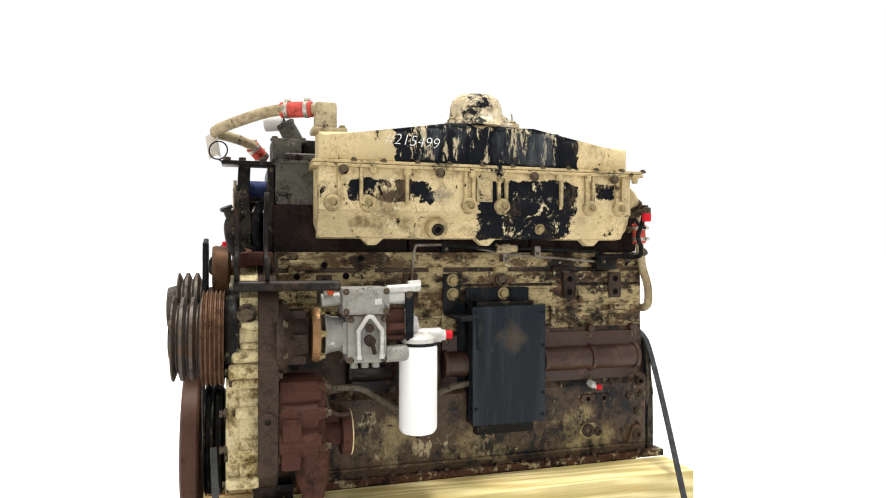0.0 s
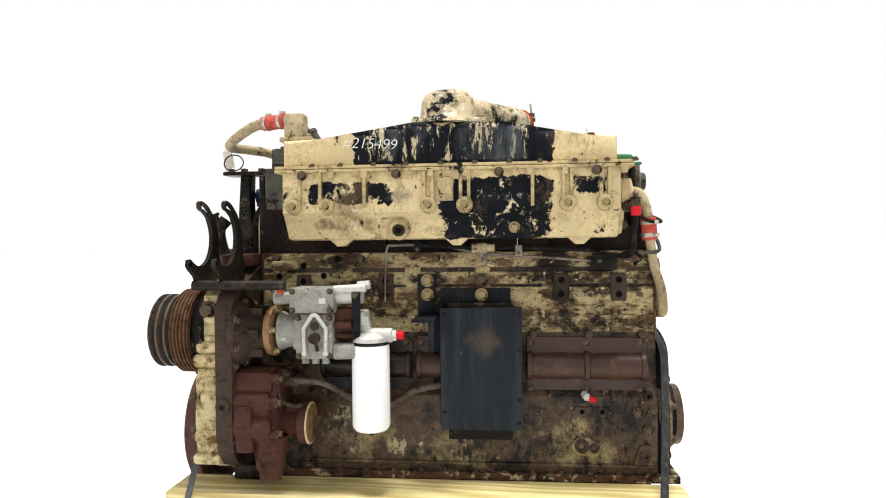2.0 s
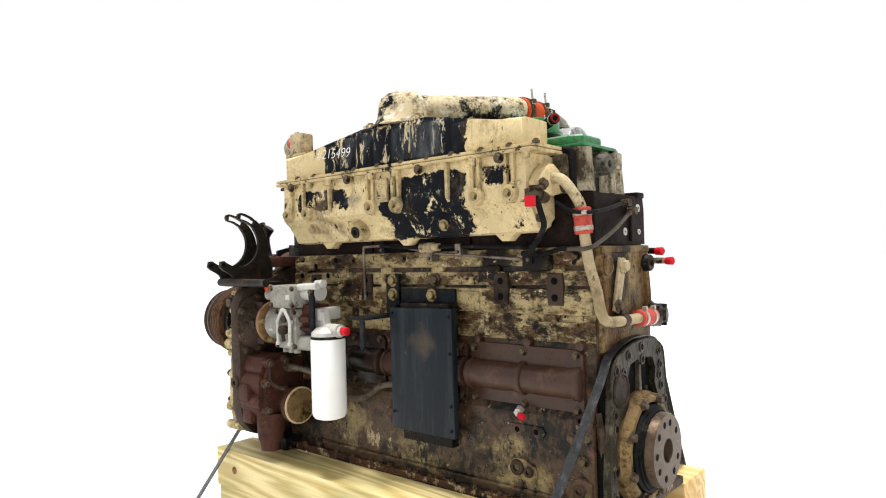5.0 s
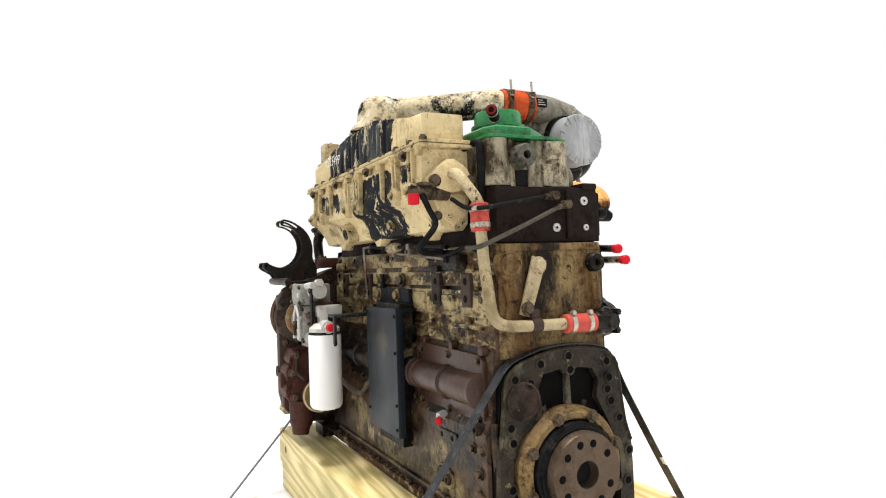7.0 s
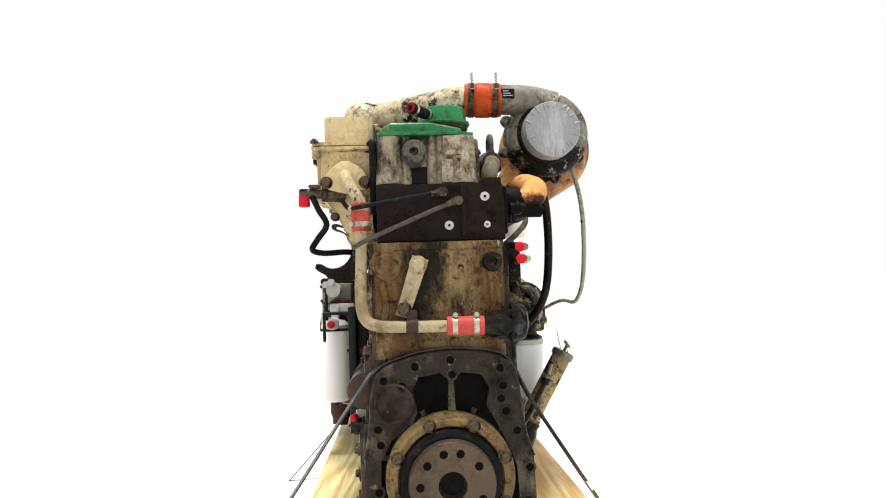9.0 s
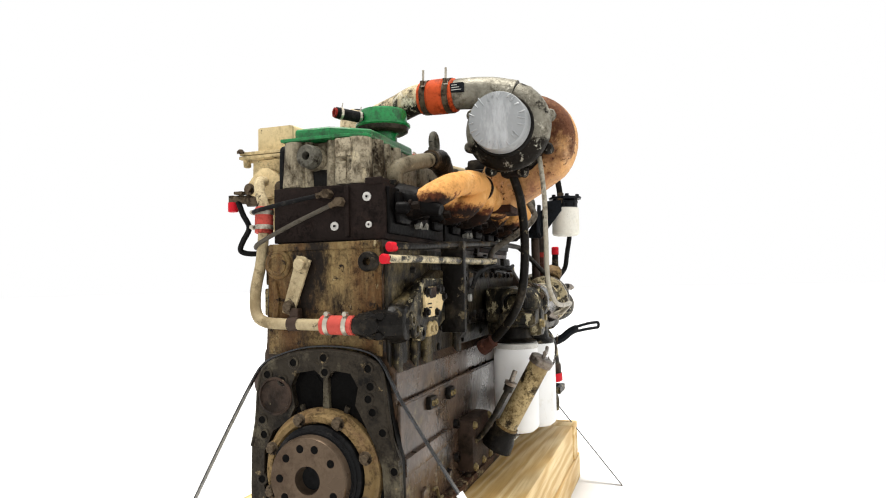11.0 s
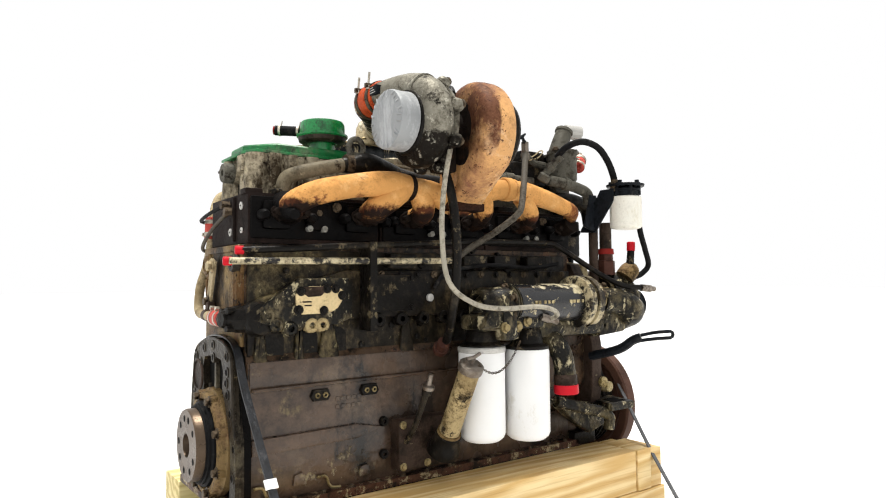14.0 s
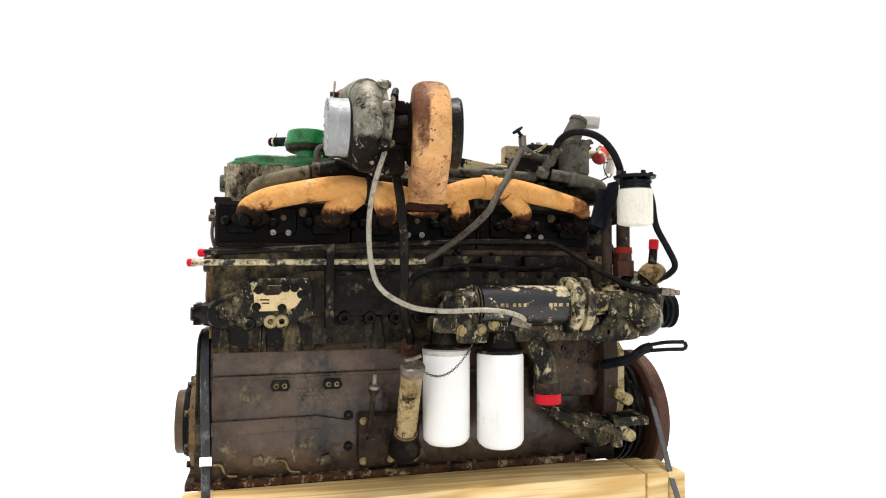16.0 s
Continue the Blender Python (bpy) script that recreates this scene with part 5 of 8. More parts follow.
    lathe(bm, (1.36, cy, cz), (1, 0, 0), [(0, 0.116), (0.036, 0.115), (0.040, 0.108), (0.046, 0.108), (0.048, 0.103), (0.052, 0.103)], 48)
    part("oil_seal", bm, M_RUBBER, sc, "black oil seal ring")
    bm = B()
    lathe(bm, (1.39, cy, cz), (1, 0, 0), [(0, 0.098), (0.040, 0.098), (0.046, 0.095), (0.046, 0.032), (0.03, 0.030), (0.02, 0.026), (0.02, 0.0005)], 48, caps=False)
    cr = part("crankshaft_flange", bm, M_CRANK, engine, "brown steel crankshaft flange with bolt holes")
    for a in (35, 75, 105, 140, 180, 215, 255, 300, 335):
        hole(cr, (1.4347, cy + 0.072 * math.cos(radians(a)), cz + 0.072 * math.sin(radians(a))), (1, 0, 0), 0.0095)


def rear_plumbing():
    bm = B()
    tube(bm, [(1.245, 1.935, 1.122), (1.275, 1.938, 1.115), (1.295, 1.952, 1.085), (1.308, 1.972, 1.045), (1.312, 1.975, 0.99), (1.325, 1.974, 0.90), (1.345, 1.972, 0.83), (1.352, 1.978, 0.775), (1.356, 2.005, 0.752), (1.360, 2.07, 0.747), (1.365, 2.20, 0.745)], 0.0140, 16, 6)
    wp = part("rear_water_pipe", bm, M_PIPE, engine, "cream bent water pipe with red hose joints")
    for p0, p1 in (((1.309, 1.974, 1.043), (1.313, 1.975, 0.975)), ((1.363, 2.170, 0.745), (1.367, 2.258, 0.744))):
        bm = B()
        d = V(*p1) - V(*p0)
        lathe(bm, p0, d, [(0, 0.020), (0.002, 0.023), (d.length - 0.002, 0.023), (d.length, 0.020)], 24)
        hz = part("red_hose", bm, M_RED, wp, "red silicone hose joint")
        for f in (0.22, 0.78):
            bm = B()
            q = V(*p0) + d * f
            lathe(bm, q, d, [(-0.006, 0.0235), (-0.006, 0.0245), (0.006, 0.0245), (0.006, 0.0235)], 24)
            off = V(0.012, -0.022, 0) if abs(d.z) > 0.03 else V(0.006, 0, 0.026)
            cyl(bm, q + off, q + off + V(0.012, 0, 0.001), 0.006, seg=8)
            part("hose_clamp", bm, M_CLAMP, hz)
    bm = B()
    lathe(bm, (1.358, 2.09, 0.747), (0.02, 1, 0), [(-0.014, 0.0175), (0.014, 0.0175)], 20)
    box(bm, 1.34, 1.362, 2.078, 2.102, 0.76, 0.785, 0.003)
    part("pipe_clip", bm, M_BROWN, wp)
    bm = B()
    tube(bm, [(1.366, 2.250, 0.744), (1.364, 2.275, 0.744), (1.350, 2.305, 0.744), (1.322, 2.330, 0.744), (1.295, 2.345, 0.744)], 0.026, 8, 4, [0.019, 0.029, 0.036, 0.036, 0.034])
    lathe(bm, (1.300, 2.325, 0.745), (-0.1, 1, 0), [(0, 0.050), (0.024, 0.047), (0.036, 0.042), (0.040, 0.034)], 20)
    lathe(bm, (1.352, 2.298, 0.744), (1, 0.2, 0), [(0, 0.033), (0.022, 0.032), (0.026, 0.022), (0.030, 0.022), (0.040, 0.020)], 8)
    for dy, dz in ((-0.026, 0.02), (0.024, 0.022), (0.02, -0.024)):
        lathe(bm, (1.360, 2.300 + dy, 0.744 + dz), (1, 0.2, 0), [(0, 0.010), (0.022, 0.009)], 6)
    part("water_stub", bm, M_GREASESHADE, engine, "greasy black cast water connection")
    # fuel lines across the back
    for pts, m in (([(1.262, 1.925, 1.058), (1.30, 1.945, 1.033), (1.345, 1.972, 1.030), (1.350, 2.06, 1.044), (1.336, 2.165, 1.062)], M_RUBBER),
                   ([(1.275, 1.955, 0.938), (1.325, 1.960, 0.938), (1.345, 1.99, 0.952), (1.350, 2.09, 0.994), (1.338, 2.200, 1.040)], M_GREYHOSE)):
        bm = B()
        tube(bm, pts, 0.0055, 10, 6)
        fl = part("fuel_line", bm, m, engine, "thin braided fuel line with a steel end fitting")
        bm = B()
        e = V(*pts[-1])
        d = (e - V(*pts[-2])).normalized()
        lathe(bm, e - d * 0.022, d, [(0, 0.008), (0.014, 0.008), (0.014, 0.010), (0.026, 0.010)], 6)
        lathe(bm, e + V(0.002, 0.008, 0), (-1, 0, 0), [(-0.012, 0.012), (0.012, 0.012)], 6)
        part("line_fitting", bm, M_BOLTDARK, fl)
    # drain valve at the manifold end
    bm = B()
    cyl(bm, (1.225, 1.93, 1.075), (1.240, 1.875, 1.075), 0.018, seg=14)
    cyl(bm, (1.240, 1.90, 1.075), (1.246, 1.83, 1.078), 0.012, seg=12)
    lathe(bm, (1.246, 1.832, 1.068), (0, 0, 1), [(0, 0.013), (0.020, 0.013), (0.021, 0.010)], 6)
    box(bm, 1.235, 1.262, 1.845, 1.872, 1.090, 1.098, 0.002)
    cyl(bm, (1.245, 1.858, 1.075), (1.245, 1.858, 1.094), 0.007, seg=10)
    dv = part("drain_valve", bm, M_BOLTDARK, engine, "small dirty brass drain valve")
    bm = B()
    tube(bm, [(1.250, 1.852, 1.070), (1.252, 1.868, 1.035), (1.250, 1.886, 0.998), (1.245, 1.862, 0.962), (1.235, 1.848, 0.938), (1.225, 1.875, 0.929), (1.19, 1.925, 0.932), (1.14, 1.955, 0.930)], 0.0075, 12, 6)
    part("drain_hose", bm, M_RUBBER, dv, "black S-bent rubber hose")
    bm = B()
    tube(bm, [(1.20, 1.985, 1.19), (1.255, 2.003, 1.20), (1.268, 2.006, 1.17), (1.268, 2.006, 1.02)], 0.010, 12, 6)
    part("breather_tube", bm, M_RUBBER, engine, "black rubber tube behind the manifold")


# ---- pump side ----
def sensor_lines():
    bm = B()
    tube(bm, [(0.498, 1.975, 0.79), (0.503, 1.968, 0.90), (0.510, 1.962, 0.958), (0.53, 1.960, 0.966), (0.66, 1.960, 0.966), (0.75, 1.960, 0.950), (0.82, 1.960, 0.938), (1.0, 1.962, 0.925), (1.16, 1.965, 0.912)], 0.0045, 8, 6)
    ln = part("injection_line", bm, M_STEEL, engine, "thin rusty steel fuel pipe along the block")
    bm = B()
    tube(bm, [(0.60, 1.955, 0.968), (0.75, 1.955, 0.958), (0.95, 1.958, 0.955), (1.16, 1.960, 0.945)], 0.006, 8, 5)
    part("cable", bm, M_RUBBER, ln, "black cable along the block")
    bm = B()
    lathe(bm, (0.775, 1.955, 0.956), (1, 0, 0), [(0, 0.016), (0.045, 0.016), (0.046, 0.012), (0.07, 0.012)], 14)
    part("fuel_sensor", bm, M_PIPE, ln, "small cream cylindrical sensor with dark end")
    for x, z in ((0.606, 0.966), (0.808, 0.935), (0.918, 0.952), (1.16, 0.925)):
        bm = B()
        box(bm, x - 0.011, x + 0.011, 1.950, 1.985, z - 0.022, z + 0.012, 0.003)
        cl = part("pipe_clip", bm, M_BLACKSTEEL if x in (0.606, 1.16) else M_STEEL, ln)
        hexbolt(cl, (x, 1.950, z - 0.012), (0, -1, 0), M_BOLTDARK, 0.006, 0.005, False)
    bm = B()
    cyl(bm, (1.112, 1.962, 0.508), (1.118, 1.940, 0.503), 0.012, seg=6)
    cyl(bm, (1.112, 1.944, 0.504), (1.128, 1.936, 0.497), 0.007, seg=10)
    part("fitting", bm, M_ALULIGHT, engine, "small steel pressure fitting")


def block_details():
    for x, z in ((0.42, 0.925), (0.66, 0.925), (0.98, 0.925), (1.28, 0.92), (0.145, 0.93), (1.285, 0.81)):
        hexbolt(engine_block, (x, 1.990, z), (0, -1, 0), M_BOLTDARK, 0.009, 0.008)
    for x0, z0, w, h in ((0.13, 0.89, 0.09, 0.03), (0.155, 0.79, 0.06, 0.06), (0.87, 0.775, 0.10, 0.05), (1.08, 0.775, 0.07, 0.045), (0.38, 0.785, 0.08, 0.05)):
        bm = B()
        box(bm, x0, x0 + w, 1.976, 1.995, z0, z0 + h, 0.006)
        part("cast_pad", bm, M_BLOCK_UP, engine_block)
    for x in (0.25, 0.42, 0.60, 0.98, 1.20):
        bm = B()
        prism(bm, [(x, 0.70), (x + 0.02, 0.70), (x + 0.016, 0.765), (x + 0.004, 0.765)], "y", 1.982, 2.0, bevel=0.003)
        part("cast_rib", bm, M_BLOCK_UP, engine_block)
    for x, z in ((1.30, 0.40), (1.315, 0.46), (1.27, 0.455)):
        hexbolt(engine_block, (x, 1.957, z), (0, -1, 0), M_BOLTDARK, 0.010, 0.010)
    bm = B()
    tube(bm, [(1.33, 1.985, 0.52), (1.342, 1.98, 0.47), (1.342, 1.985, 0.40)], 0.012, 10, 4)
    part("dowel_lug", bm, M_BLOCK_LOW, engine_block)
    # cable tails hanging at the rear corner
    bm = B()
    tube(bm, [(1.16, 1.955, 0.925), (1.21, 1.95, 0.928), (1.26, 1.965, 0.94), (1.285, 1.985, 0.925), (1.27, 1.995, 0.90)], 0.006, 8, 5)
    part("cable_tail", bm, M_RUBBER, engine, "short black cable tail at the rear corner")
    bm = B()
    box(bm, 1.135, 1.215, 1.955, 1.99, 0.885, 0.925, 0.006)
    part("cable_bracket", bm, M_GREASESHADE, engine, "greasy black cable bracket")


def casting_details():
    """Small cast pads, drips of sealant and fittings on both flanks of the block."""
    rnd = random.Random(11)
    for x, z, w, h in ((0.93, 0.60, 0.05, 0.02), (0.70, 0.715, 0.05, 0.03), (1.12, 0.735, 0.16, 0.012), (0.86, 0.725, 0.10, 0.010), (0.50, 0.735, 0.12, 0.010)):
        bm = B()
        box(bm, x, x + w, 1.984, 2.0, z, z + h, 0.004)
        part("cast_pad", bm, M_BLOCK_UP, engine_block)
    for x in (0.96, 1.13, 1.29):
        for z in (0.500, 0.688):
            bm = B()
            lathe(bm, (x, 1.980, z), (0, -1, 0), [(-0.01, 0.014), (0.006, 0.012), (0.008, 0.008)], 10)
            part("cast_boss", bm, M_BLOCK_MID, engine_block)
    bm = B()
    prism(bm, [(1.085, 0.440), (1.185, 0.440), (1.195, 0.455), (1.185, 0.470), (1.085, 0.470), (1.075, 0.455)], "y", 1.9535, 1.965, bevel=0.003)
    part("boss_pad", bm, M_BLOCK_LOW, engine_block)
    bm = B()
    prism(bm, [(1.255, 0.296), (1.325, 0.296), (1.325, 0.345), (1.30, 0.362), (1.275, 0.352)], "y", 1.952, 1.965, bevel=0.004)
    part("corner_pad", bm, M_BLOCK_LOW, engine_block)
    for x, z in ((0.99, 0.30), (1.19, 0.31), (0.70, 0.30)):
        bm = B()
        prism(bm, [(x - 0.02, z - 0.015), (x + 0.02, z - 0.015), (x + 0.016, z + 0.012), (x - 0.008, z + 0.018)], "y", 2.350, 2.362, bevel=0.004)
        part("rail_lug", bm, M_SKIRT_B, engine_block)
    # thin black arches paint the shade of pockets below the water header
    for x in (1.07, 1.16, 1.26):
        bm = B()
        pts = [(x - 0.035, 0.640), (x - 0.035, 0.690)] + [(x + 0.035 * math.cos(math.pi * (1 - k / 6)), 0.690 + 0.024 * math.sin(math.pi * k / 6)) for k in range(1, 6)] + [(x + 0.035, 0.690), (x + 0.035, 0.640)]
        prism(bm, pts, "y", 2.324, 2.329)
        part("pocket_shade", bm, M_GREASESHADE, engine_block)
    for k in range(26):
        x, z = rnd.uniform(0.36, 1.30), rnd.choice((0.715, 0.885, 0.93, 0.66))
        bm = B()
        r = rnd.uniform(0.006, 0.012)
        lathe(bm, (x, 2.325 if z != 0.885 else 2.35, z + rnd.uniform(-0.015, 0.015)), (0, 1, 0), [(-0.005, r * 1.2), (0.006, r), (0.008, r * 0.6)], 8)
        part("grease_lump", bm, M_GREASESHADE, engine_block)


def control_box():
    bm = B()
    prism(bm, [(0.678, 0.775), (0.925, 0.779), (0.925, 0.408), (0.680, 0.408)], "y", 1.905, 1.928, bevel=0.003)
    bx = part("control_box", bm, M_BOX, engine, "flat black sheet-metal cover box with a faded stain")
    bm = B()
    box(bm, 0.675, 0.892, 1.962, 1.974, 0.765, 0.832, 0.003)
    box(bm, 0.70, 0.90, 1.925, 1.974, 0.765, 0.776, 0.002)
    tab = part("mounting_tab", bm, M_BLACKSTEEL, bx)
    hexbolt(tab, (0.803, 1.962, 0.812), (0, -1, 0), M_BOLT, 0.014, 0.011)
    hexbolt(engine_block, (0.803, 1.980, 0.858), (0, -1, 0), M_BOLTDARK, 0.014, 0.011)
    bm = B()
    box(bm, 0.700, 0.895, 1.930, 1.972, 0.372, 0.79, 0.004)
    part("box_back", bm, M_GREASESHADE, bx)
    bm = B()
    box(bm, 0.676, 0.682, 1.9285, 1.975, 0.412, 0.782, 0.001, 1)
    box(bm, 0.650, 0.676, 1.969, 1.975, 0.50, 0.782, 0.001, 1)
    part("side_sheet", bm, M_BLACKSTEEL, bx, "folded black side sheet of the box")
    for x, z in ((0.69, 0.76), (0.915, 0.755), (0.915, 0.65), (0.69, 0.46), (0.915, 0.43), (0.915, 0.50)):
        hexbolt(bx, (x, 1.905, z), (0, -1, 0), M_BLACKSTEEL, 0.005, 0.004, False, "screw")
    bm = B()
    box(bm, 0.603, 0.660, 1.968, 1.978, 0.752, 0.876, 0.003)
    box(bm, 0.606, 0.672, 1.80, 1.976, 0.744, 0.753, 0.002)
    prism(bm, [(0.655, 0.744), (0.672, 0.744), (0.672, 0.662), (0.664, 0.655), (0.655, 0.662)], "y", 1.800, 1.809, bevel=0.002)
    br = part("angle_bracket", bm, M_BLACKSTEEL, engine, "black folded steel bracket with two brass bolts")
    for z in (0.856, 0.812):
        hexbolt(br, (0.634, 1.968, z), (0, -1, 0), M_BOLT, 0.014, 0.011)


def fuel_filter():
    c = V(0.483, 1.822, 0)
    bm = B()
    lathe(bm, (c.x, c.y, 0.427), (0, 0, 1), [(0, 0.035), (0.004, 0.047), (0.012, 0.053), (0.02, 0.055), (0.245, 0.055), (0.252, 0.053), (0.252, 0.049)], 40)
    f = part("fuel_filter", bm, M_WHITE, engine, "white spin-on fuel filter canister")
    bm = B()
    lathe(bm, (c.x, c.y, 0.679), (0, 0, 1), [(0, 0.053), (0.003, 0.0545), (0.009, 0.050)], 40)
    part("gasket", bm, M_RUBBER, f)
    bm = B()
    lathe(bm, (c.x, c.y, 0.413), (0, 0, 1), [(0, 0.006), (0.006, 0.009), (0.016, 0.010)], 12)
    part("drain_plug", bm, M_RUBBER, f)
    bm = B()
    lathe(bm, (c.x, c.y, 0.688), (0, 0, 1), [(0, 0.052), (0.012, 0.051), (0.026, 0.036), (0.030, 0.020)], 32)
    prism(bm, [(c.x - 0.05, 0.69), (c.x + 0.01, 0.69), (c.x - 0.005, 0.762), (c.x - 0.03, 0.770), (c.x - 0.042, 0.755)], "y", c.y - 0.014, c.y + 0.014, bevel=0.006)
    box(bm, c.x - 0.045, c.x - 0.015, c.y - 0.02, c.y + 0.07, 0.735, 0.775, 0.006)
    cyl(bm, (c.x - 0.005, c.y, 0.706), (c.x + 0.066, c.y - 0.004, 0.706), 0.021, seg=20)
    lathe(bm, (c.x + 0.06, c.y - 0.004, 0.706), (1, 0, 0), [(0, 0.017), (0.018, 0.017)], 6)
    part("filter_head", bm, M_ALULIGHT, f, "bright aluminium filter head")
    bm = B()
    lathe(bm, (c.x + 0.078, c.y - 0.005, 0.706), (1, 0, 0), [(0, 0.012), (0.02, 0.013), (0.022, 0.010)], 16)
    tagged(part("plastic_cap", bm, M_REDCAP), "red plastic plug in the fuel filter head", "plastic cap", "red plastic caps")


def injection_pump():
    bm = B()
    box(bm, 0.248, 0.378, 1.765, 1.875, 0.775, 0.852, 0.008)
    box(bm, 0.262, 0.372, 1.775, 1.87, 0.645, 0.78, 0.010)
    box(bm, 0.250, 0.300, 1.785, 1.85, 0.67, 0.76, 0.010)
    lathe(bm, (0.205, 1.83, 0.722), (1, 0, 0), [(0, 0.058), (0.02, 0.05), (0.06, 0.045)], 24)
    for x in (0.285, 0.315, 0.345):
        cyl(bm, (x, 1.80, 0.630), (x, 1.80, 0.65), 0.011, seg=8)
    pump = part("injection_pump", bm, M_ALU, engine, "grey cast aluminium fuel injection pump")
    bm = B()
    box(bm, 0.246, 0.380, 1.7635, 1.876, 0.7755, 0.7790, 0.0)
    part("joint_line", bm, M_BROWN, pump)
    for x, y, z in ((0.258, 1.765, 0.842), (0.368, 1.765, 0.842), (0.258, 1.765, 0.788), (0.368, 1.765, 0.788), (0.272, 1.775, 0.655), (0.363, 1.775, 0.655), (0.272, 1.775, 0.765), (0.363, 1.775, 0.765)):
        hexbolt(pump, (x, y, z), (0, -1, 0), M_BOLTDARK, 0.006, 0.006)
    bm = B()
    box(bm, 0.336, 0.356, 1.7635, 1.767, 0.806, 0.822, 0.001)
    part("data_plate", bm, M_ALULIGHT, pump, "small blank data plate")
    bm = B()
    pts = [(0.293, 1.764, 0.665), (0.291, 1.764, 0.735), (0.315, 1.764, 0.772), (0.322, 1.764, 0.774), (0.330, 1.764, 0.772), (0.356, 1.764, 0.735), (0.354, 1.764, 0.665)]
    for a, b in zip(pts, pts[1:]):
        tube(bm, [a, b], 0.006, 8)
    for q in pts:
        lathe(bm, (q[0], q[1] - 0.004, q[2]), (0, 1, 0), [(0, 0.0062), (0.012, 0.0062)], 8)
    box(bm, 0.286, 0.300, 1.757, 1.77, 0.658, 0.67, 0.003)
    box(bm, 0.347, 0.362, 1.757, 1.77, 0.658, 0.67, 0.003)
    part("throttle_guard", bm, M_ALULIGHT, pump, "bright arched frame round the throttle shaft")
    bm = B()
    cyl(bm, (0.322, 1.772, 0.708), (0.322, 1.752, 0.708), 0.015, seg=14)
    cyl(bm, (0.322, 1.762, 0.742), (0.322, 1.768, 0.742), 0.012, seg=12)
    tube(bm, [(0.322, 1.755, 0.708), (0.330, 1.755, 0.690), (0.334, 1.755, 0.672)], 0.006, 8)
    part("throttle_shaft", bm, M_BROWN, pump)
    bm = B()
    cyl(bm, (0.375, 1.815, 0.828), (0.452, 1.815, 0.828), 0.026, seg=18)
    cyl(bm, (0.375, 1.79, 0.845), (0.468, 1.79, 0.850), 0.012, seg=12)
    cyl(bm, (0.44, 1.81, 0.855), (0.475, 1.81, 0.858), 0.014, seg=6)
    part("solenoid", bm, M_ALULIGHT, pump, "bright fuel shut-off solenoid")
    bm = B()
    cyl(bm, (0.37, 1.80, 0.665), (0.435, 1.80, 0.668), 0.024, seg=18, bevel=0.003)
    part("outlet_boss", bm, M_ALU, pump)
    bm = B()
    box(bm, 0.37, 0.43, 1.80, 1.87, 0.70, 0.79, 0.008)
    cyl(bm, (0.375, 1.795, 0.712), (0.44, 1.795, 0.712), 0.007, seg=8)
    cyl(bm, (0.375, 1.795, 0.742), (0.425, 1.795, 0.742), 0.012, seg=8)
    part("gear_pump", bm, M_RUSTB, pump, "brown gear pump on the end")
    bm = B()
    prism(bm, [(0.425, 0.845), (0.452, 0.845), (0.450, 0.705), (0.430, 0.700)], "y", 1.785, 1.793, bevel=0.002)
    lv = part("pump_bracket", bm, M_BLACKSTEEL, pump, "black steel strap bracket")
    hexbolt(lv, (0.438, 1.785, 0.83), (0, -1, 0), M_BOLTDARK, 0.008, 0.006)
    pump.location = (0.010, 0.0, -0.004)
    # round brass-coloured drive flange
    bm = B()
    lathe(bm, (0.180, 1.83, 0.718), (1, 0, 0), [(0, 0.070), (0.008, 0.074), (0.020, 0.074), (0.024, 0.060)], 40)
    fl = part("drive_flange", bm, M_BRASS, engine, "brass-coloured round pump drive flange")
    for k in range(5):
        a = 2 * math.pi * k / 5 + 0.5
        hexbolt(fl, (0.204, 1.83 + 0.062 * math.cos(a), 0.718 + 0.062 * math.sin(a)), (1, 0, 0), M_BOLT, 0.008, 0.012)
    bm = B()
    lathe(bm, (0.085, 1.84, 0.715), (1, 0, 0), [(0, 0.105), (0.02, 0.100), (0.035, 0.080), (0.05, 0.062), (0.085, 0.058)], 32)
    ac = part("accessory_drive", bm, M_BROWN, engine, "oily brown accessory drive housing")
    for k in range(6):
        a = 2 * math.pi * k / 6
        bm = B()
        box(bm, 0.10, 0.165, 1.84 + 0.07 * math.cos(a) - 0.005, 1.84 + 0.07 * math.cos(a) + 0.005, 0.715 + 0.07 * math.sin(a) - 0.012, 0.715 + 0.07 * math.sin(a) + 0.012, 0.003)
        part("web_rib", bm, M_BROWN, ac)
    for k in range(7):
        a = 2 * math.pi * k / 7
        hexbolt(ac, (0.106, 1.84 + 0.092 * math.cos(a), 0.715 + 0.092 * math.sin(a)), (1, 0, 0), M_BOLTDARK, 0.009, 0.008)
    bm = B()
    cyl(bm, (0.245, 1.80, 0.822), (0.195, 1.80, 0.818), 0.018, seg=16)
    cyl(bm, (0.20, 1.79, 0.842), (0.225, 1.79, 0.842), 0.012, seg=8)
    part("inlet_fitting", bm, M_ALU, pump)
    bm = B()
    lathe(bm, (0.215, 1.79, 0.842), (0.2, -1, 0), [(0, 0.010), (0.016, 0.010)], 6)
    part("orange_plug", bm, M_ORANGEHOSE, pump, "small orange plastic plug")


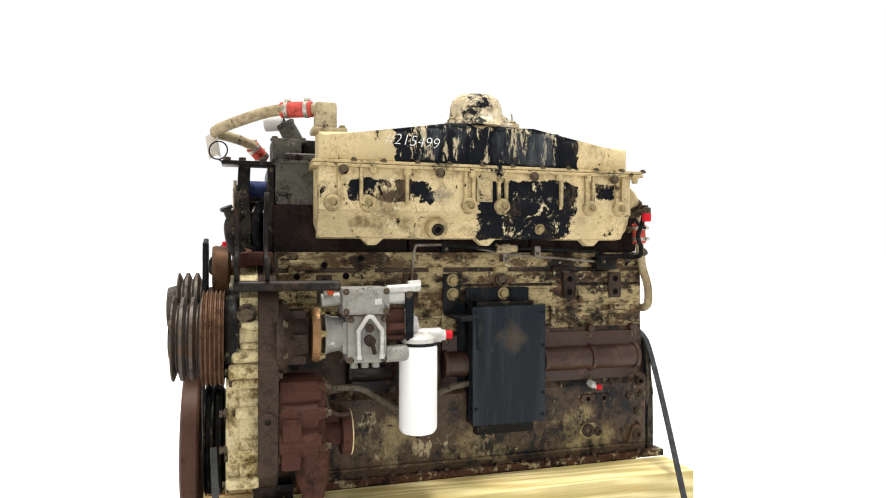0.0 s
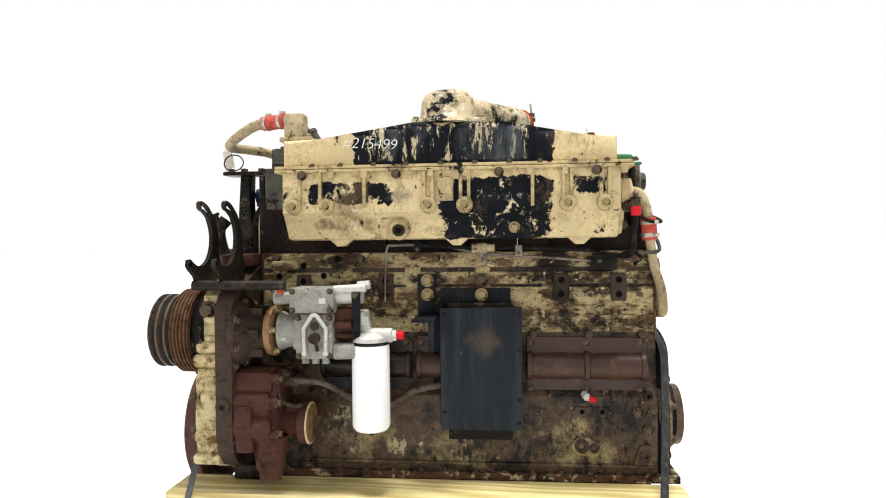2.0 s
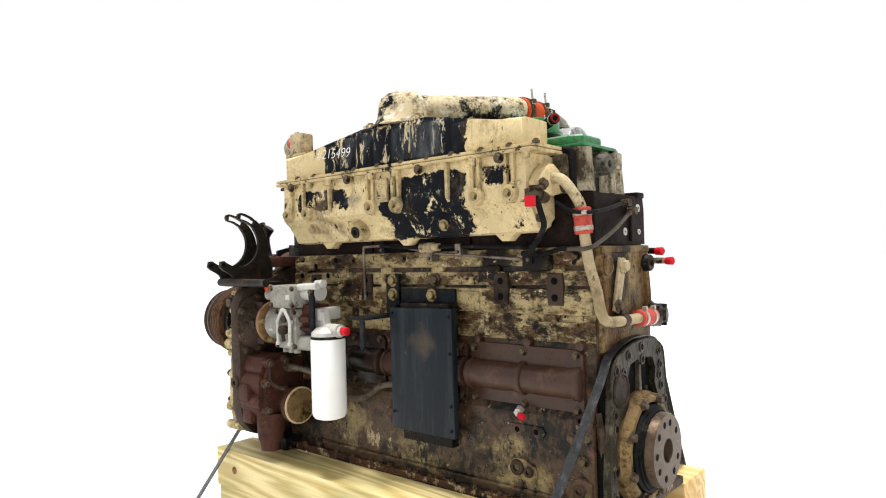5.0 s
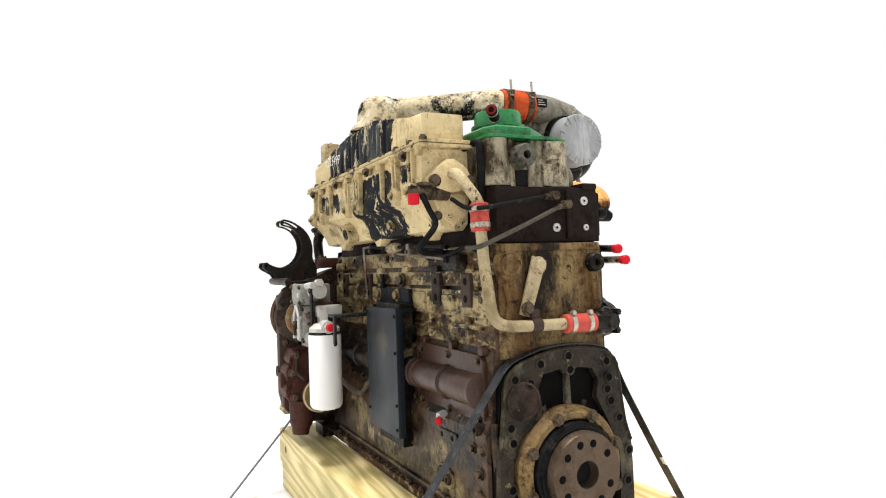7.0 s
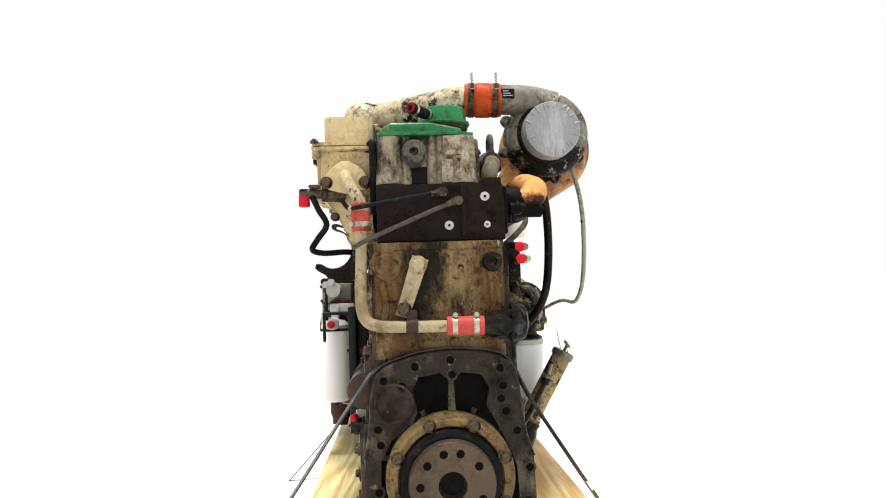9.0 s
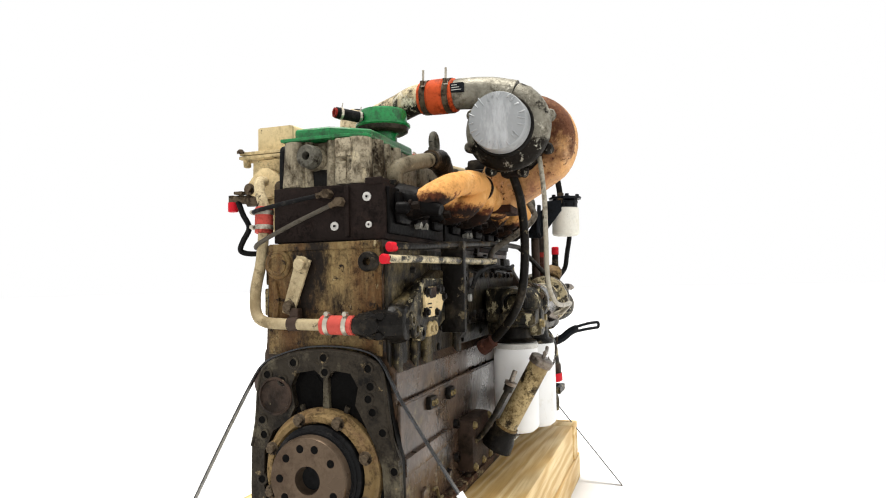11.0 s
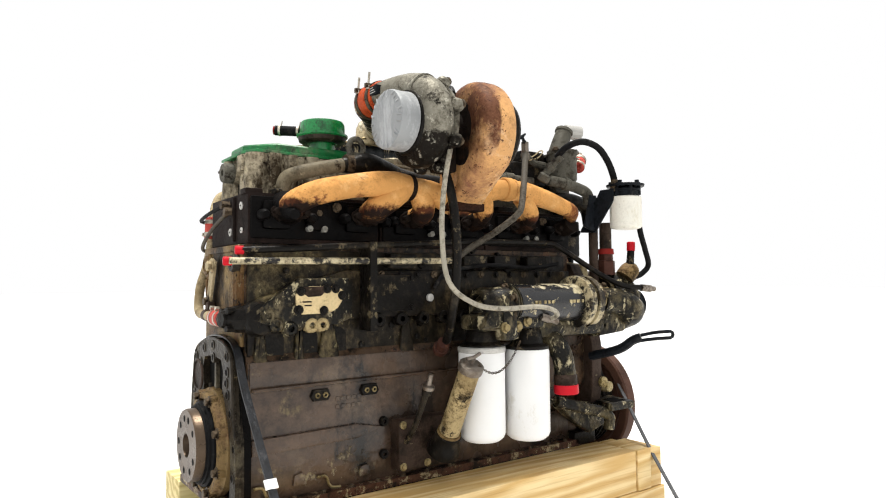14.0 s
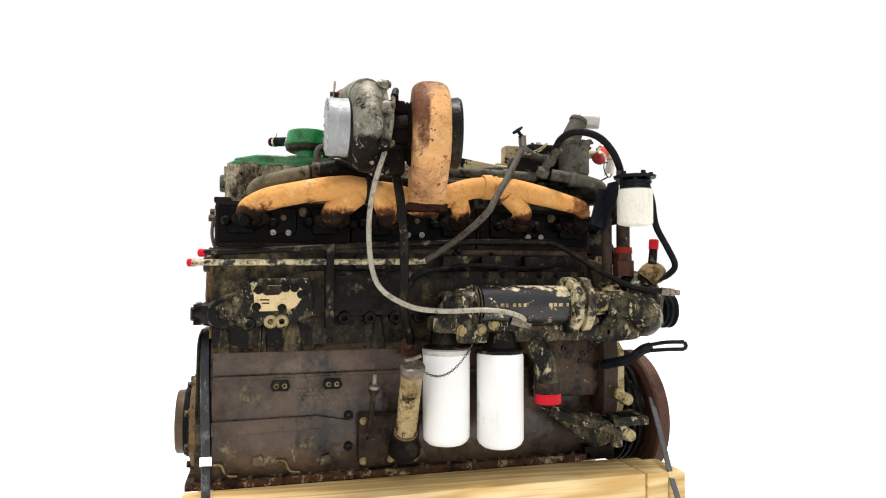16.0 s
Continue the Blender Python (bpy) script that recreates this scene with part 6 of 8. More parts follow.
def gear_case():
    out = [(1.752, 0.42), (1.765, 0.365), (1.80, 0.325), (1.86, 0.30), (2.30, 0.28), (2.40, 0.32), (2.43, 0.45), (2.43, 0.60), (2.40, 0.78), (2.33, 0.90), (2.10, 0.93), (1.98, 0.90), (1.90, 0.865), (1.82, 0.850), (1.775, 0.825), (1.752, 0.78)]
    bm = B()
    prism(bm, out, "x", 0.040, 0.092, bevel=0.006)
    gc = part("gear_case", bm, M_BROWN, engine, "dark brown timing gear case plate")
    out2 = [(max(1.785, min(2.34, y)), max(0.30, z)) for y, z in out]
    low = [(1.795, 0.60), (1.785, 0.42), (1.80, 0.345), (1.87, 0.31), (2.30, 0.30), (2.34, 0.42), (2.34, 0.60), (2.20, 0.72), (1.98, 0.72), (1.86, 0.64)]
    bm = B()
    prism(bm, out2, "x", -0.006, 0.041, bevel=0.008)
    prism(bm, low, "x", -0.040, 0.0, bevel=0.014, seg=3)
    cv = part("gear_cover", bm, M_GEARCOVER, gc, "cream cast front gear cover with scalloped edge")
    for z, w, x0 in ((0.755, 0.024, 0.002), (0.700, 0.016, 0.000), (0.674, 0.030, -0.022), (0.634, 0.034, -0.030), (0.602, 0.022, -0.020), (0.527, 0.026, -0.012), (0.412, 0.030, -0.030), (0.345, 0.026, -0.036)):
        bm = B()
        r = w * 0.62
        lathe(bm, (x0 - 0.004, 1.786, z), (1, 0, 0), [(0, r * 0.55), (0.003, r * 0.86), (0.009, r), (0.046 - x0, r)], 16)
        lug = part("bolt_lug", bm, M_GEARCOVER, cv)
        hexbolt(lug, (x0 - 0.004, 1.786, z), (-1, 0, 0), M_BOLTDARK, r * 0.5, 0.007, False)
    hexbolt(cv, (0.012, 1.776, 0.785), (0, -1, 0), M_BOLTDARK, 0.018, 0.014)
    for z in (0.43, 0.525):
        hexbolt(cv, (-0.041, 1.800, z), (-1, 0, 0), M_BOLTDARK, 0.010, 0.014)
    ring(gc, (0.064, 1.752, 0.507), (0, -1, 0), 0.021, 0.008, 0.008, M_BROWN)
    for z in (0.40, 0.62, 0.70):
        hexbolt(gc, (0.093, 1.775, z), (1, 0, 0), M_BOLTDARK, 0.009, 0.008)
    # mounting bar and alternator fork
    bm = B()
    tube(bm, [(-0.022, 1.755, 0.858), (0.10, 1.755, 0.857), (0.250, 1.758, 0.856)], 0.014, 14, 3)
    box(bm, -0.015, 0.19, 1.76, 1.87, 0.842, 0.858, 0.004)
    bar = part("mounting_bar", bm, M_FORK, engine, "dark steel mounting bar with plate")
    for x0 in (-0.014, 0.062):
        bm = B()
        c = V(0, 1.775, 0.993)

        def at(deg, rad):
            return (c.y + rad * math.cos(radians(deg)), c.z + rad * math.sin(radians(deg)))
        inner = [at(-118 + 10.5 * i, 0.083) for i in range(17)]
        outer = [at(50 - 10 * i, 0.083 + 0.029 + 0.0026 * i) for i in range(8)]
        pts = [(1.712, 0.902), (1.700, 0.914), (1.704, 0.932), (1.718, 0.934)] + inner + outer + [(1.916, 0.905), (1.914, 0.858), (1.760, 0.858), (1.745, 0.885)]
        prism(bm, pts, "x", x0 - 0.006, x0 + 0.006, bevel=0.0015, seg=1)
        for r0, r1 in ((0.083, 0.0885), (0.104, 0.1105)):
            strip = [at(48 + 6 * i, r0) for i in range(7)] + [at(84 - 6 * i, r1) for i in range(7)]
            prism(bm, strip, "x", x0 - 0.006, x0 + 0.006, bevel=0.001, seg=1)
        prism(bm, [at(83, 0.083), at(89, 0.087), at(91, 0.096), at(89, 0.106), at(83, 0.1105)], "x", x0 - 0.006, x0 + 0.006, bevel=0.001, seg=1)
        fk = part("alternator_fork", bm, M_FORK, bar, "black C-shaped slotted bracket arm")
        for side in (-1, 1):
            hole(fk, (x0 + side * 0.0062, 1.713, 0.920), (side, 0, 0), 0.006)


def oil_pump():
    bm = B()
    prism(bm, [(1.778, 0.600), (1.766, 0.575), (1.772, 0.548), (1.754, 0.530), (1.752, 0.500), (1.764, 0.478), (1.750, 0.462), (1.750, 0.425), (1.772, 0.398), (1.80, 0.372), (1.93, 0.360), (1.93, 0.60), (1.81, 0.612)], "x", 0.092, 0.196, bevel=0.009, seg=3)
    prism(bm, [(1.785, 0.592), (1.776, 0.545), (1.766, 0.515), (1.776, 0.478), (1.764, 0.445), (1.790, 0.402), (1.93, 0.39), (1.93, 0.59)], "x", 0.19, 0.214, bevel=0.007)
    box(bm, 0.10, 0.150, 1.740, 1.80, 0.452, 0.508, 0.007)
    box(bm, 0.098, 0.150, 1.752, 1.80, 0.372, 0.430, 0.010)
    lathe(bm, (0.180, 1.815, 0.405), (0.05, -0.1, -1), [(0, 0.052), (0.05, 0.046), (0.085, 0.042), (0.10, 0.034), (0.125, 0.030)], 18)
    op = part("oil_pump", bm, M_RUSTB, engine, "red-brown cast oil pump")
    for z, y in ((0.562, 1.770), (0.515, 1.757), (0.447, 1.754)):
        bm = B()
        tube(bm, [(0.095, y + 0.014, z), (0.15, y + 0.010, z), (0.200, y + 0.014, z)], 0.020, 12, 3)
        part("cast_rib", bm, M_RUSTB, op)
    for y, z in ((1.788, 0.582), (1.772, 0.515), (1.778, 0.425), (1.85, 0.585), (1.86, 0.40)):
        bm = B()
        lathe(bm, (0.19, y, z), (1, 0, 0), [(0, 0.017), (0.024, 0.016), (0.027, 0.012)], 14)
        lug = part("bolt_boss", bm, M_RUSTB, op)
        hexbolt(lug, (0.217, y, z), (1, 0, 0), M_BOLTDARK, 0.010, 0.012)
    bm = B()
    cyl(bm, (0.205, 1.852, 0.440), (0.275, 1.852, 0.438), 0.036, seg=20)
    box(bm, 0.215, 0.272, 1.838, 1.866, 0.465, 0.49, 0.005)
    lathe(bm, (0.262, 1.852, 0.438), (1, 0.0, 0), [(0, 0.050), (0.004, 0.060), (0.026, 0.062), (0.029, 0.061)], 32)
    ot = part("outlet_flange", bm, M_RUSTB, op, "red-brown outlet pipe flange")
    bm = B()
    lathe(bm, (0.291, 1.852, 0.438), (1, 0, 0), [(0, 0.0625), (0.003, 0.0625), (0.004, 0.058)], 32)
    part("gasket_edge", bm, M_PLATE, ot, "pale gasket edge")
    bm = B()
    lathe(bm, (0.2935, 1.852, 0.438), (1, 0, 0), [(0, 0.057), (0.003, 0.057), (0.0035, 0.054)], 32)
    part("flange_face", bm, M_SEAL, ot)
    bm = B()
    tube(bm, [(0.212, 1.79, 0.565), (0.225, 1.785, 0.52), (0.26, 1.80, 0.500), (0.285, 1.80, 0.505)], 0.006, 8)
    part("small_pipe", bm, M_BROWN, op)
    bm = B()
    tube(bm, [(0.215, 1.86, 0.560), (0.27, 1.855, 0.562), (0.33, 1.87, 0.552), (0.39, 1.90, 0.51), (0.46, 1.93, 0.468), (0.53, 1.935, 0.478), (0.60, 1.935, 0.520), (0.68, 1.94, 0.535)], 0.0095, 12, 6)
    hs = part("oil_hose", bm, M_TURNHOSE, engine, "grimy braided hose behind the filter")
    bm = B()
    lathe(bm, (0.212, 1.86, 0.560), (1, 0, 0), [(0, 0.016), (0.03, 0.016), (0.031, 0.014), (0.06, 0.014)], 6)
    part("hose_fitting", bm, M_BOLTDARK, hs)


# ---- front end ----
def groove_profile(w, r, n, deep):
    prof = [(0, r * 0.3), (0, r)]
    step = w / n
    for i in range(n):
        a = i * step
        prof += [(a + 0.15 * step, r), (a + 0.45 * step, r - deep), (a + 0.55 * step, r - deep), (a + 0.85 * step, r)]
    return prof + [(w, r), (w, r * 0.3)]


def pulleys():
    y, z = 1.885, 0.712
    bm = B()
    lathe(bm, (-0.175, y, z), (1, 0, 0), groove_profile(0.075, 0.112, 3, 0.022), 48)
    lathe(bm, (-0.185, y, z), (1, 0, 0), [(0, 0.05), (0.02, 0.06), (0.03, 0.06)], 24)
    pl = part("drive_pulley", bm, M_PULLEY, engine, "worn multi-groove steel drive pulley")
    bm = B()
    lathe(bm, (-0.100, y, z), (1, 0, 0), groove_profile(0.055, 0.128, 5, 0.007), 48)
    part("ribbed_pulley", bm, M_PULLEYRUST, pl, "orange-rusted ribbed belt pulley")
    bm = B()
    cyl(bm, (-0.05, y, z), (0.05, y, z), 0.05, seg=24)
    lathe(bm, (-0.045, y, z), (1, 0, 0), [(0, 0.108), (0.012, 0.116), (0.036, 0.116), (0.040, 0.09)], 36)
    part("pulley_hub", bm, M_GREASESHADE, pl)
    # crank damper
    cy, cz = 2.192, 0.356
    bm = B()
    lathe(bm, (-0.170, cy, cz), (1, 0, 0), [(0, 0.05), (0.002, 0.219), (0.008, 0.227), (0.046, 0.227), (0.052, 0.220), (0.054, 0.190), (0.044, 0.178), (0.044, 0.06)], 72)
    dm = part("vibration_damper", bm, M_DAMPER, engine, "large red-brown crankshaft damper wheel")
    bm = B()
    lathe(bm, (-0.107, cy, cz), (1, 0, 0), groove_profile(0.068, 0.168, 3, 0.016), 56)
    part("crank_pulley", bm, M_GREASESHADE, dm, "black grooved crank pulley")
    bm = B()
    cyl(bm, (-0.10, cy, cz), (0.04, cy, cz), 0.07, seg=24)
    part("crank_hub", bm, M_BROWN, dm)
    # fan hub and idler above
    bm = B()
    lathe(bm, (-0.185, 2.16, 0.775), (1, 0, 0), groove_profile(0.08, 0.105, 3, 0.02), 40)
    lathe(bm, (-0.215, 2.16, 0.775), (1, 0, 0), [(0, 0.06), (0.036, 0.07)], 24)
    cyl(bm, (-0.13, 2.16, 0.775), (0.04, 2.16, 0.775), 0.06, seg=20)
    part("fan_hub", bm, M_PULLEY, engine, "dirty grooved fan hub pulley")
    bm = B()
    lathe(bm, (-0.085, 2.10, 0.895), (1, 0, 0), [(0, 0.03), (0, 0.064), (0.008, 0.068), (0.045, 0.064), (0.052, 0.03)], 36)
    cyl(bm, (-0.04, 2.10, 0.895), (0.04, 2.10, 0.895), 0.022, seg=14)
    idl = part("idler_pulley", bm, M_PULLEYRUST, engine, "rusty smooth belt idler pulley")
    bm = B()
    prism(bm, [(2.04, 0.83), (2.16, 0.83), (2.165, 0.95), (2.13, 0.985), (2.06, 0.97)], "x", -0.112, -0.098, bevel=0.003)
    part("idler_arm", bm, M_BLACKSTEEL, idl, "black steel idler plate")
    # belts hang slack
    for dx in (0.0, 0.026):
        bm = B()
        x = -0.094 + dx
        loop = []
        for i in range(40):
            a = 2 * math.pi * i / 40
            loop.append((x, cy + 0.158 * math.cos(a) - (0.06 if math.sin(a) > 0.9 else 0), cz + 0.158 * math.sin(a) + (0.03 if math.sin(a) > 0.6 else 0)))
        tube(bm, loop + loop[:1], 0.008, 8, 2)
        part("drive_belt", bm, M_RUBBER, dm, "black rubber belt on the crank pulley")


def thermostat():
    bm = B()
    prism(bm, [(0.085, 1.205), (0.19, 1.205), (0.19, 1.222), (0.085, 1.222)], "y", 2.02, 2.26, bevel=0.004)
    box(bm, 0.088, 0.178, 2.10, 2.30, 1.215, 1.30, 0.012)
    box(bm, 0.095, 0.172, 2.20, 2.34, 1.12, 1.245, 0.010)
    box(bm, 0.09, 0.20, 2.18, 2.35, 1.298, 1.308, 0.003)
    th = part("thermostat_housing", bm, M_GREYCAST, engine, "grey dirty thermostat housing")
    bm = B()
    lathe(bm, (0.172, 2.376, 1.196), (0, 0, 1), [(0, 0.040), (0.006, 0.049), (0.012, 0.052), (0.100, 0.051), (0.104, 0.056), (0.116, 0.056), (0.118, 0.050)], 32)
    part("thermostat_body", bm, M_GREYCAST, th, "round grey thermostat body")
    bm = B()
    tube(bm, [(0.182, 2.366, 1.305), (0.172, 2.364, 1.335), (0.155, 2.361, 1.368), (0.139, 2.358, 1.396)], 0.03, 20, 5, [0.038, 0.033, 0.031, 0.030])
    lathe(bm, (0.146, 2.359, 1.384), (-0.5, -0.05, 0.86), [(0, 0.031), (0.002, 0.034), (0.012, 0.034), (0.014, 0.031)], 24)
    wo = part("water_outlet", bm, M_GREYCAST, th, "grey cast water outlet elbow")
    bm = B()
    lathe(bm, (0.140, 2.356, 1.394), (-0.93, 0.36, -0.06), [(0, 0.018), (0.004, 0.026), (0.066, 0.026), (0.067, 0.022), (0.045, 0.021), (0.045, 0.001)], 28, caps=False)
    part("outlet_spigot", bm, M_ALULIGHT, wo, "pale machined outlet spigot")
    for x, y in ((0.10, 2.19), (0.19, 2.20), (0.122, 2.392), (0.222, 2.390)):
        hexbolt(th, (x, y, 1.308 if y < 2.3 else 1.312), (0, 0, 1), M_BOLTDARK, 0.010, 0.009)
    bm = B()
    box(bm, -0.03, 0.17, 2.26, 2.32, 1.11, 1.165, 0.012)
    tube(bm, [(0.17, 2.33, 1.145), (0.08, 2.345, 1.14), (0.02, 2.35, 1.11), (0.0, 2.35, 1.04)], 0.024, 14, 5)
    part("bypass_pipe", bm, M_GREASESHADE, th, "greasy black bypass pipe")
    # front lifting bracket
    bm = B()
    prism(bm, [(-0.022, 0.93), (0.026, 0.93), (0.026, 1.03), (0.020, 1.10), (0.024, 1.205), (-0.012, 1.205), (-0.018, 1.08)], "y", 2.080, 2.130, bevel=0.006)
    prism(bm, [(-0.030, 0.99), (0.040, 0.96), (0.040, 0.93), (-0.030, 0.93)], "y", 2.060, 2.135, bevel=0.005)
    box(bm, -0.06, 0.09, 2.05, 2.125, 1.205, 1.218, 0.004)
    box(bm, 0.072, 0.091, 2.03, 2.30, 0.94, 1.20, 0.004)
    box(bm, 0.0, 0.075, 2.16, 2.30, 0.93, 1.07, 0.010)
    lb = part("front_bracket", bm, M_GREASESHADE, engine, "black greasy steel front bracket")
    for x in (-0.045, 0.0, 0.06):
        hexbolt(lb, (x, 2.088, 1.218), (0, 0, 1), M_BOLTDARK, 0.012, 0.012)
    bm = B()
    tube(bm, [(0.080, 2.10, 1.105), (0.055, 2.09, 1.088), (0.040, 2.085, 1.04), (0.042, 2.085, 0.97), (0.05, 2.085, 0.92)], 0.0135, 12, 5)
    part("black_hose", bm, M_RUBBER, lb)
    for x in (-0.022, 0.070):
        bm = B()
        d = 0.0 if x > 0 else 0.13
        tube(bm, [(x, 2.05 + d, 1.075 if x > 0 else 1.17), (x - 0.002, 2.045 + d, 1.02), (x + 0.001, 2.04 + d, 0.88)], 0.005, 8, 4)
        part("thin_pipe", bm, M_PIPE, lb, "thin cream pipe")
    bm = B()
    cyl(bm, (0.018, 2.16, 1.142), (0.074, 2.16, 1.142), 0.026, seg=20)
    part("blue_hose", bm, M_BLUE, lb, "short blue rubber hose")
    bm = B()
    tube(bm, [(-0.01, 1.96, 1.055), (-0.03, 1.95, 1.02), (-0.02, 1.95, 0.96), (0.0, 1.95, 0.93)], 0.02, 12, 5)
    lathe(bm, (-0.03, 1.95, 1.035), (-0.4, -0.2, 1), [(0, 0.012), (0.03, 0.012), (0.03, 0.018), (0.04, 0.018)], 8)
    part("front_fitting", bm, M_GREASESHADE, lb)
    bm = B()
    box(bm, 0.0, 0.085, 1.93, 2.02, 0.905, 0.945, 0.008)
    lathe(bm, (0.0, 1.96, 0.91), (0, -0.3, 1), [(0, 0.03), (0.04, 0.026)], 14)
    part("rust_flange", bm, M_RUSTB, lb, "red-brown flange piece")
    # coolant pipe: from the manifold elbow round to the thermostat
    bm = B()
    tube(bm, [(0.12, 1.97, 1.362), (0.06, 2.005, 1.354), (-0.02, 2.08, 1.336), (-0.072, 2.14, 1.322), (-0.078, 2.175, 1.316), (-0.045, 2.22, 1.315), (0.0, 2.29, 1.313), (0.04, 2.335, 1.300), (0.06, 2.352, 1.28)], 0.0165, 16, 6)
    cp = part("front_water_pipe", bm, M_PIPE, engine, "cream hairpin water pipe with red hose ends")
    for p0, p1 in (((0.196, 1.946, 1.362), (0.108, 1.985, 1.361)), ((0.030, 2.335, 1.305), (0.072, 2.360, 1.262))):
        bm = B()
        d = V(*p1) - V(*p0)
        lathe(bm, p0, d, [(0, 0.020), (0.002, 0.023), (d.length - 0.002, 0.023), (d.length, 0.020)], 24)
        rh = part("red_hose", bm, M_RED, cp, "red silicone hose joint")
        for f in (0.18, 0.8):
            bm = B()
            q = V(*p0) + d * f
            lathe(bm, q, d, [(-0.006, 0.0235), (-0.006, 0.0248), (0.006, 0.0248), (0.006, 0.0235)], 24)
            cyl(bm, q + V(-0.008, 0, 0.027), q + V(0.010, 0, 0.027), 0.006, seg=8)
            part("hose_clamp", bm, M_CLAMP, rh)


# ---- turbo side ----
def oil_tubes():
    for pts, m, lab in (([(1.385, 2.352, 0.897), (1.25, 2.385, 0.898), (1.0, 2.40, 0.900), (0.76, 2.410, 0.903), (0.70, 2.425, 0.906)], M_TUBEFLAKE, "cream-flecked steel oil tube"),
                        ([(1.355, 2.352, 0.926), (1.25, 2.38, 0.930), (1.0, 2.395, 0.945), (0.6, 2.40, 0.965), (0.30, 2.405, 0.970), (0.24, 2.42, 0.955), (0.12, 2.48, 0.870), (0.03, 2.52, 0.822), (-0.06, 2.545, 0.812)], M_GREASESHADE, "black steel oil tube")):
        bm = B()
        tube(bm, pts, 0.0095, 12, 6)
        t = part("oil_tube", bm, m, engine, lab)
    bm = B()
    lathe(bm, (-0.05, 2.543, 0.812), (-1, 0.25, -0.1), [(0, 0.014), (0.04, 0.014), (0.042, 0.011), (0.06, 0.010)], 6)
    part("tube_nut", bm, M_STEEL, t)
    for x in (0.985, 0.99):
        bm = B()
        box(bm, x - 0.012, x + 0.012, 2.345, 2.414, 0.70, 0.955, 0.004)
    part("tube_bracket", bm, M_GREASESHADE, engine, "upright black bracket holding the tubes")
    for x, z, y in ((1.400, 0.8965, 2.343), (1.370, 0.9255, 2.346)):
        bm = B()
        lathe(bm, (x - 0.03, y + 0.008, z), (1, -0.25, 0), [(0.006, 0.0112), (0.026, 0.012), (0.029, 0.009)], 16)
        tagged(part("plastic_cap", bm, M_REDCAP), "red plastic cap on an oil tube end", "plastic cap", "red plastic caps")


def side_covers():
    bm = B()
    prism(bm, [(0.12, 0.735), (1.315, 0.735), (1.325, 0.78), (1.30, 0.80), (1.05, 0.875), (0.12, 0.875)], "y", 2.325, 2.352, bevel=0.008)
    wm = part("water_header", bm, M_BLOCK_B, engine, "oil-black cast water header along the block")
    for x in (0.78, 0.70, 0.62, 0.86, 0.94, 1.245, 1.195, 1.12):
        ring(wm, (x, 2.350, 0.728), (0, 1, 0), 0.020, 0.012, 0.009, M_BLOCK_B if x > 1.0 else M_GREASESHADE)
    bm = B()
    prism(bm, [(1.318, 0.738), (1.318, 0.768), (1.26, 0.806), (1.20, 0.852), (1.045, 0.852), (1.035, 0.80), (1.035, 0.738), (1.08, 0.722), (1.25, 0.716)], "y", 2.345, 2.368, bevel=0.006)
    ho = part("cover_housing", bm, M_FLAKE, wm, "greasy cast housing under the cover plate")
    for x, z in ((1.262, 0.728), (1.222, 0.716), (1.160, 0.722), (1.128, 0.722), (1.285, 0.752)):
        bm = B()
        lathe(bm, (x, 2.35, z), (0, 1, 0), [(0, 0.022), (0.020, 0.020), (0.024, 0.016), (0.024, 0.009), (0.012, 0.008), (0.012, 0.0004)], 18, caps=False)
        part("scallop", bm, M_FLAKE if x > 1.2 else M_FILLER, ho)
    bm = B()
    prism(bm, [(1.208, 0.768), (1.210, 0.806), (1.198, 0.826), (1.185, 0.820), (1.168, 0.830), (1.085, 0.828), (1.070, 0.818), (1.062, 0.802), (1.085, 0.768), (1.105, 0.757), (1.118, 0.762), (1.135, 0.754), (1.192, 0.753)], "y", 2.368, 2.376, bevel=0.002)
    cp = part("cover_plate", bm, M_PLATE, wm, "cream shaped cover plate with bolts")
    bm = B()
    prism(bm, [(1.188, 0.8275), (1.130, 0.829), (1.124, 0.814), (1.138, 0.802), (1.175, 0.800), (1.186, 0.808)], "y", 2.3755, 2.3775)
    part("bare_patch", bm, M_BROWN, cp)
    for x, z in ((1.202, 0.766), (1.196, 0.816), (1.072, 0.803), (1.092, 0.822), (1.128, 0.762), (1.118, 0.822)):
        hexbolt(cp, (x, 2.376, z), (0, 1, 0), M_GREASESHADE, 0.009, 0.008)
    bm = B()
    box(bm, 0.82, 1.00, 2.350, 2.366, 0.752, 0.862, 0.006)
    sp = part("blank_panel", bm, M_GREASESHADE, wm, "smooth oil-black blanking panel")
    for x in (0.832, 0.988):
        for z in (0.764, 0.850):
            hexbolt(sp, (x, 2.366, z), (0, 1, 0), M_GREASESHADE, 0.007, 0.006)
    bm = B()
    for k in range(2):
        box(bm, 1.165, 1.192 - 0.006 * k, 2.3755, 2.3767, 0.785 - 0.010 * k, 0.789 - 0.010 * k, 0)
    part("cast_marking", bm, M_BROWN, cp)
    bm = B()
    lathe(bm, (0.755, 2.352, 0.79), (0, 1, 0), [(0, 0.012), (0.008, 0.012), (0.009, 0.006)], 14)
    part("core_plug", bm, M_ALULIGHT, wm, "bright steel plug")
    for k in range(18):
        x = 0.16 + 0.064 * k
        hexbolt(wm, (x, 2.352 if x < 1.03 else 2.350, 0.862 if x < 1.03 else 0.77), (0, 1, 0), M_GREASESHADE if k % 3 else M_BOLTDARK, 0.008, 0.008)
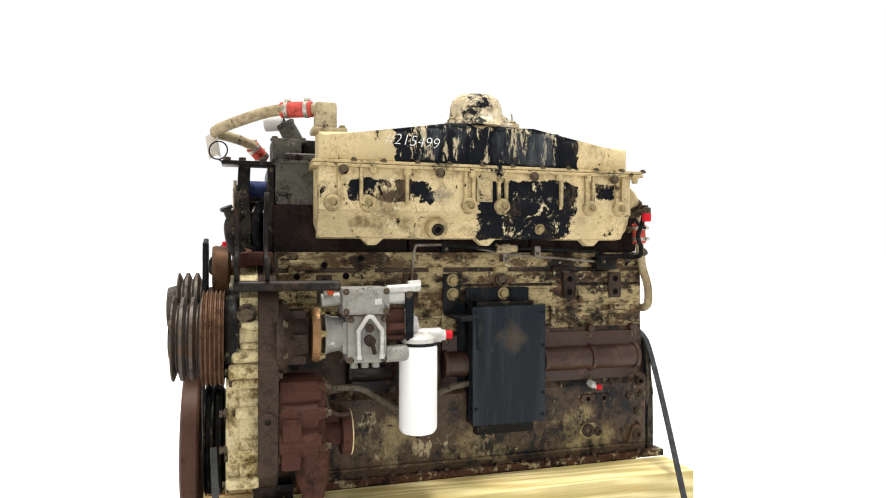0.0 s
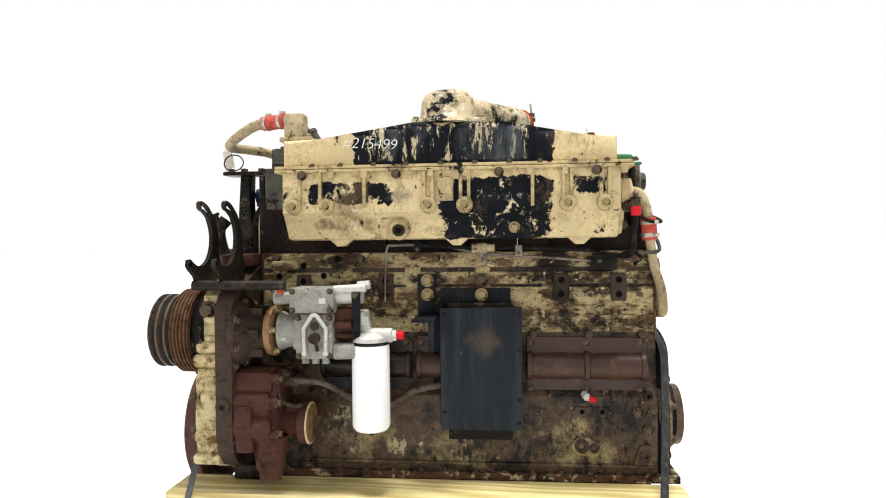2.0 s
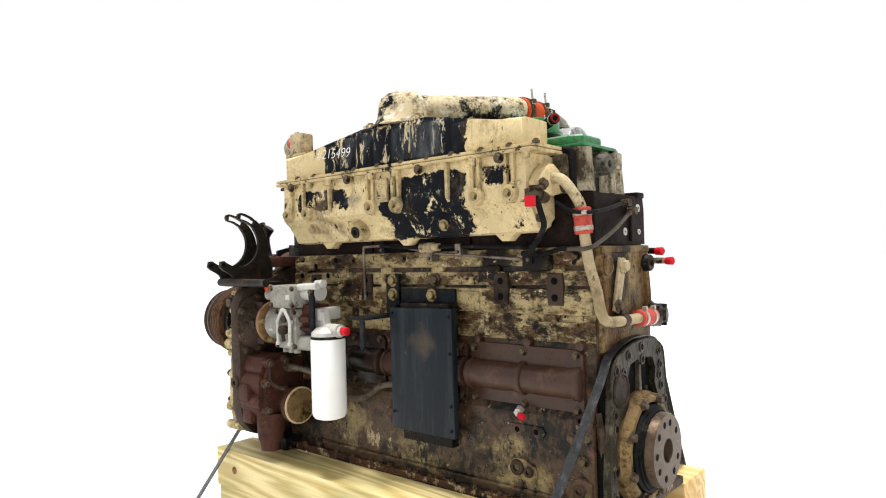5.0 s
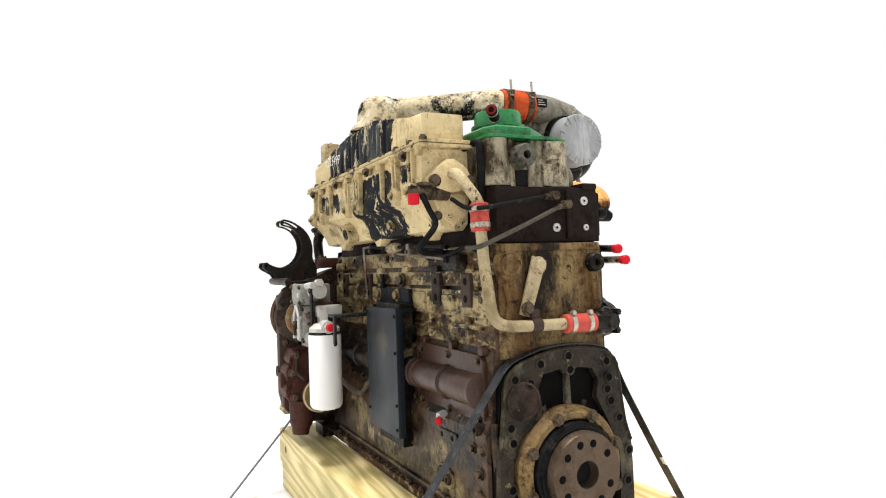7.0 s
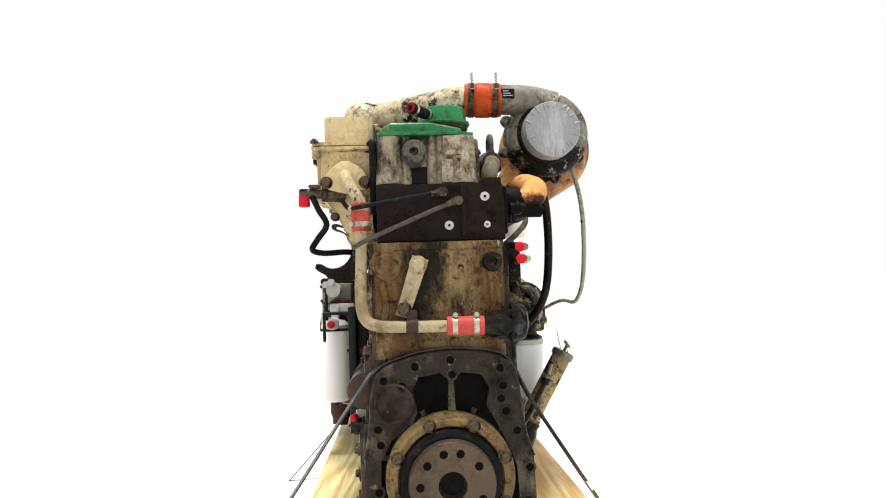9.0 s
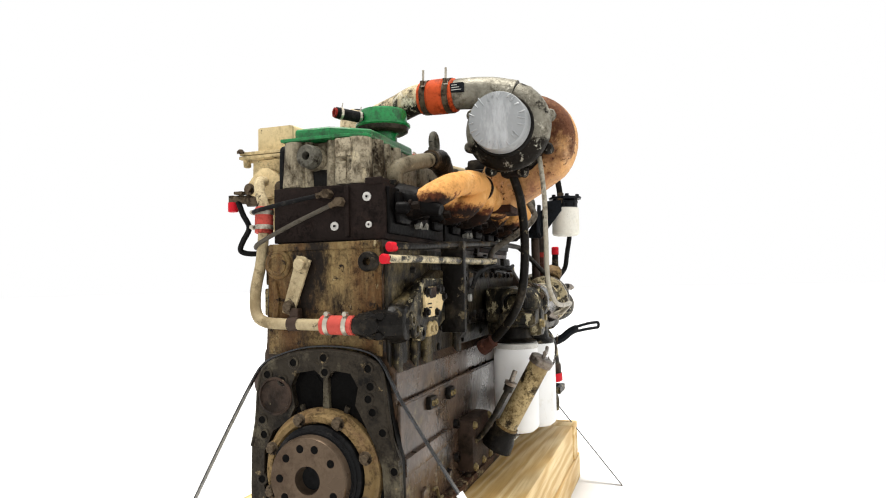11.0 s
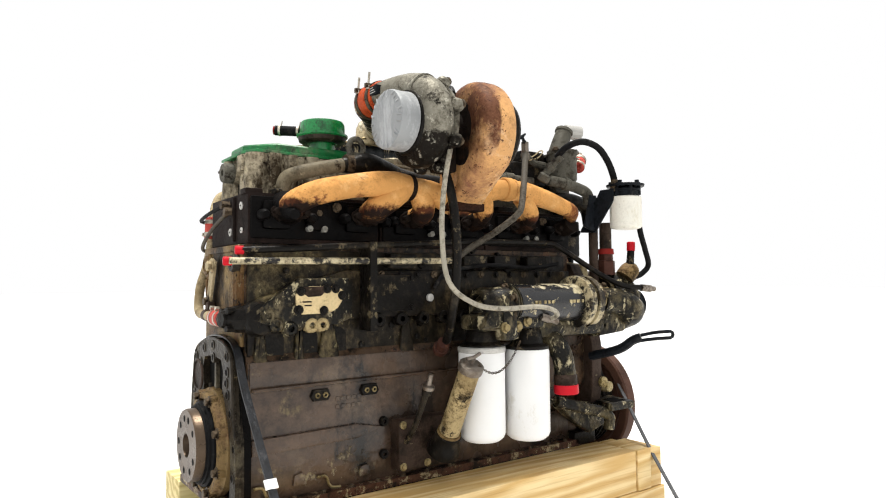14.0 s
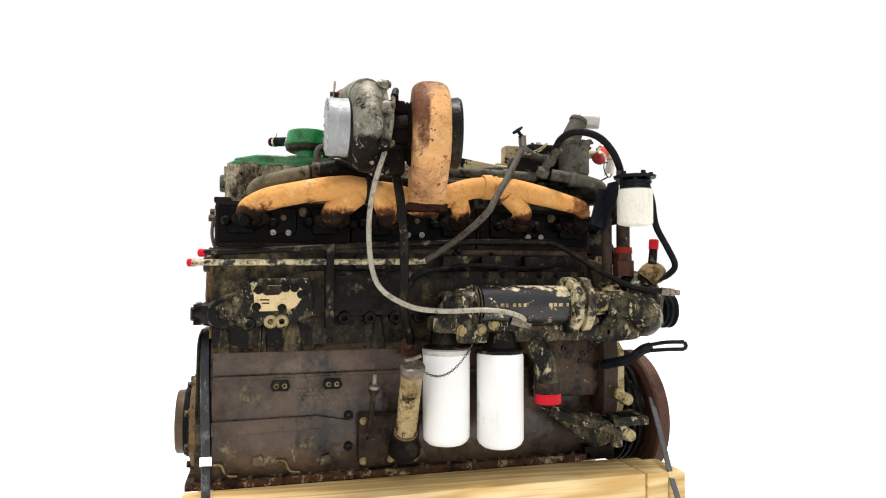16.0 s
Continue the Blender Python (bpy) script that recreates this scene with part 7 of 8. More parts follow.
    for x, z in ((0.36, 0.80), (0.50, 0.79), (0.88, 0.80), (1.24, 0.765)):
        ring(wm, (x, 2.352, z), (0, 1, 0), 0.018, 0.010, 0.007, M_GREASESHADE)
    bm = B()
    tube(bm, [(0.20, 2.37, 0.90), (0.35, 2.385, 0.885), (0.55, 2.38, 0.892), (0.70, 2.37, 0.865), (0.74, 2.36, 0.82)], 0.007, 8, 5)
    part("wiring", bm, M_RUBBER, wm, "black oily wiring run")
    for x in (0.30, 0.45, 0.58, 0.86):
        bm = B()
        box(bm, x - 0.05, x + 0.05, 2.33, 2.372, 0.88, 0.925, 0.010)
        part("water_lug", bm, M_GREASESHADE, wm)


def oil_cooler():
    c = V(0, 2.505, 0.768)
    bm = B()
    lathe(bm, (0.235, c.y, c.z), (1, 0, 0), [(0, 0.062), (0.32, 0.062)], 36)
    oc = part("oil_cooler", bm, M_COOLER, engine, "black cylindrical oil cooler with flaking cream paint and a painted top highlight")
    for x, w, r, fm in ((0.200, 0.076, 0.088, M_CREAMFLANGE), (0.555, 0.026, 0.065, M_FLAKE)):
        bm = B()
        lathe(bm, (x, c.y, c.z), (1, 0, 0), [(0, r - 0.01), (0.006, r), (w * 0.4, r), (w * 0.42, r - 0.014), (w * 0.58, r - 0.014), (w * 0.6, r), (w - 0.006, r), (w, r - 0.012)], 20)
        ef = part("end_flange", bm, fm, oc, "cream-flecked bolted end flange")
        for k in range(6):
            a = 2 * math.pi * k / 6 + 0.4
            hexbolt(ef, (x + w if x > 0.3 else x, c.y + (r - 0.014) * math.cos(a), c.z + (r - 0.014) * math.sin(a)), (1 if x > 0.3 else -1, 0, 0), M_BOLTDARK, 0.010, 0.012)
    bm = B()
    box(bm, 0.20, 0.60, 2.36, 2.49, 0.70, 0.82, 0.02)
    box(bm, 0.10, 0.58, 2.36, 2.52, 0.655, 0.71, 0.02)
    tube(bm, [(0.56, 2.505, 0.768), (0.60, 2.495, 0.765), (0.625, 2.475, 0.745), (0.630, 2.460, 0.70)], 0.05, 16, 5, [0.058, 0.056, 0.052, 0.046])
    lathe(bm, (0.61, 2.475, 0.768), (1, 0, 0), [(0, 0.050), (0.050, 0.046), (0.056, 0.040), (0.056, 0.033), (0.038, 0.031), (0.038, 0.0004)], 24, caps=False)
    part("cooler_support", bm, M_FLAKE, oc, "greasy black cooler support casting")
    bm = B()
    cyl(bm, (0.19, c.y, c.z + 0.005), (0.12, c.y, c.z + 0.005), 0.040, 0.034, seg=20)
    part("cooler_outlet", bm, M_FILLER, oc)
    for x, w in ((0.50, 0.012), (0.485, 0.008), (0.462, 0.010), (0.445, 0.009), (0.428, 0.010), (0.345, 0.012), (0.33, 0.010), (0.312, 0.013), (0.29, 0.009)):
        bm = B()
        box(bm, x - w / 2, x + w / 2, c.y + 0.0605, c.y + 0.0635, 0.768, 0.778, 0)
        part("flaked_marking", bm, M_GEARCOVER, oc)


def water_pump():
    bm = B()
    lathe(bm, (-0.09, 2.42, 0.765), (1, 0, 0), [(0, 0.05), (0.01, 0.09), (0.03, 0.105), (0.09, 0.105), (0.12, 0.09)], 32)
    tube(bm, [(-0.03, 2.47, 0.72), (0.0, 2.525, 0.735), (0.06, 2.52, 0.765), (0.13, 2.508, 0.77)], 0.05, 18, 5, [0.06, 0.055, 0.045, 0.042])
    prism(bm, [(-0.09, 0.80), (-0.06, 0.70), (0.02, 0.655), (0.15, 0.645), (0.15, 0.72), (0.0, 0.82)], "y", 2.36, 2.52, bevel=0.02)
    wp = part("water_pump", bm, M_FLAKE, engine, "greasy black water pump with cream patches")
    bm = B()
    lathe(bm, (-0.16, 2.42, 0.745), (1, 0, 0), groove_profile(0.045, 0.062, 2, 0.010), 36)
    part("pump_pulley", bm, M_BLACKSTEEL, wp, "black pump pulley")
    bm = B()
    tube(bm, [(-0.03, 2.485, 0.85), (-0.05, 2.49, 0.872), (-0.08, 2.47, 0.868)], 0.035, 16, 4)
    part("cast_hump", bm, M_SEAL, wp)
    for p, n, r in (((-0.02, 2.525, 0.735), (-0.3, 1, 0.1), 0.054), ((0.10, 2.47, 0.80), (0.2, 0.6, 1), 0.05)):
        bm = B()
        lathe(bm, p, n, [(0, r), (0.008, r), (0.010, r * 0.92)], 20)
        fl = part("pump_flange", bm, M_FILLER, wp, "flaking cream bolted flange")
        u, w = frame_axes(Vector(n))
        for k in range(5):
            a = 2 * math.pi * k / 5
            hexbolt(fl, Vector(p) + Vector(n).normalized() * 0.010 + (u * math.cos(a) + w * math.sin(a)) * r * 0.78, n, M_BOLTDARK, 0.009, 0.009)
    bm = B()
    lathe(bm, (0.03, 2.45, 0.86), (0, 0, 1), [(0, 0.034), (0.05, 0.034), (0.052, 0.028), (0.09, 0.026)], 6)
    rb = part("rust_fitting", bm, M_RUSTB, wp, "red-brown hexagon fitting")
    bm = B()
    lathe(bm, (0.03, 2.45, 0.935), (0, 0, 1), [(0, 0.030), (0.02, 0.028)], 18)
    part("orange_band", bm, M_DULLRED, rb)
    bm = B()
    cyl(bm, (0.03, 2.45, 0.94), (0.03, 2.45, 1.05), 0.022, seg=14)
    cyl(bm, (0.085, 2.44, 0.84), (0.085, 2.44, 1.05), 0.017, seg=12)
    part("upright_pipe", bm, M_BROWN, wp)
    bm = B()
    tube(bm, [(-0.045, 2.495, 0.865), (-0.050, 2.497, 0.91), (-0.054, 2.498, 0.955)], 0.014, 14, 3, [0.018, 0.014, 0.013])
    part("sensor_stub", bm, M_GREASESHADE, wp)
    bm = B()
    lathe(bm, (-0.0535, 2.498, 0.948), (-0.05, 0, 1), [(0, 0.0155), (0.030, 0.0155), (0.033, 0.012)], 14)
    tagged(part("plastic_cap", bm, M_REDCAP), "red plastic cap on a pipe stub", "plastic cap", "red plastic caps")


def oil_filters():
    for x, y, z0 in ((0.646, 2.474, 0.354), (0.484, 2.503, 0.342)):
        bm = B()
        lathe(bm, (x, y, z0), (0, 0, 1), [(0, 0.034), (0.004, 0.054), (0.014, 0.066), (0.026, 0.071), (0.276, 0.071), (0.284, 0.068), (0.284, 0.060)], 44)
        f = part("oil_filter", bm, M_WHITE, engine, "white spin-on oil filter canister")
        bm = B()
        lathe(bm, (x, y, z0 + 0.283), (0, 0, 1), [(0, 0.068), (0.010, 0.070), (0.014, 0.060), (0.02, 0.052), (0.06, 0.045), (0.07, 0.035)], 32)
        part("filter_neck", bm, M_GREASESHADE, f, "greasy black filter neck")
        if x > 0.6:
            bm = B()
            lathe(bm, (x, y, z0 + 0.270), (0, 0, 1), [(0, 0.0712), (0.002, 0.0735), (0.014, 0.0735), (0.018, 0.069), (0.020, 0.062)], 40)
            part("filter_rim", bm, M_ALULIGHT, f, "bare metal canister rim")
    bm = B()
    box(bm, 0.44, 0.70, 2.43, 2.545, 0.690, 0.740, 0.018)
    box(bm, 0.57, 0.63, 2.48, 2.56, 0.66, 0.75, 0.015)
    prism(bm, [(0.60, 0.70), (0.70, 0.70), (0.68, 0.745), (0.62, 0.755)], "y", 2.46, 2.552, bevel=0.01)
    fh = part("filter_head", bm, M_FLAKE, engine, "black cast oil filter head")
    for x, z in ((0.62, 0.70), (0.52, 0.715), (0.56, 0.70)):
        hexbolt(fh, (x, 2.557 if x > 0.6 else 2.546, z), (0, 1, 0), M_BOLT, 0.012, 0.010)
    bm = B()
    lathe(bm, (0.438, 2.560, 0.718), (-0.9, 0.3, -0.3), [(-0.03, 0.013), (0.0, 0.013), (0.002, 0.010), (0.03, 0.010)], 6)
    part("hose_fitting", bm, M_STEEL, fh)


def oil_filler():
    a, b = V(0.768, 2.462, 0.385), V(0.775, 2.582, 0.598)
    d = b - a
    bm = B()
    lathe(bm, a, d, [(0, 0.031), (d.length, 0.031)], 28)
    of = part("oil_filler", bm, M_FILLER, engine, "slanted cream oil filler tube with a chained cap")
    bm = B()
    lathe(bm, a - d.normalized() * 0.06, d, [(0, 0.050), (0.03, 0.046), (0.05, 0.038), (0.066, 0.040), (0.07, 0.034)], 24)
    part("filler_socket", bm, M_GREASESHADE, of, "greasy cast socket")
    bm = B()
    lathe(bm, a + d.normalized() * 0.006, d, [(0, 0.036), (0.01, 0.036)], 24)
    part("collar", bm, M_SEAL, of)
    bm = B()
    lathe(bm, b - d.normalized() * 0.012, d, [(0, 0.036), (0.012, 0.037), (0.02, 0.036), (0.024, 0.030)], 28)
    n = d.normalized()
    cyl(bm, b + n * 0.01, b + n * 0.03, 0.006, seg=8)
    tube(bm, [b + n * 0.03 + V(0.025, 0, 0), b + n * 0.034, b + n * 0.03 - V(0.022, 0, -0.012)], 0.0055, 8, 3)
    cap = part("filler_cap", bm, M_STEEL, of, "grey steel filler cap with a T handle")
    p, q = b + V(-0.01, 0.0, 0.01), V(0.605, 2.585, 0.665)
    prev = None
    k = 26
    for i in range(k):
        f = (i + 0.5) / k
        c = p.lerp(q, f) - V(0, 0, 0.055 * (1 - (2 * f - 1) ** 2)) + V(0, 0.02, 0)
        f2 = (i + 1.0) / k
        c2 = p.lerp(q, f2) - V(0, 0, 0.055 * (1 - (2 * f2 - 1) ** 2)) + V(0, 0.02, 0)
        dd = (c2 - c).normalized()
        u, w = frame_axes(dd)
        side = u if i % 2 else w
        bm = B()
        loop = [c + dd * 0.0050 * math.cos(t) + side * 0.003 * math.sin(t) for t in [2 * math.pi * j / 8 for j in range(9)]]
        for s, e in zip(loop, loop[1:]):
            tube(bm, [s, e], 0.0011, 4)
        part("chain_link", bm, M_BOLTDARK, of)
    # dipstick
    bm = B()
    tube(bm, [(0.875, 2.40, 0.37), (0.872, 2.44, 0.42), (0.871, 2.50, 0.525), (0.870, 2.510, 0.545)], 0.0085, 10, 4)
    lathe(bm, (0.871, 2.498, 0.520), (0, 0.4, 1), [(0, 0.014), (0.016, 0.015), (0.02, 0.010)], 14)
    ds = part("dipstick_tube", bm, M_GREASESHADE, engine, "oily black dipstick tube")
    bm = B()
    lathe(bm, (0.870, 2.506, 0.538), (0, 0.4, 1), [(0, 0.018), (0.010, 0.018), (0.012, 0.008), (0.03, 0.007), (0.045, 0.007)], 16)
    part("dipstick_handle", bm, M_STEEL, ds, "bright steel dipstick handle")
    # elbow with a capped end
    bm = B()
    tube(bm, [(0.40, 2.44, 0.66), (0.37, 2.50, 0.645), (0.350, 2.525, 0.60), (0.343, 2.532, 0.545), (0.341, 2.535, 0.50)], 0.034, 18, 5, [0.036, 0.036, 0.034, 0.036])
    el = part("intake_elbow", bm, M_FLAKE, engine, "black flaking pipe elbow")
    bm = B()
    lathe(bm, (0.342, 2.533, 0.535), (0, 0.03, -1), [(0, 0.038), (0.035, 0.038), (0.036, 0.034)], 24)
    part("brown_hose", bm, M_BROWN, el, "brown rubber hose end")
    bm = B()
    lathe(bm, (0.341, 2.535, 0.502), (0, 0.03, -1), [(0, 0.040), (0.026, 0.0405), (0.030, 0.037)], 24)
    tagged(part("plastic_cap", bm, M_REDCAP), "wide red plastic cap on a hose end", "plastic cap", "red plastic caps")


def front_mount():
    bm = B()
    prism(bm, [(0.33, 0.445), (0.27, 0.43), (0.10, 0.395), (-0.01, 0.415), (-0.015, 0.385), (0.06, 0.32), (0.13, 0.30), (0.20, 0.345)], "y", 2.41, 2.45, bevel=0.008)
    prism(bm, [(-0.02, 2.44), (0.09, 2.44), (0.11, 2.53), (-0.01, 2.53)], "z", 0.385, 0.412, bevel=0.005)
    tube(bm, [(0.30, 2.45, 0.43), (0.20, 2.47, 0.40), (0.10, 2.50, 0.372), (0.09, 2.50, 0.32)], 0.02, 10, 4)
    mt = part("front_mount", bm, M_FLAKE, engine, "greasy brown front engine mount bracket")
    # a flat near-black plate paints the shade inside the tray opening
    bm = B()
    prism(bm, [(0.01, 2.455), (0.07, 2.455), (0.085, 2.515), (0.015, 2.515)], "z", 0.411, 0.4135, bevel=0)
    part("opening_shade", bm, M_BORESHADE, mt)
    for x, z in ((0.03, 0.35), (0.0, 0.33), (0.04, 0.47), (0.01, 0.45)):
        bm = B()
        lathe(bm, (x, 2.41, z), (0, 1, 0), [(0, 0.022), (0.03, 0.019)], 12)
        part("cover_lug", bm, M_GEARCOVER, mt)
    bm = B()
    box(bm, 0.09, 0.33, 2.345, 2.395, 0.46, 0.66, 0.012)
    pl = part("side_plate", bm, M_BLOCK_LOW, engine, "oily brown plate beside the filters")
    for x, z in ((0.15, 0.60), (0.12, 0.63), (0.22, 0.62), (0.16, 0.575)):
        ring(pl, (x, 2.395, z), (0, 1, 0), 0.010, 0.006, 0.005, M_BROWN)
    # slotted adjusting arm
    bm = B()
    tube(bm, [(0.09, 2.42, 0.565), (0.055, 2.52, 0.595), (0.035, 2.565, 0.628), (0.020, 2.59, 0.640)], 0.016, 8, 4)
    for s in (-1, 1):
        tube(bm, [(0.022 + 0.0, 2.59 + 0.0, 0.638 + s * 0.009), (-0.010, 2.63, 0.647 + s * 0.011), (-0.045, 2.668, 0.651 + s * 0.011)], 0.006, 8, 4)
    tube(bm, [(-0.045, 2.668, 0.640), (-0.049, 2.671, 0.651), (-0.045, 2.668, 0.662)], 0.006, 8, 3)
    part("adjusting_arm", bm, M_BLACKSTEEL, engine, "black slotted adjusting arm")


def coolant_filter():
    c = V(0.053, 2.562, 0)
    bm = B()
    lathe(bm, (c.x, c.y, 1.018), (0, 0, 1), [(0, 0.036), (0.004, 0.050), (0.010, 0.055), (0.113, 0.055), (0.116, 0.050)], 36)
    f = part("coolant_filter", bm, M_STAINEDWHITE, engine, "small stained white coolant filter canister")
    bm = B()
    lathe(bm, (c.x, c.y, 1.133), (0, 0, 1), [(0, 0.047), (0.018, 0.047), (0.02, 0.052), (0.026, 0.052), (0.034, 0.040)], 28)
    lathe(bm, (c.x, c.y, 1.168), (0, 0, 1), [(0, 0.064), (0.008, 0.066), (0.010, 0.058)], 28)
    for k in range(6):
        a = k * math.pi / 3
        cyl(bm, (c.x + 0.046 * math.cos(a), c.y + 0.046 * math.sin(a), 1.138), (c.x + 0.046 * math.cos(a), c.y + 0.046 * math.sin(a), 1.173), 0.007, seg=8)
    hd = part("filter_head", bm, M_BLACKSTEEL, f, "black ribbed filter head")
    for k in range(5):
        a = 2 * math.pi * k / 5 + 0.3
        hexbolt(hd, (c.x + 0.05 * math.cos(a), c.y + 0.05 * math.sin(a), 1.177), (0, 0, 1), M_BLACKSTEEL, 0.008, 0.010)
    bm = B()
    prism(bm, [(0.10, 1.145), (0.128, 1.145), (0.142, 1.09), (0.160, 1.03), (0.10, 1.01)], "y", 2.46, 2.472, bevel=0.003)
    prism(bm, [(2.40, 1.015), (2.47, 1.01), (2.555, 1.12), (2.555, 1.160), (2.50, 1.160)], "x", 0.104, 0.114, bevel=0.003)
    part("filter_bracket", bm, M_BLACKSTEEL, f, "black steel bracket plate")
    bm = B()
    tube(bm, [(0.272, 2.445, 1.272), (0.268, 2.49, 1.300), (0.235, 2.53, 1.314), (0.17, 2.54, 1.300), (0.122, 2.542, 1.258), (0.098, 2.547, 1.205), (0.096, 2.55, 1.170)], 0.0115, 12, 6)
    uh = part("upper_hose", bm, M_RUBBER, f, "arched black rubber hose")
    bm = B()
    lathe(bm, (0.096, 2.55, 1.150), (0, 0, 1), [(0, 0.013), (0.012, 0.013), (0.012, 0.016), (0.026, 0.016), (0.028, 0.0135), (0.042, 0.0135)], 6)
    part("hose_nut", bm, M_BOLTDARK, uh)
    bm = B()
    lathe(bm, (0.290, 2.405, 1.215), (-0.32, 0.62, 0.72), [(0, 0.014), (0.020, 0.014), (0.020, 0.019), (0.040, 0.019), (0.042, 0.014), (0.062, 0.014), (0.064, 0.0165), (0.082, 0.0165)], 6)
    lathe(bm, (0.302, 2.400, 1.188), (-0.15, 0.55, 0.8), [(0, 0.017), (0.004, 0.022), (0.026, 0.022), (0.030, 0.016)], 6)
    part("elbow_fitting", bm, M_GREYCAST, uh, "greasy hexagonal hose elbow")
    bm = B()
    tube(bm, [(0.010, 2.565, 1.145), (-0.003, 2.57, 1.10), (-0.02, 2.565, 1.02), (-0.075, 2.545, 0.95), (-0.112, 2.53, 0.895), (-0.095, 2.51, 0.862), (-0.06, 2.50, 0.85)], 0.010, 12, 6)
    part("lower_hose", bm, M_RUBBER, f, "hanging black rubber hose")
    # shut-off cock and its dark hose
    bm = B()
    tube(bm, [(0.354, 2.372, 1.285), (0.357, 2.374, 1.305), (0.358, 2.375, 1.325)], 0.013, 10, 4)
    lathe(bm, (0.354, 2.372, 1.272), (0.1, 0.05, 1), [(0, 0.017), (0.014, 0.017)], 6)
    lathe(bm, (0.350, 2.370, 1.262), (0.1, 0.05, 1), [(0, 0.014), (0.010, 0.014)], 12)
    sv = part("shut_off_cock", bm, M_STEEL, engine, "small steel shut-off cock with a T handle")
    bm = B()
    cyl(bm, (0.357, 2.376, 1.316), (0.374, 2.380, 1.338), 0.0055, seg=8)
    lathe(bm, (0.360, 2.377, 1.318), (0.6, 0.15, 0.8), [(0, 0.009), (0.010, 0.009)], 6)
    tube(bm, [(0.360, 2.380, 1.353), (0.376, 2.381, 1.341), (0.393, 2.382, 1.331)], 0.005, 8, 3, [0.0035, 0.0065, 0.0045])
    part("tap_handle", bm, M_BLACKSTEEL, sv, "dark T handle")
    bm = B()
    tube(bm, [(0.348, 2.37, 1.278), (0.29, 2.345, 1.262), (0.22, 2.33, 1.262)], 0.013, 10, 4)
    part("cock_neck", bm, M_GREYCAST, sv)
    bm = B()
    tube(bm, [(0.342, 2.376, 1.262), (0.300, 2.380, 1.275), (0.268, 2.372, 1.302), (0.262, 2.350, 1.308), (0.285, 2.345, 1.290), (0.335, 2.352, 1.268)], 0.0022, 6, 5)
    part("wire_loop", bm, M_PIPE, sv, "thin pale wire loop")
    bm = B()
    tube(bm, [(0.357, 2.376, 1.285), (0.43, 2.445, 1.185), (0.505, 2.513, 1.090), (0.532, 2.522, 1.050), (0.575, 2.475, 1.000), (0.635, 2.408, 0.945), (0.70, 2.41, 0.906)], 0.0105, 12, 6)
    part("return_hose", bm, M_GREYHOSE, sv, "dark grimy rubber hose")
    for x, h in ((0.29, 0.03), (0.265, 0.022)):
        bm = B()
        lathe(bm, (x, 2.30, 1.27), (0, 0, 1), [(0, 0.010), (h, 0.010), (h, 0.006), (h + 0.02, 0.005)], 6)
        part("sensor", bm, M_BOLTDARK, sv)
    bm = B()
    box(bm, 0.20, 0.37, 2.25, 2.33, 1.185, 1.268, 0.02)
    box(bm, 0.19, 0.31, 2.22, 2.31, 1.25, 1.318, 0.018)
    part("junction_casting", bm, M_GREASESHADE, sv, "oil-black junction casting")
    bm = B()
    lathe(bm, (0.395, 2.325, 1.198), (0.22, -0.05, 0.012), [(-0.10, 0.016), (-0.02, 0.018), (-0.018, 0.023), (0.012, 0.023), (0.014, 0.018), (0.235, 0.0175)], 20)
    part("cross_pipe", bm, M_GREYCAST, sv, "grimy grey coolant pipe")
    bm = B()
    tube(bm, [(0.262, 2.392, 1.196), (0.20, 2.412, 1.186), (0.14, 2.424, 1.172), (0.100, 2.428, 1.155), (0.092, 2.424, 1.118)], 0.0195, 16, 5)
    lathe(bm, (0.205, 2.411, 1.187), (-0.95, 0.22, -0.2), [(0, 0.020), (0.002, 0.0235), (0.020, 0.0235), (0.022, 0.020)], 20)
    part("outlet_pipe", bm, M_GREYCAST, sv, "grimy grey outlet pipe with a clamped joint")


def loose_caps():
    bm = B()
    lathe(bm, (1.163, 2.105, 1.312), (0.8, -0.6, 0.03), [(-0.006, 0.0135), (0.004, 0.0135), (0.0045, 0.009), (-0.002, 0.007), (-0.002, 0.0004)], 18, caps=False)
    tagged(part("plastic_cap", bm, M_DULLRED), "dull red plug in the breather hose", "plastic cap", "red plastic caps")
    bm = B()
    lathe(bm, (1.246, 1.832, 1.070), (0, 0, -1), [(0, 0.014), (0.024, 0.014), (0.026, 0.011)], 14)
    tagged(part("plastic_cap", bm, M_REDCAP), "red plastic cap under the drain valve", "plastic cap", "red plastic caps")
    bm = B()
    lathe(bm, (1.126, 1.937, 0.498), (0.8, -0.4, -0.1), [(0, 0.009), (0.016, 0.009), (0.018, 0.006)], 12)
    tagged(part("plastic_cap", bm, M_REDCAP), "small red plastic cap on a fitting", "plastic cap", "red plastic caps")


# ---- tie-downs and tag ----
def ribbon(name, pts, width_dir, w, material, label, cat="strap", thick=0.0035):
    bm = B()
    ps = curve_points(pts, 4)
    wd = Vector(width_dir).normalized() * w / 2
    prev = None
    for i, p in enumerate(ps):
        d = (ps[min(i + 1, len(ps) - 1)] - ps[max(i - 1, 0)]).normalized()
        nn = d.cross(wd).normalized() * thick / 2
        row = [bm.verts.new(p + s * wd + q * nn) for s, q in ((-1, -1), (1, -1), (1, 1), (-1, 1))]
        if prev:
            for k in range(4):
                bm.faces.new((prev[k], prev[(k + 1) % 4], row[(k + 1) % 4], row[k]))
        else:
            bm.faces.new(row)
        prev = row
    bm.faces.new(prev)
    return tagged(part(name, bm, material, smooth=60), label, cat, "tie-down straps")


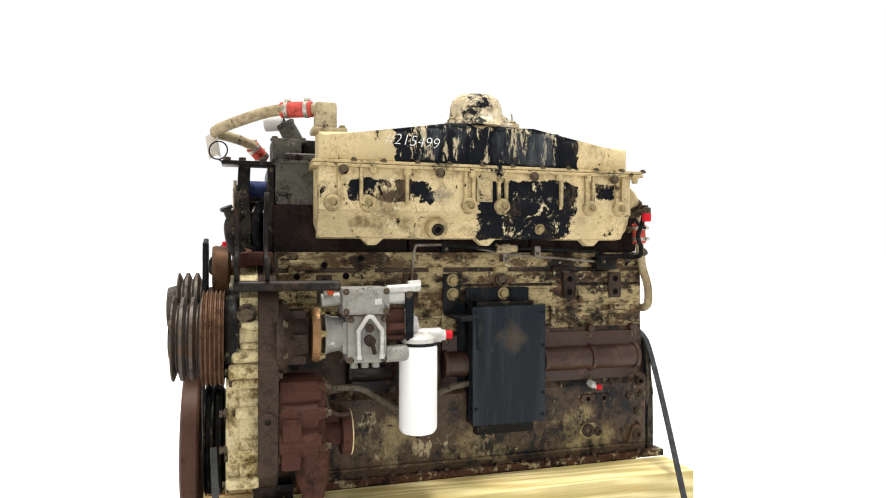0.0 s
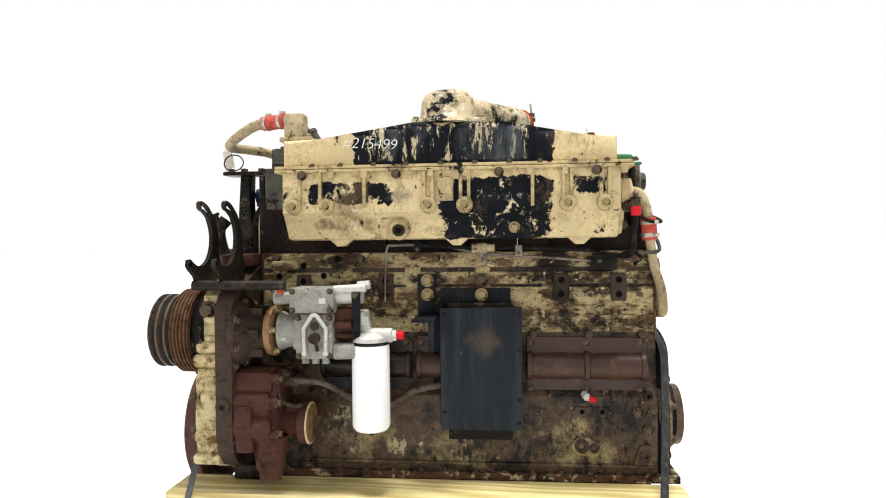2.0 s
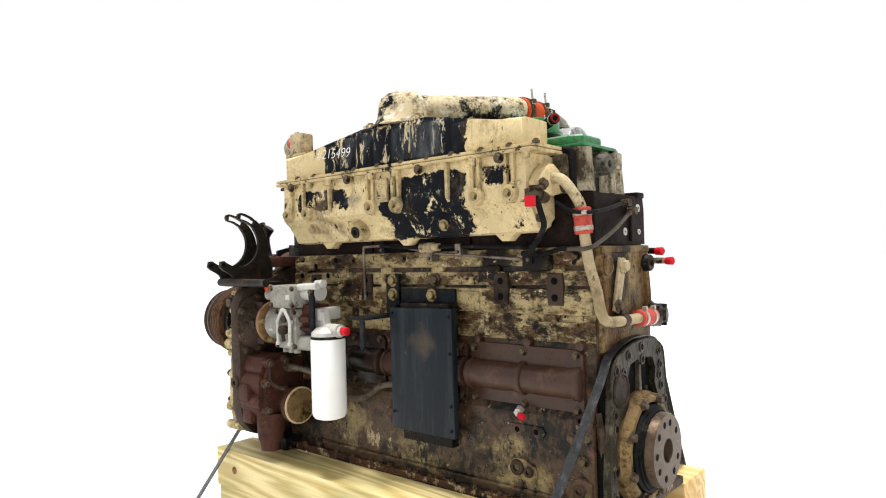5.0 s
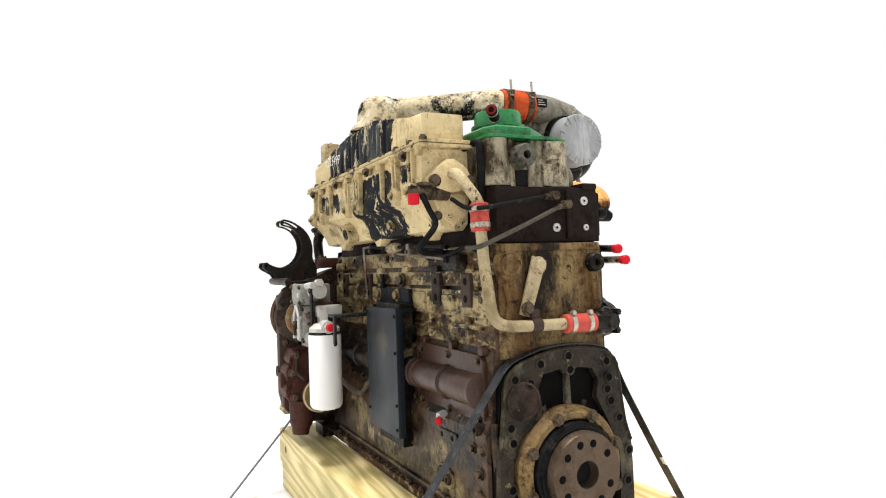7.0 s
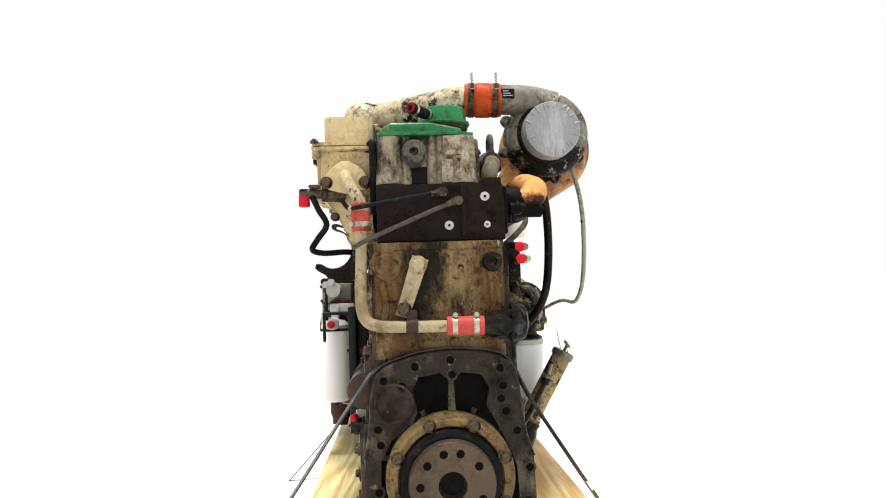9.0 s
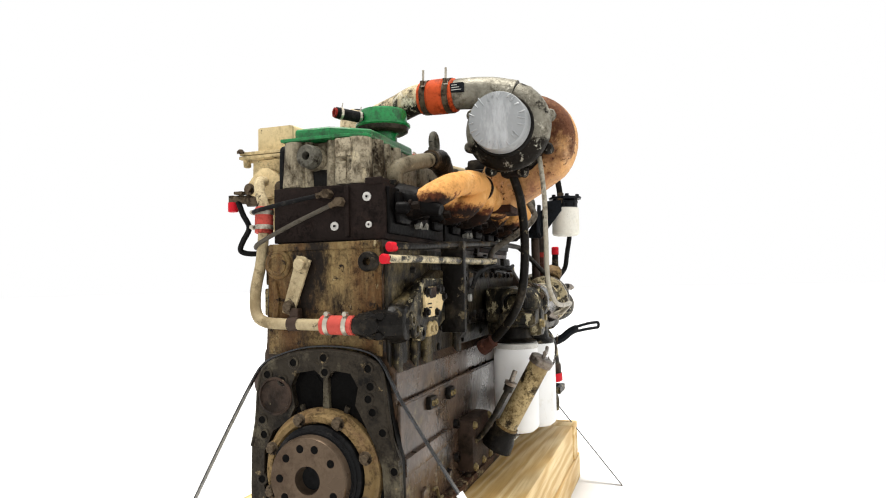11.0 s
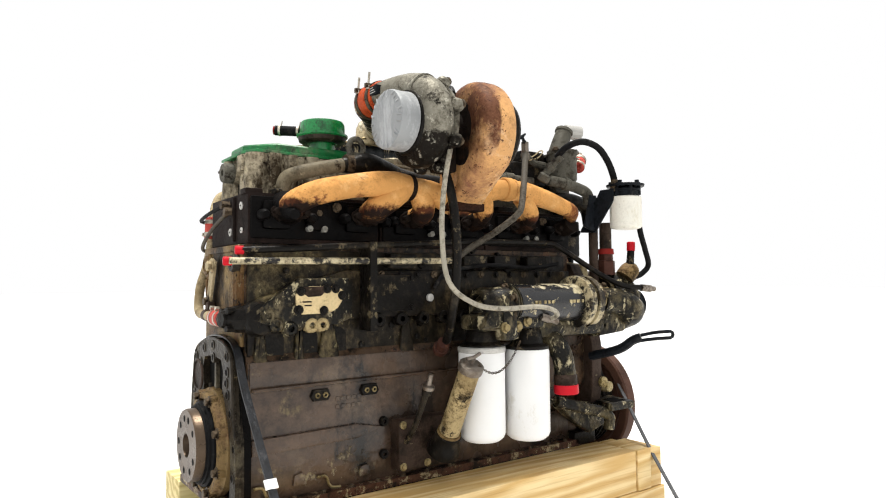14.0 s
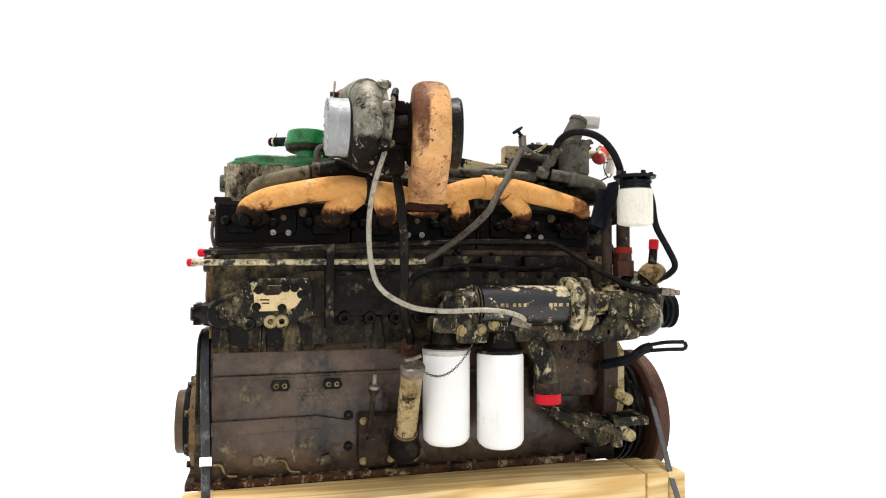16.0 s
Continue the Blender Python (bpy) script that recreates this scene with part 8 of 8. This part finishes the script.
def straps():
    ribbon("tie_down_strap", [(1.250, 1.560, 0.0), (1.293, 1.726, 0.25), (1.328, 1.860, 0.45), (1.350, 1.965, 0.605), (1.350, 2.003, 0.652), (1.347, 2.045, 0.672), (1.347, 2.11, 0.689), (1.347, 2.18, 0.694), (1.347, 2.26, 0.687), (1.348, 2.312, 0.662), (1.345, 2.36, 0.573), (1.335, 2.437, 0.45), (1.327, 2.497, 0.356), (1.320, 2.565, 0.25), (1.300, 2.725, 0.0)], (1, 0.25, 0), 0.023, M_STRAP, "black webbing strap over the flywheel housing")
    bm = B()
    d = (V(1.320, 2.565, 0.25) - V(1.327, 2.497, 0.356)).normalized()
    n = V(0, -d.z, d.y) * -0.004
    a, b = V(1.327, 2.499, 0.356) - d * 0.012, V(1.327, 2.499, 0.356) + d * 0.012
    p = [a + V(-0.0155, 0, 0), a + V(0.0155, 0, 0), b + V(0.0155, 0, 0), b + V(-0.0155, 0, 0)]
    lo = [bm.verts.new(q + n * 0.7) for q in p] + [bm.verts.new(q - n * 0.7) for q in p]
    for f in ((0, 1, 2, 3), (4, 5, 6, 7), (0, 1, 5, 4), (1, 2, 6, 5), (2, 3, 7, 6), (3, 0, 4, 7)):
        bm.faces.new([lo[i] for i in f])
    tagged(part("strap_label", bm, M_CHALK, smooth=0), "small white label sewn on the strap", "label")
    ribbon("tie_down_strap", [(-0.030, 1.555, 0.0), (-0.054, 1.745, 0.20), (-0.066, 1.84, 0.30), (-0.076, 1.935, 0.40)], (1, 0, 0), 0.018, M_STRAPSHEEN, "black webbing strap at the front of the engine, grey sheen in its colour")
    ribbon("tie_down_strap", [(-0.045, 2.745, 0.0), (-0.068, 2.577, 0.20), (-0.090, 2.49, 0.30), (-0.115, 2.38, 0.44)], (1, 0, 0.3), 0.020, M_STRAPSHEEN, "narrow black strap beside the crank damper, grey sheen in its colour")


def wire_tag():
    bm = B()
    loop = [(-0.072 + 0.026 * math.cos(a) + 0.005 * math.sin(a), 2.17 + 0.02 * math.cos(a), 1.262 + 0.028 * math.sin(a)) for a in [2 * math.pi * k / 20 for k in range(21)]]
    tube(bm, loop, 0.0022, 8, 2)
    tube(bm, [(-0.072, 2.17, 1.234), (-0.062, 2.13, 1.224), (-0.05, 2.085, 1.216)], 0.003, 8, 3)
    tagged(part("wire_loop", bm, M_BLACKSTEEL), "thin dark wire loop above the front bracket", "wire loop")
    bm = B()
    vs = []
    for i in range(6):
        for j in range(5):
            u, v = i / 5, j / 4
            vs.append(bm.verts.new((-0.075 - 0.035 * u + 0.012 * v, 2.16 + 0.02 * math.sin(3 * u), 1.308 - 0.07 * v + 0.010 * math.sin(4 * u))))
    for i in range(5):
        for j in range(4):
            bm.faces.new((vs[i * 5 + j], vs[(i + 1) * 5 + j], vs[(i + 1) * 5 + j + 1], vs[i * 5 + j + 1]))
    r = bmesh.ops.solidify(bm, geom=bm.faces[:], thickness=0.0006)
    tagged(part("paper_tag", bm, M_PAPER), "crumpled pale paper tag hanging from the water pipe", "tag")


# ---- timber cribbing ----
def timber(x0, x1, y0, y1, z0, z1, label, mat):
    bm = B()
    box(bm, x0, x1, y0, y1, z0, z1, 0.004)
    return tagged(part("timber_beam", bm, mat), label, "beam", "timbers under the engine")


def knot(parent, p, n, r):
    bm = B()
    lathe(bm, p, n, [(0, r), (0.0012, r * 0.95), (0.0014, r * 0.4), (0.0004, r * 0.15)], 18)
    part("knot", bm, M_KNOT, parent, "round brown wood knot")


def timbers():
    a = timber(-0.135, 1.395, 1.79, 1.947, 0.104, 0.243, "long pale treated pine beam under the engine", M_TIMBER)
    knot(a, (-0.02, 1.7898, 0.175), (0, -1, 0), 0.014)
    timber(0.022, 1.395, 2.383, 2.560, 0.104, 0.243, "long pale treated pine beam under the engine", M_TIMBERGOLD)
    timber(-0.055, 0.018, 2.390, 2.565, 0.104, 0.243, "short pale pine offcut at the end of a beam", M_TIMBERGOLD)
    timber(-0.12, -0.059, 2.40, 2.560, 0.104, 0.238, "short pale pine offcut at the end of a beam", M_TIMBERGOLD)
    timber(-0.128, 1.390, 1.796, 1.95, 0.0, 0.102, "lower pale pine beam resting on the floor", M_TIMBER)
    timber(-0.130, 1.390, 2.385, 2.566, 0.0, 0.102, "lower pale pine beam resting on the floor", M_TIMBERGOLD)


# ---- build everything ----
engine_block = cylinder_block()
oil_pan()
heads()
intake_manifold()
crossover()
turbocharger()
exhaust_manifold()
water_pipe()
flywheel_housing()
rear_plumbing()
sensor_lines()
block_details()
casting_details()
control_box()
fuel_filter()
injection_pump()
gear_case()
oil_pump()
pulleys()
thermostat()
oil_tubes()
side_covers()
oil_cooler()
water_pump()
oil_filters()
oil_filler()
front_mount()
coolant_filter()
loose_caps()
straps()
wire_tag()
timbers()
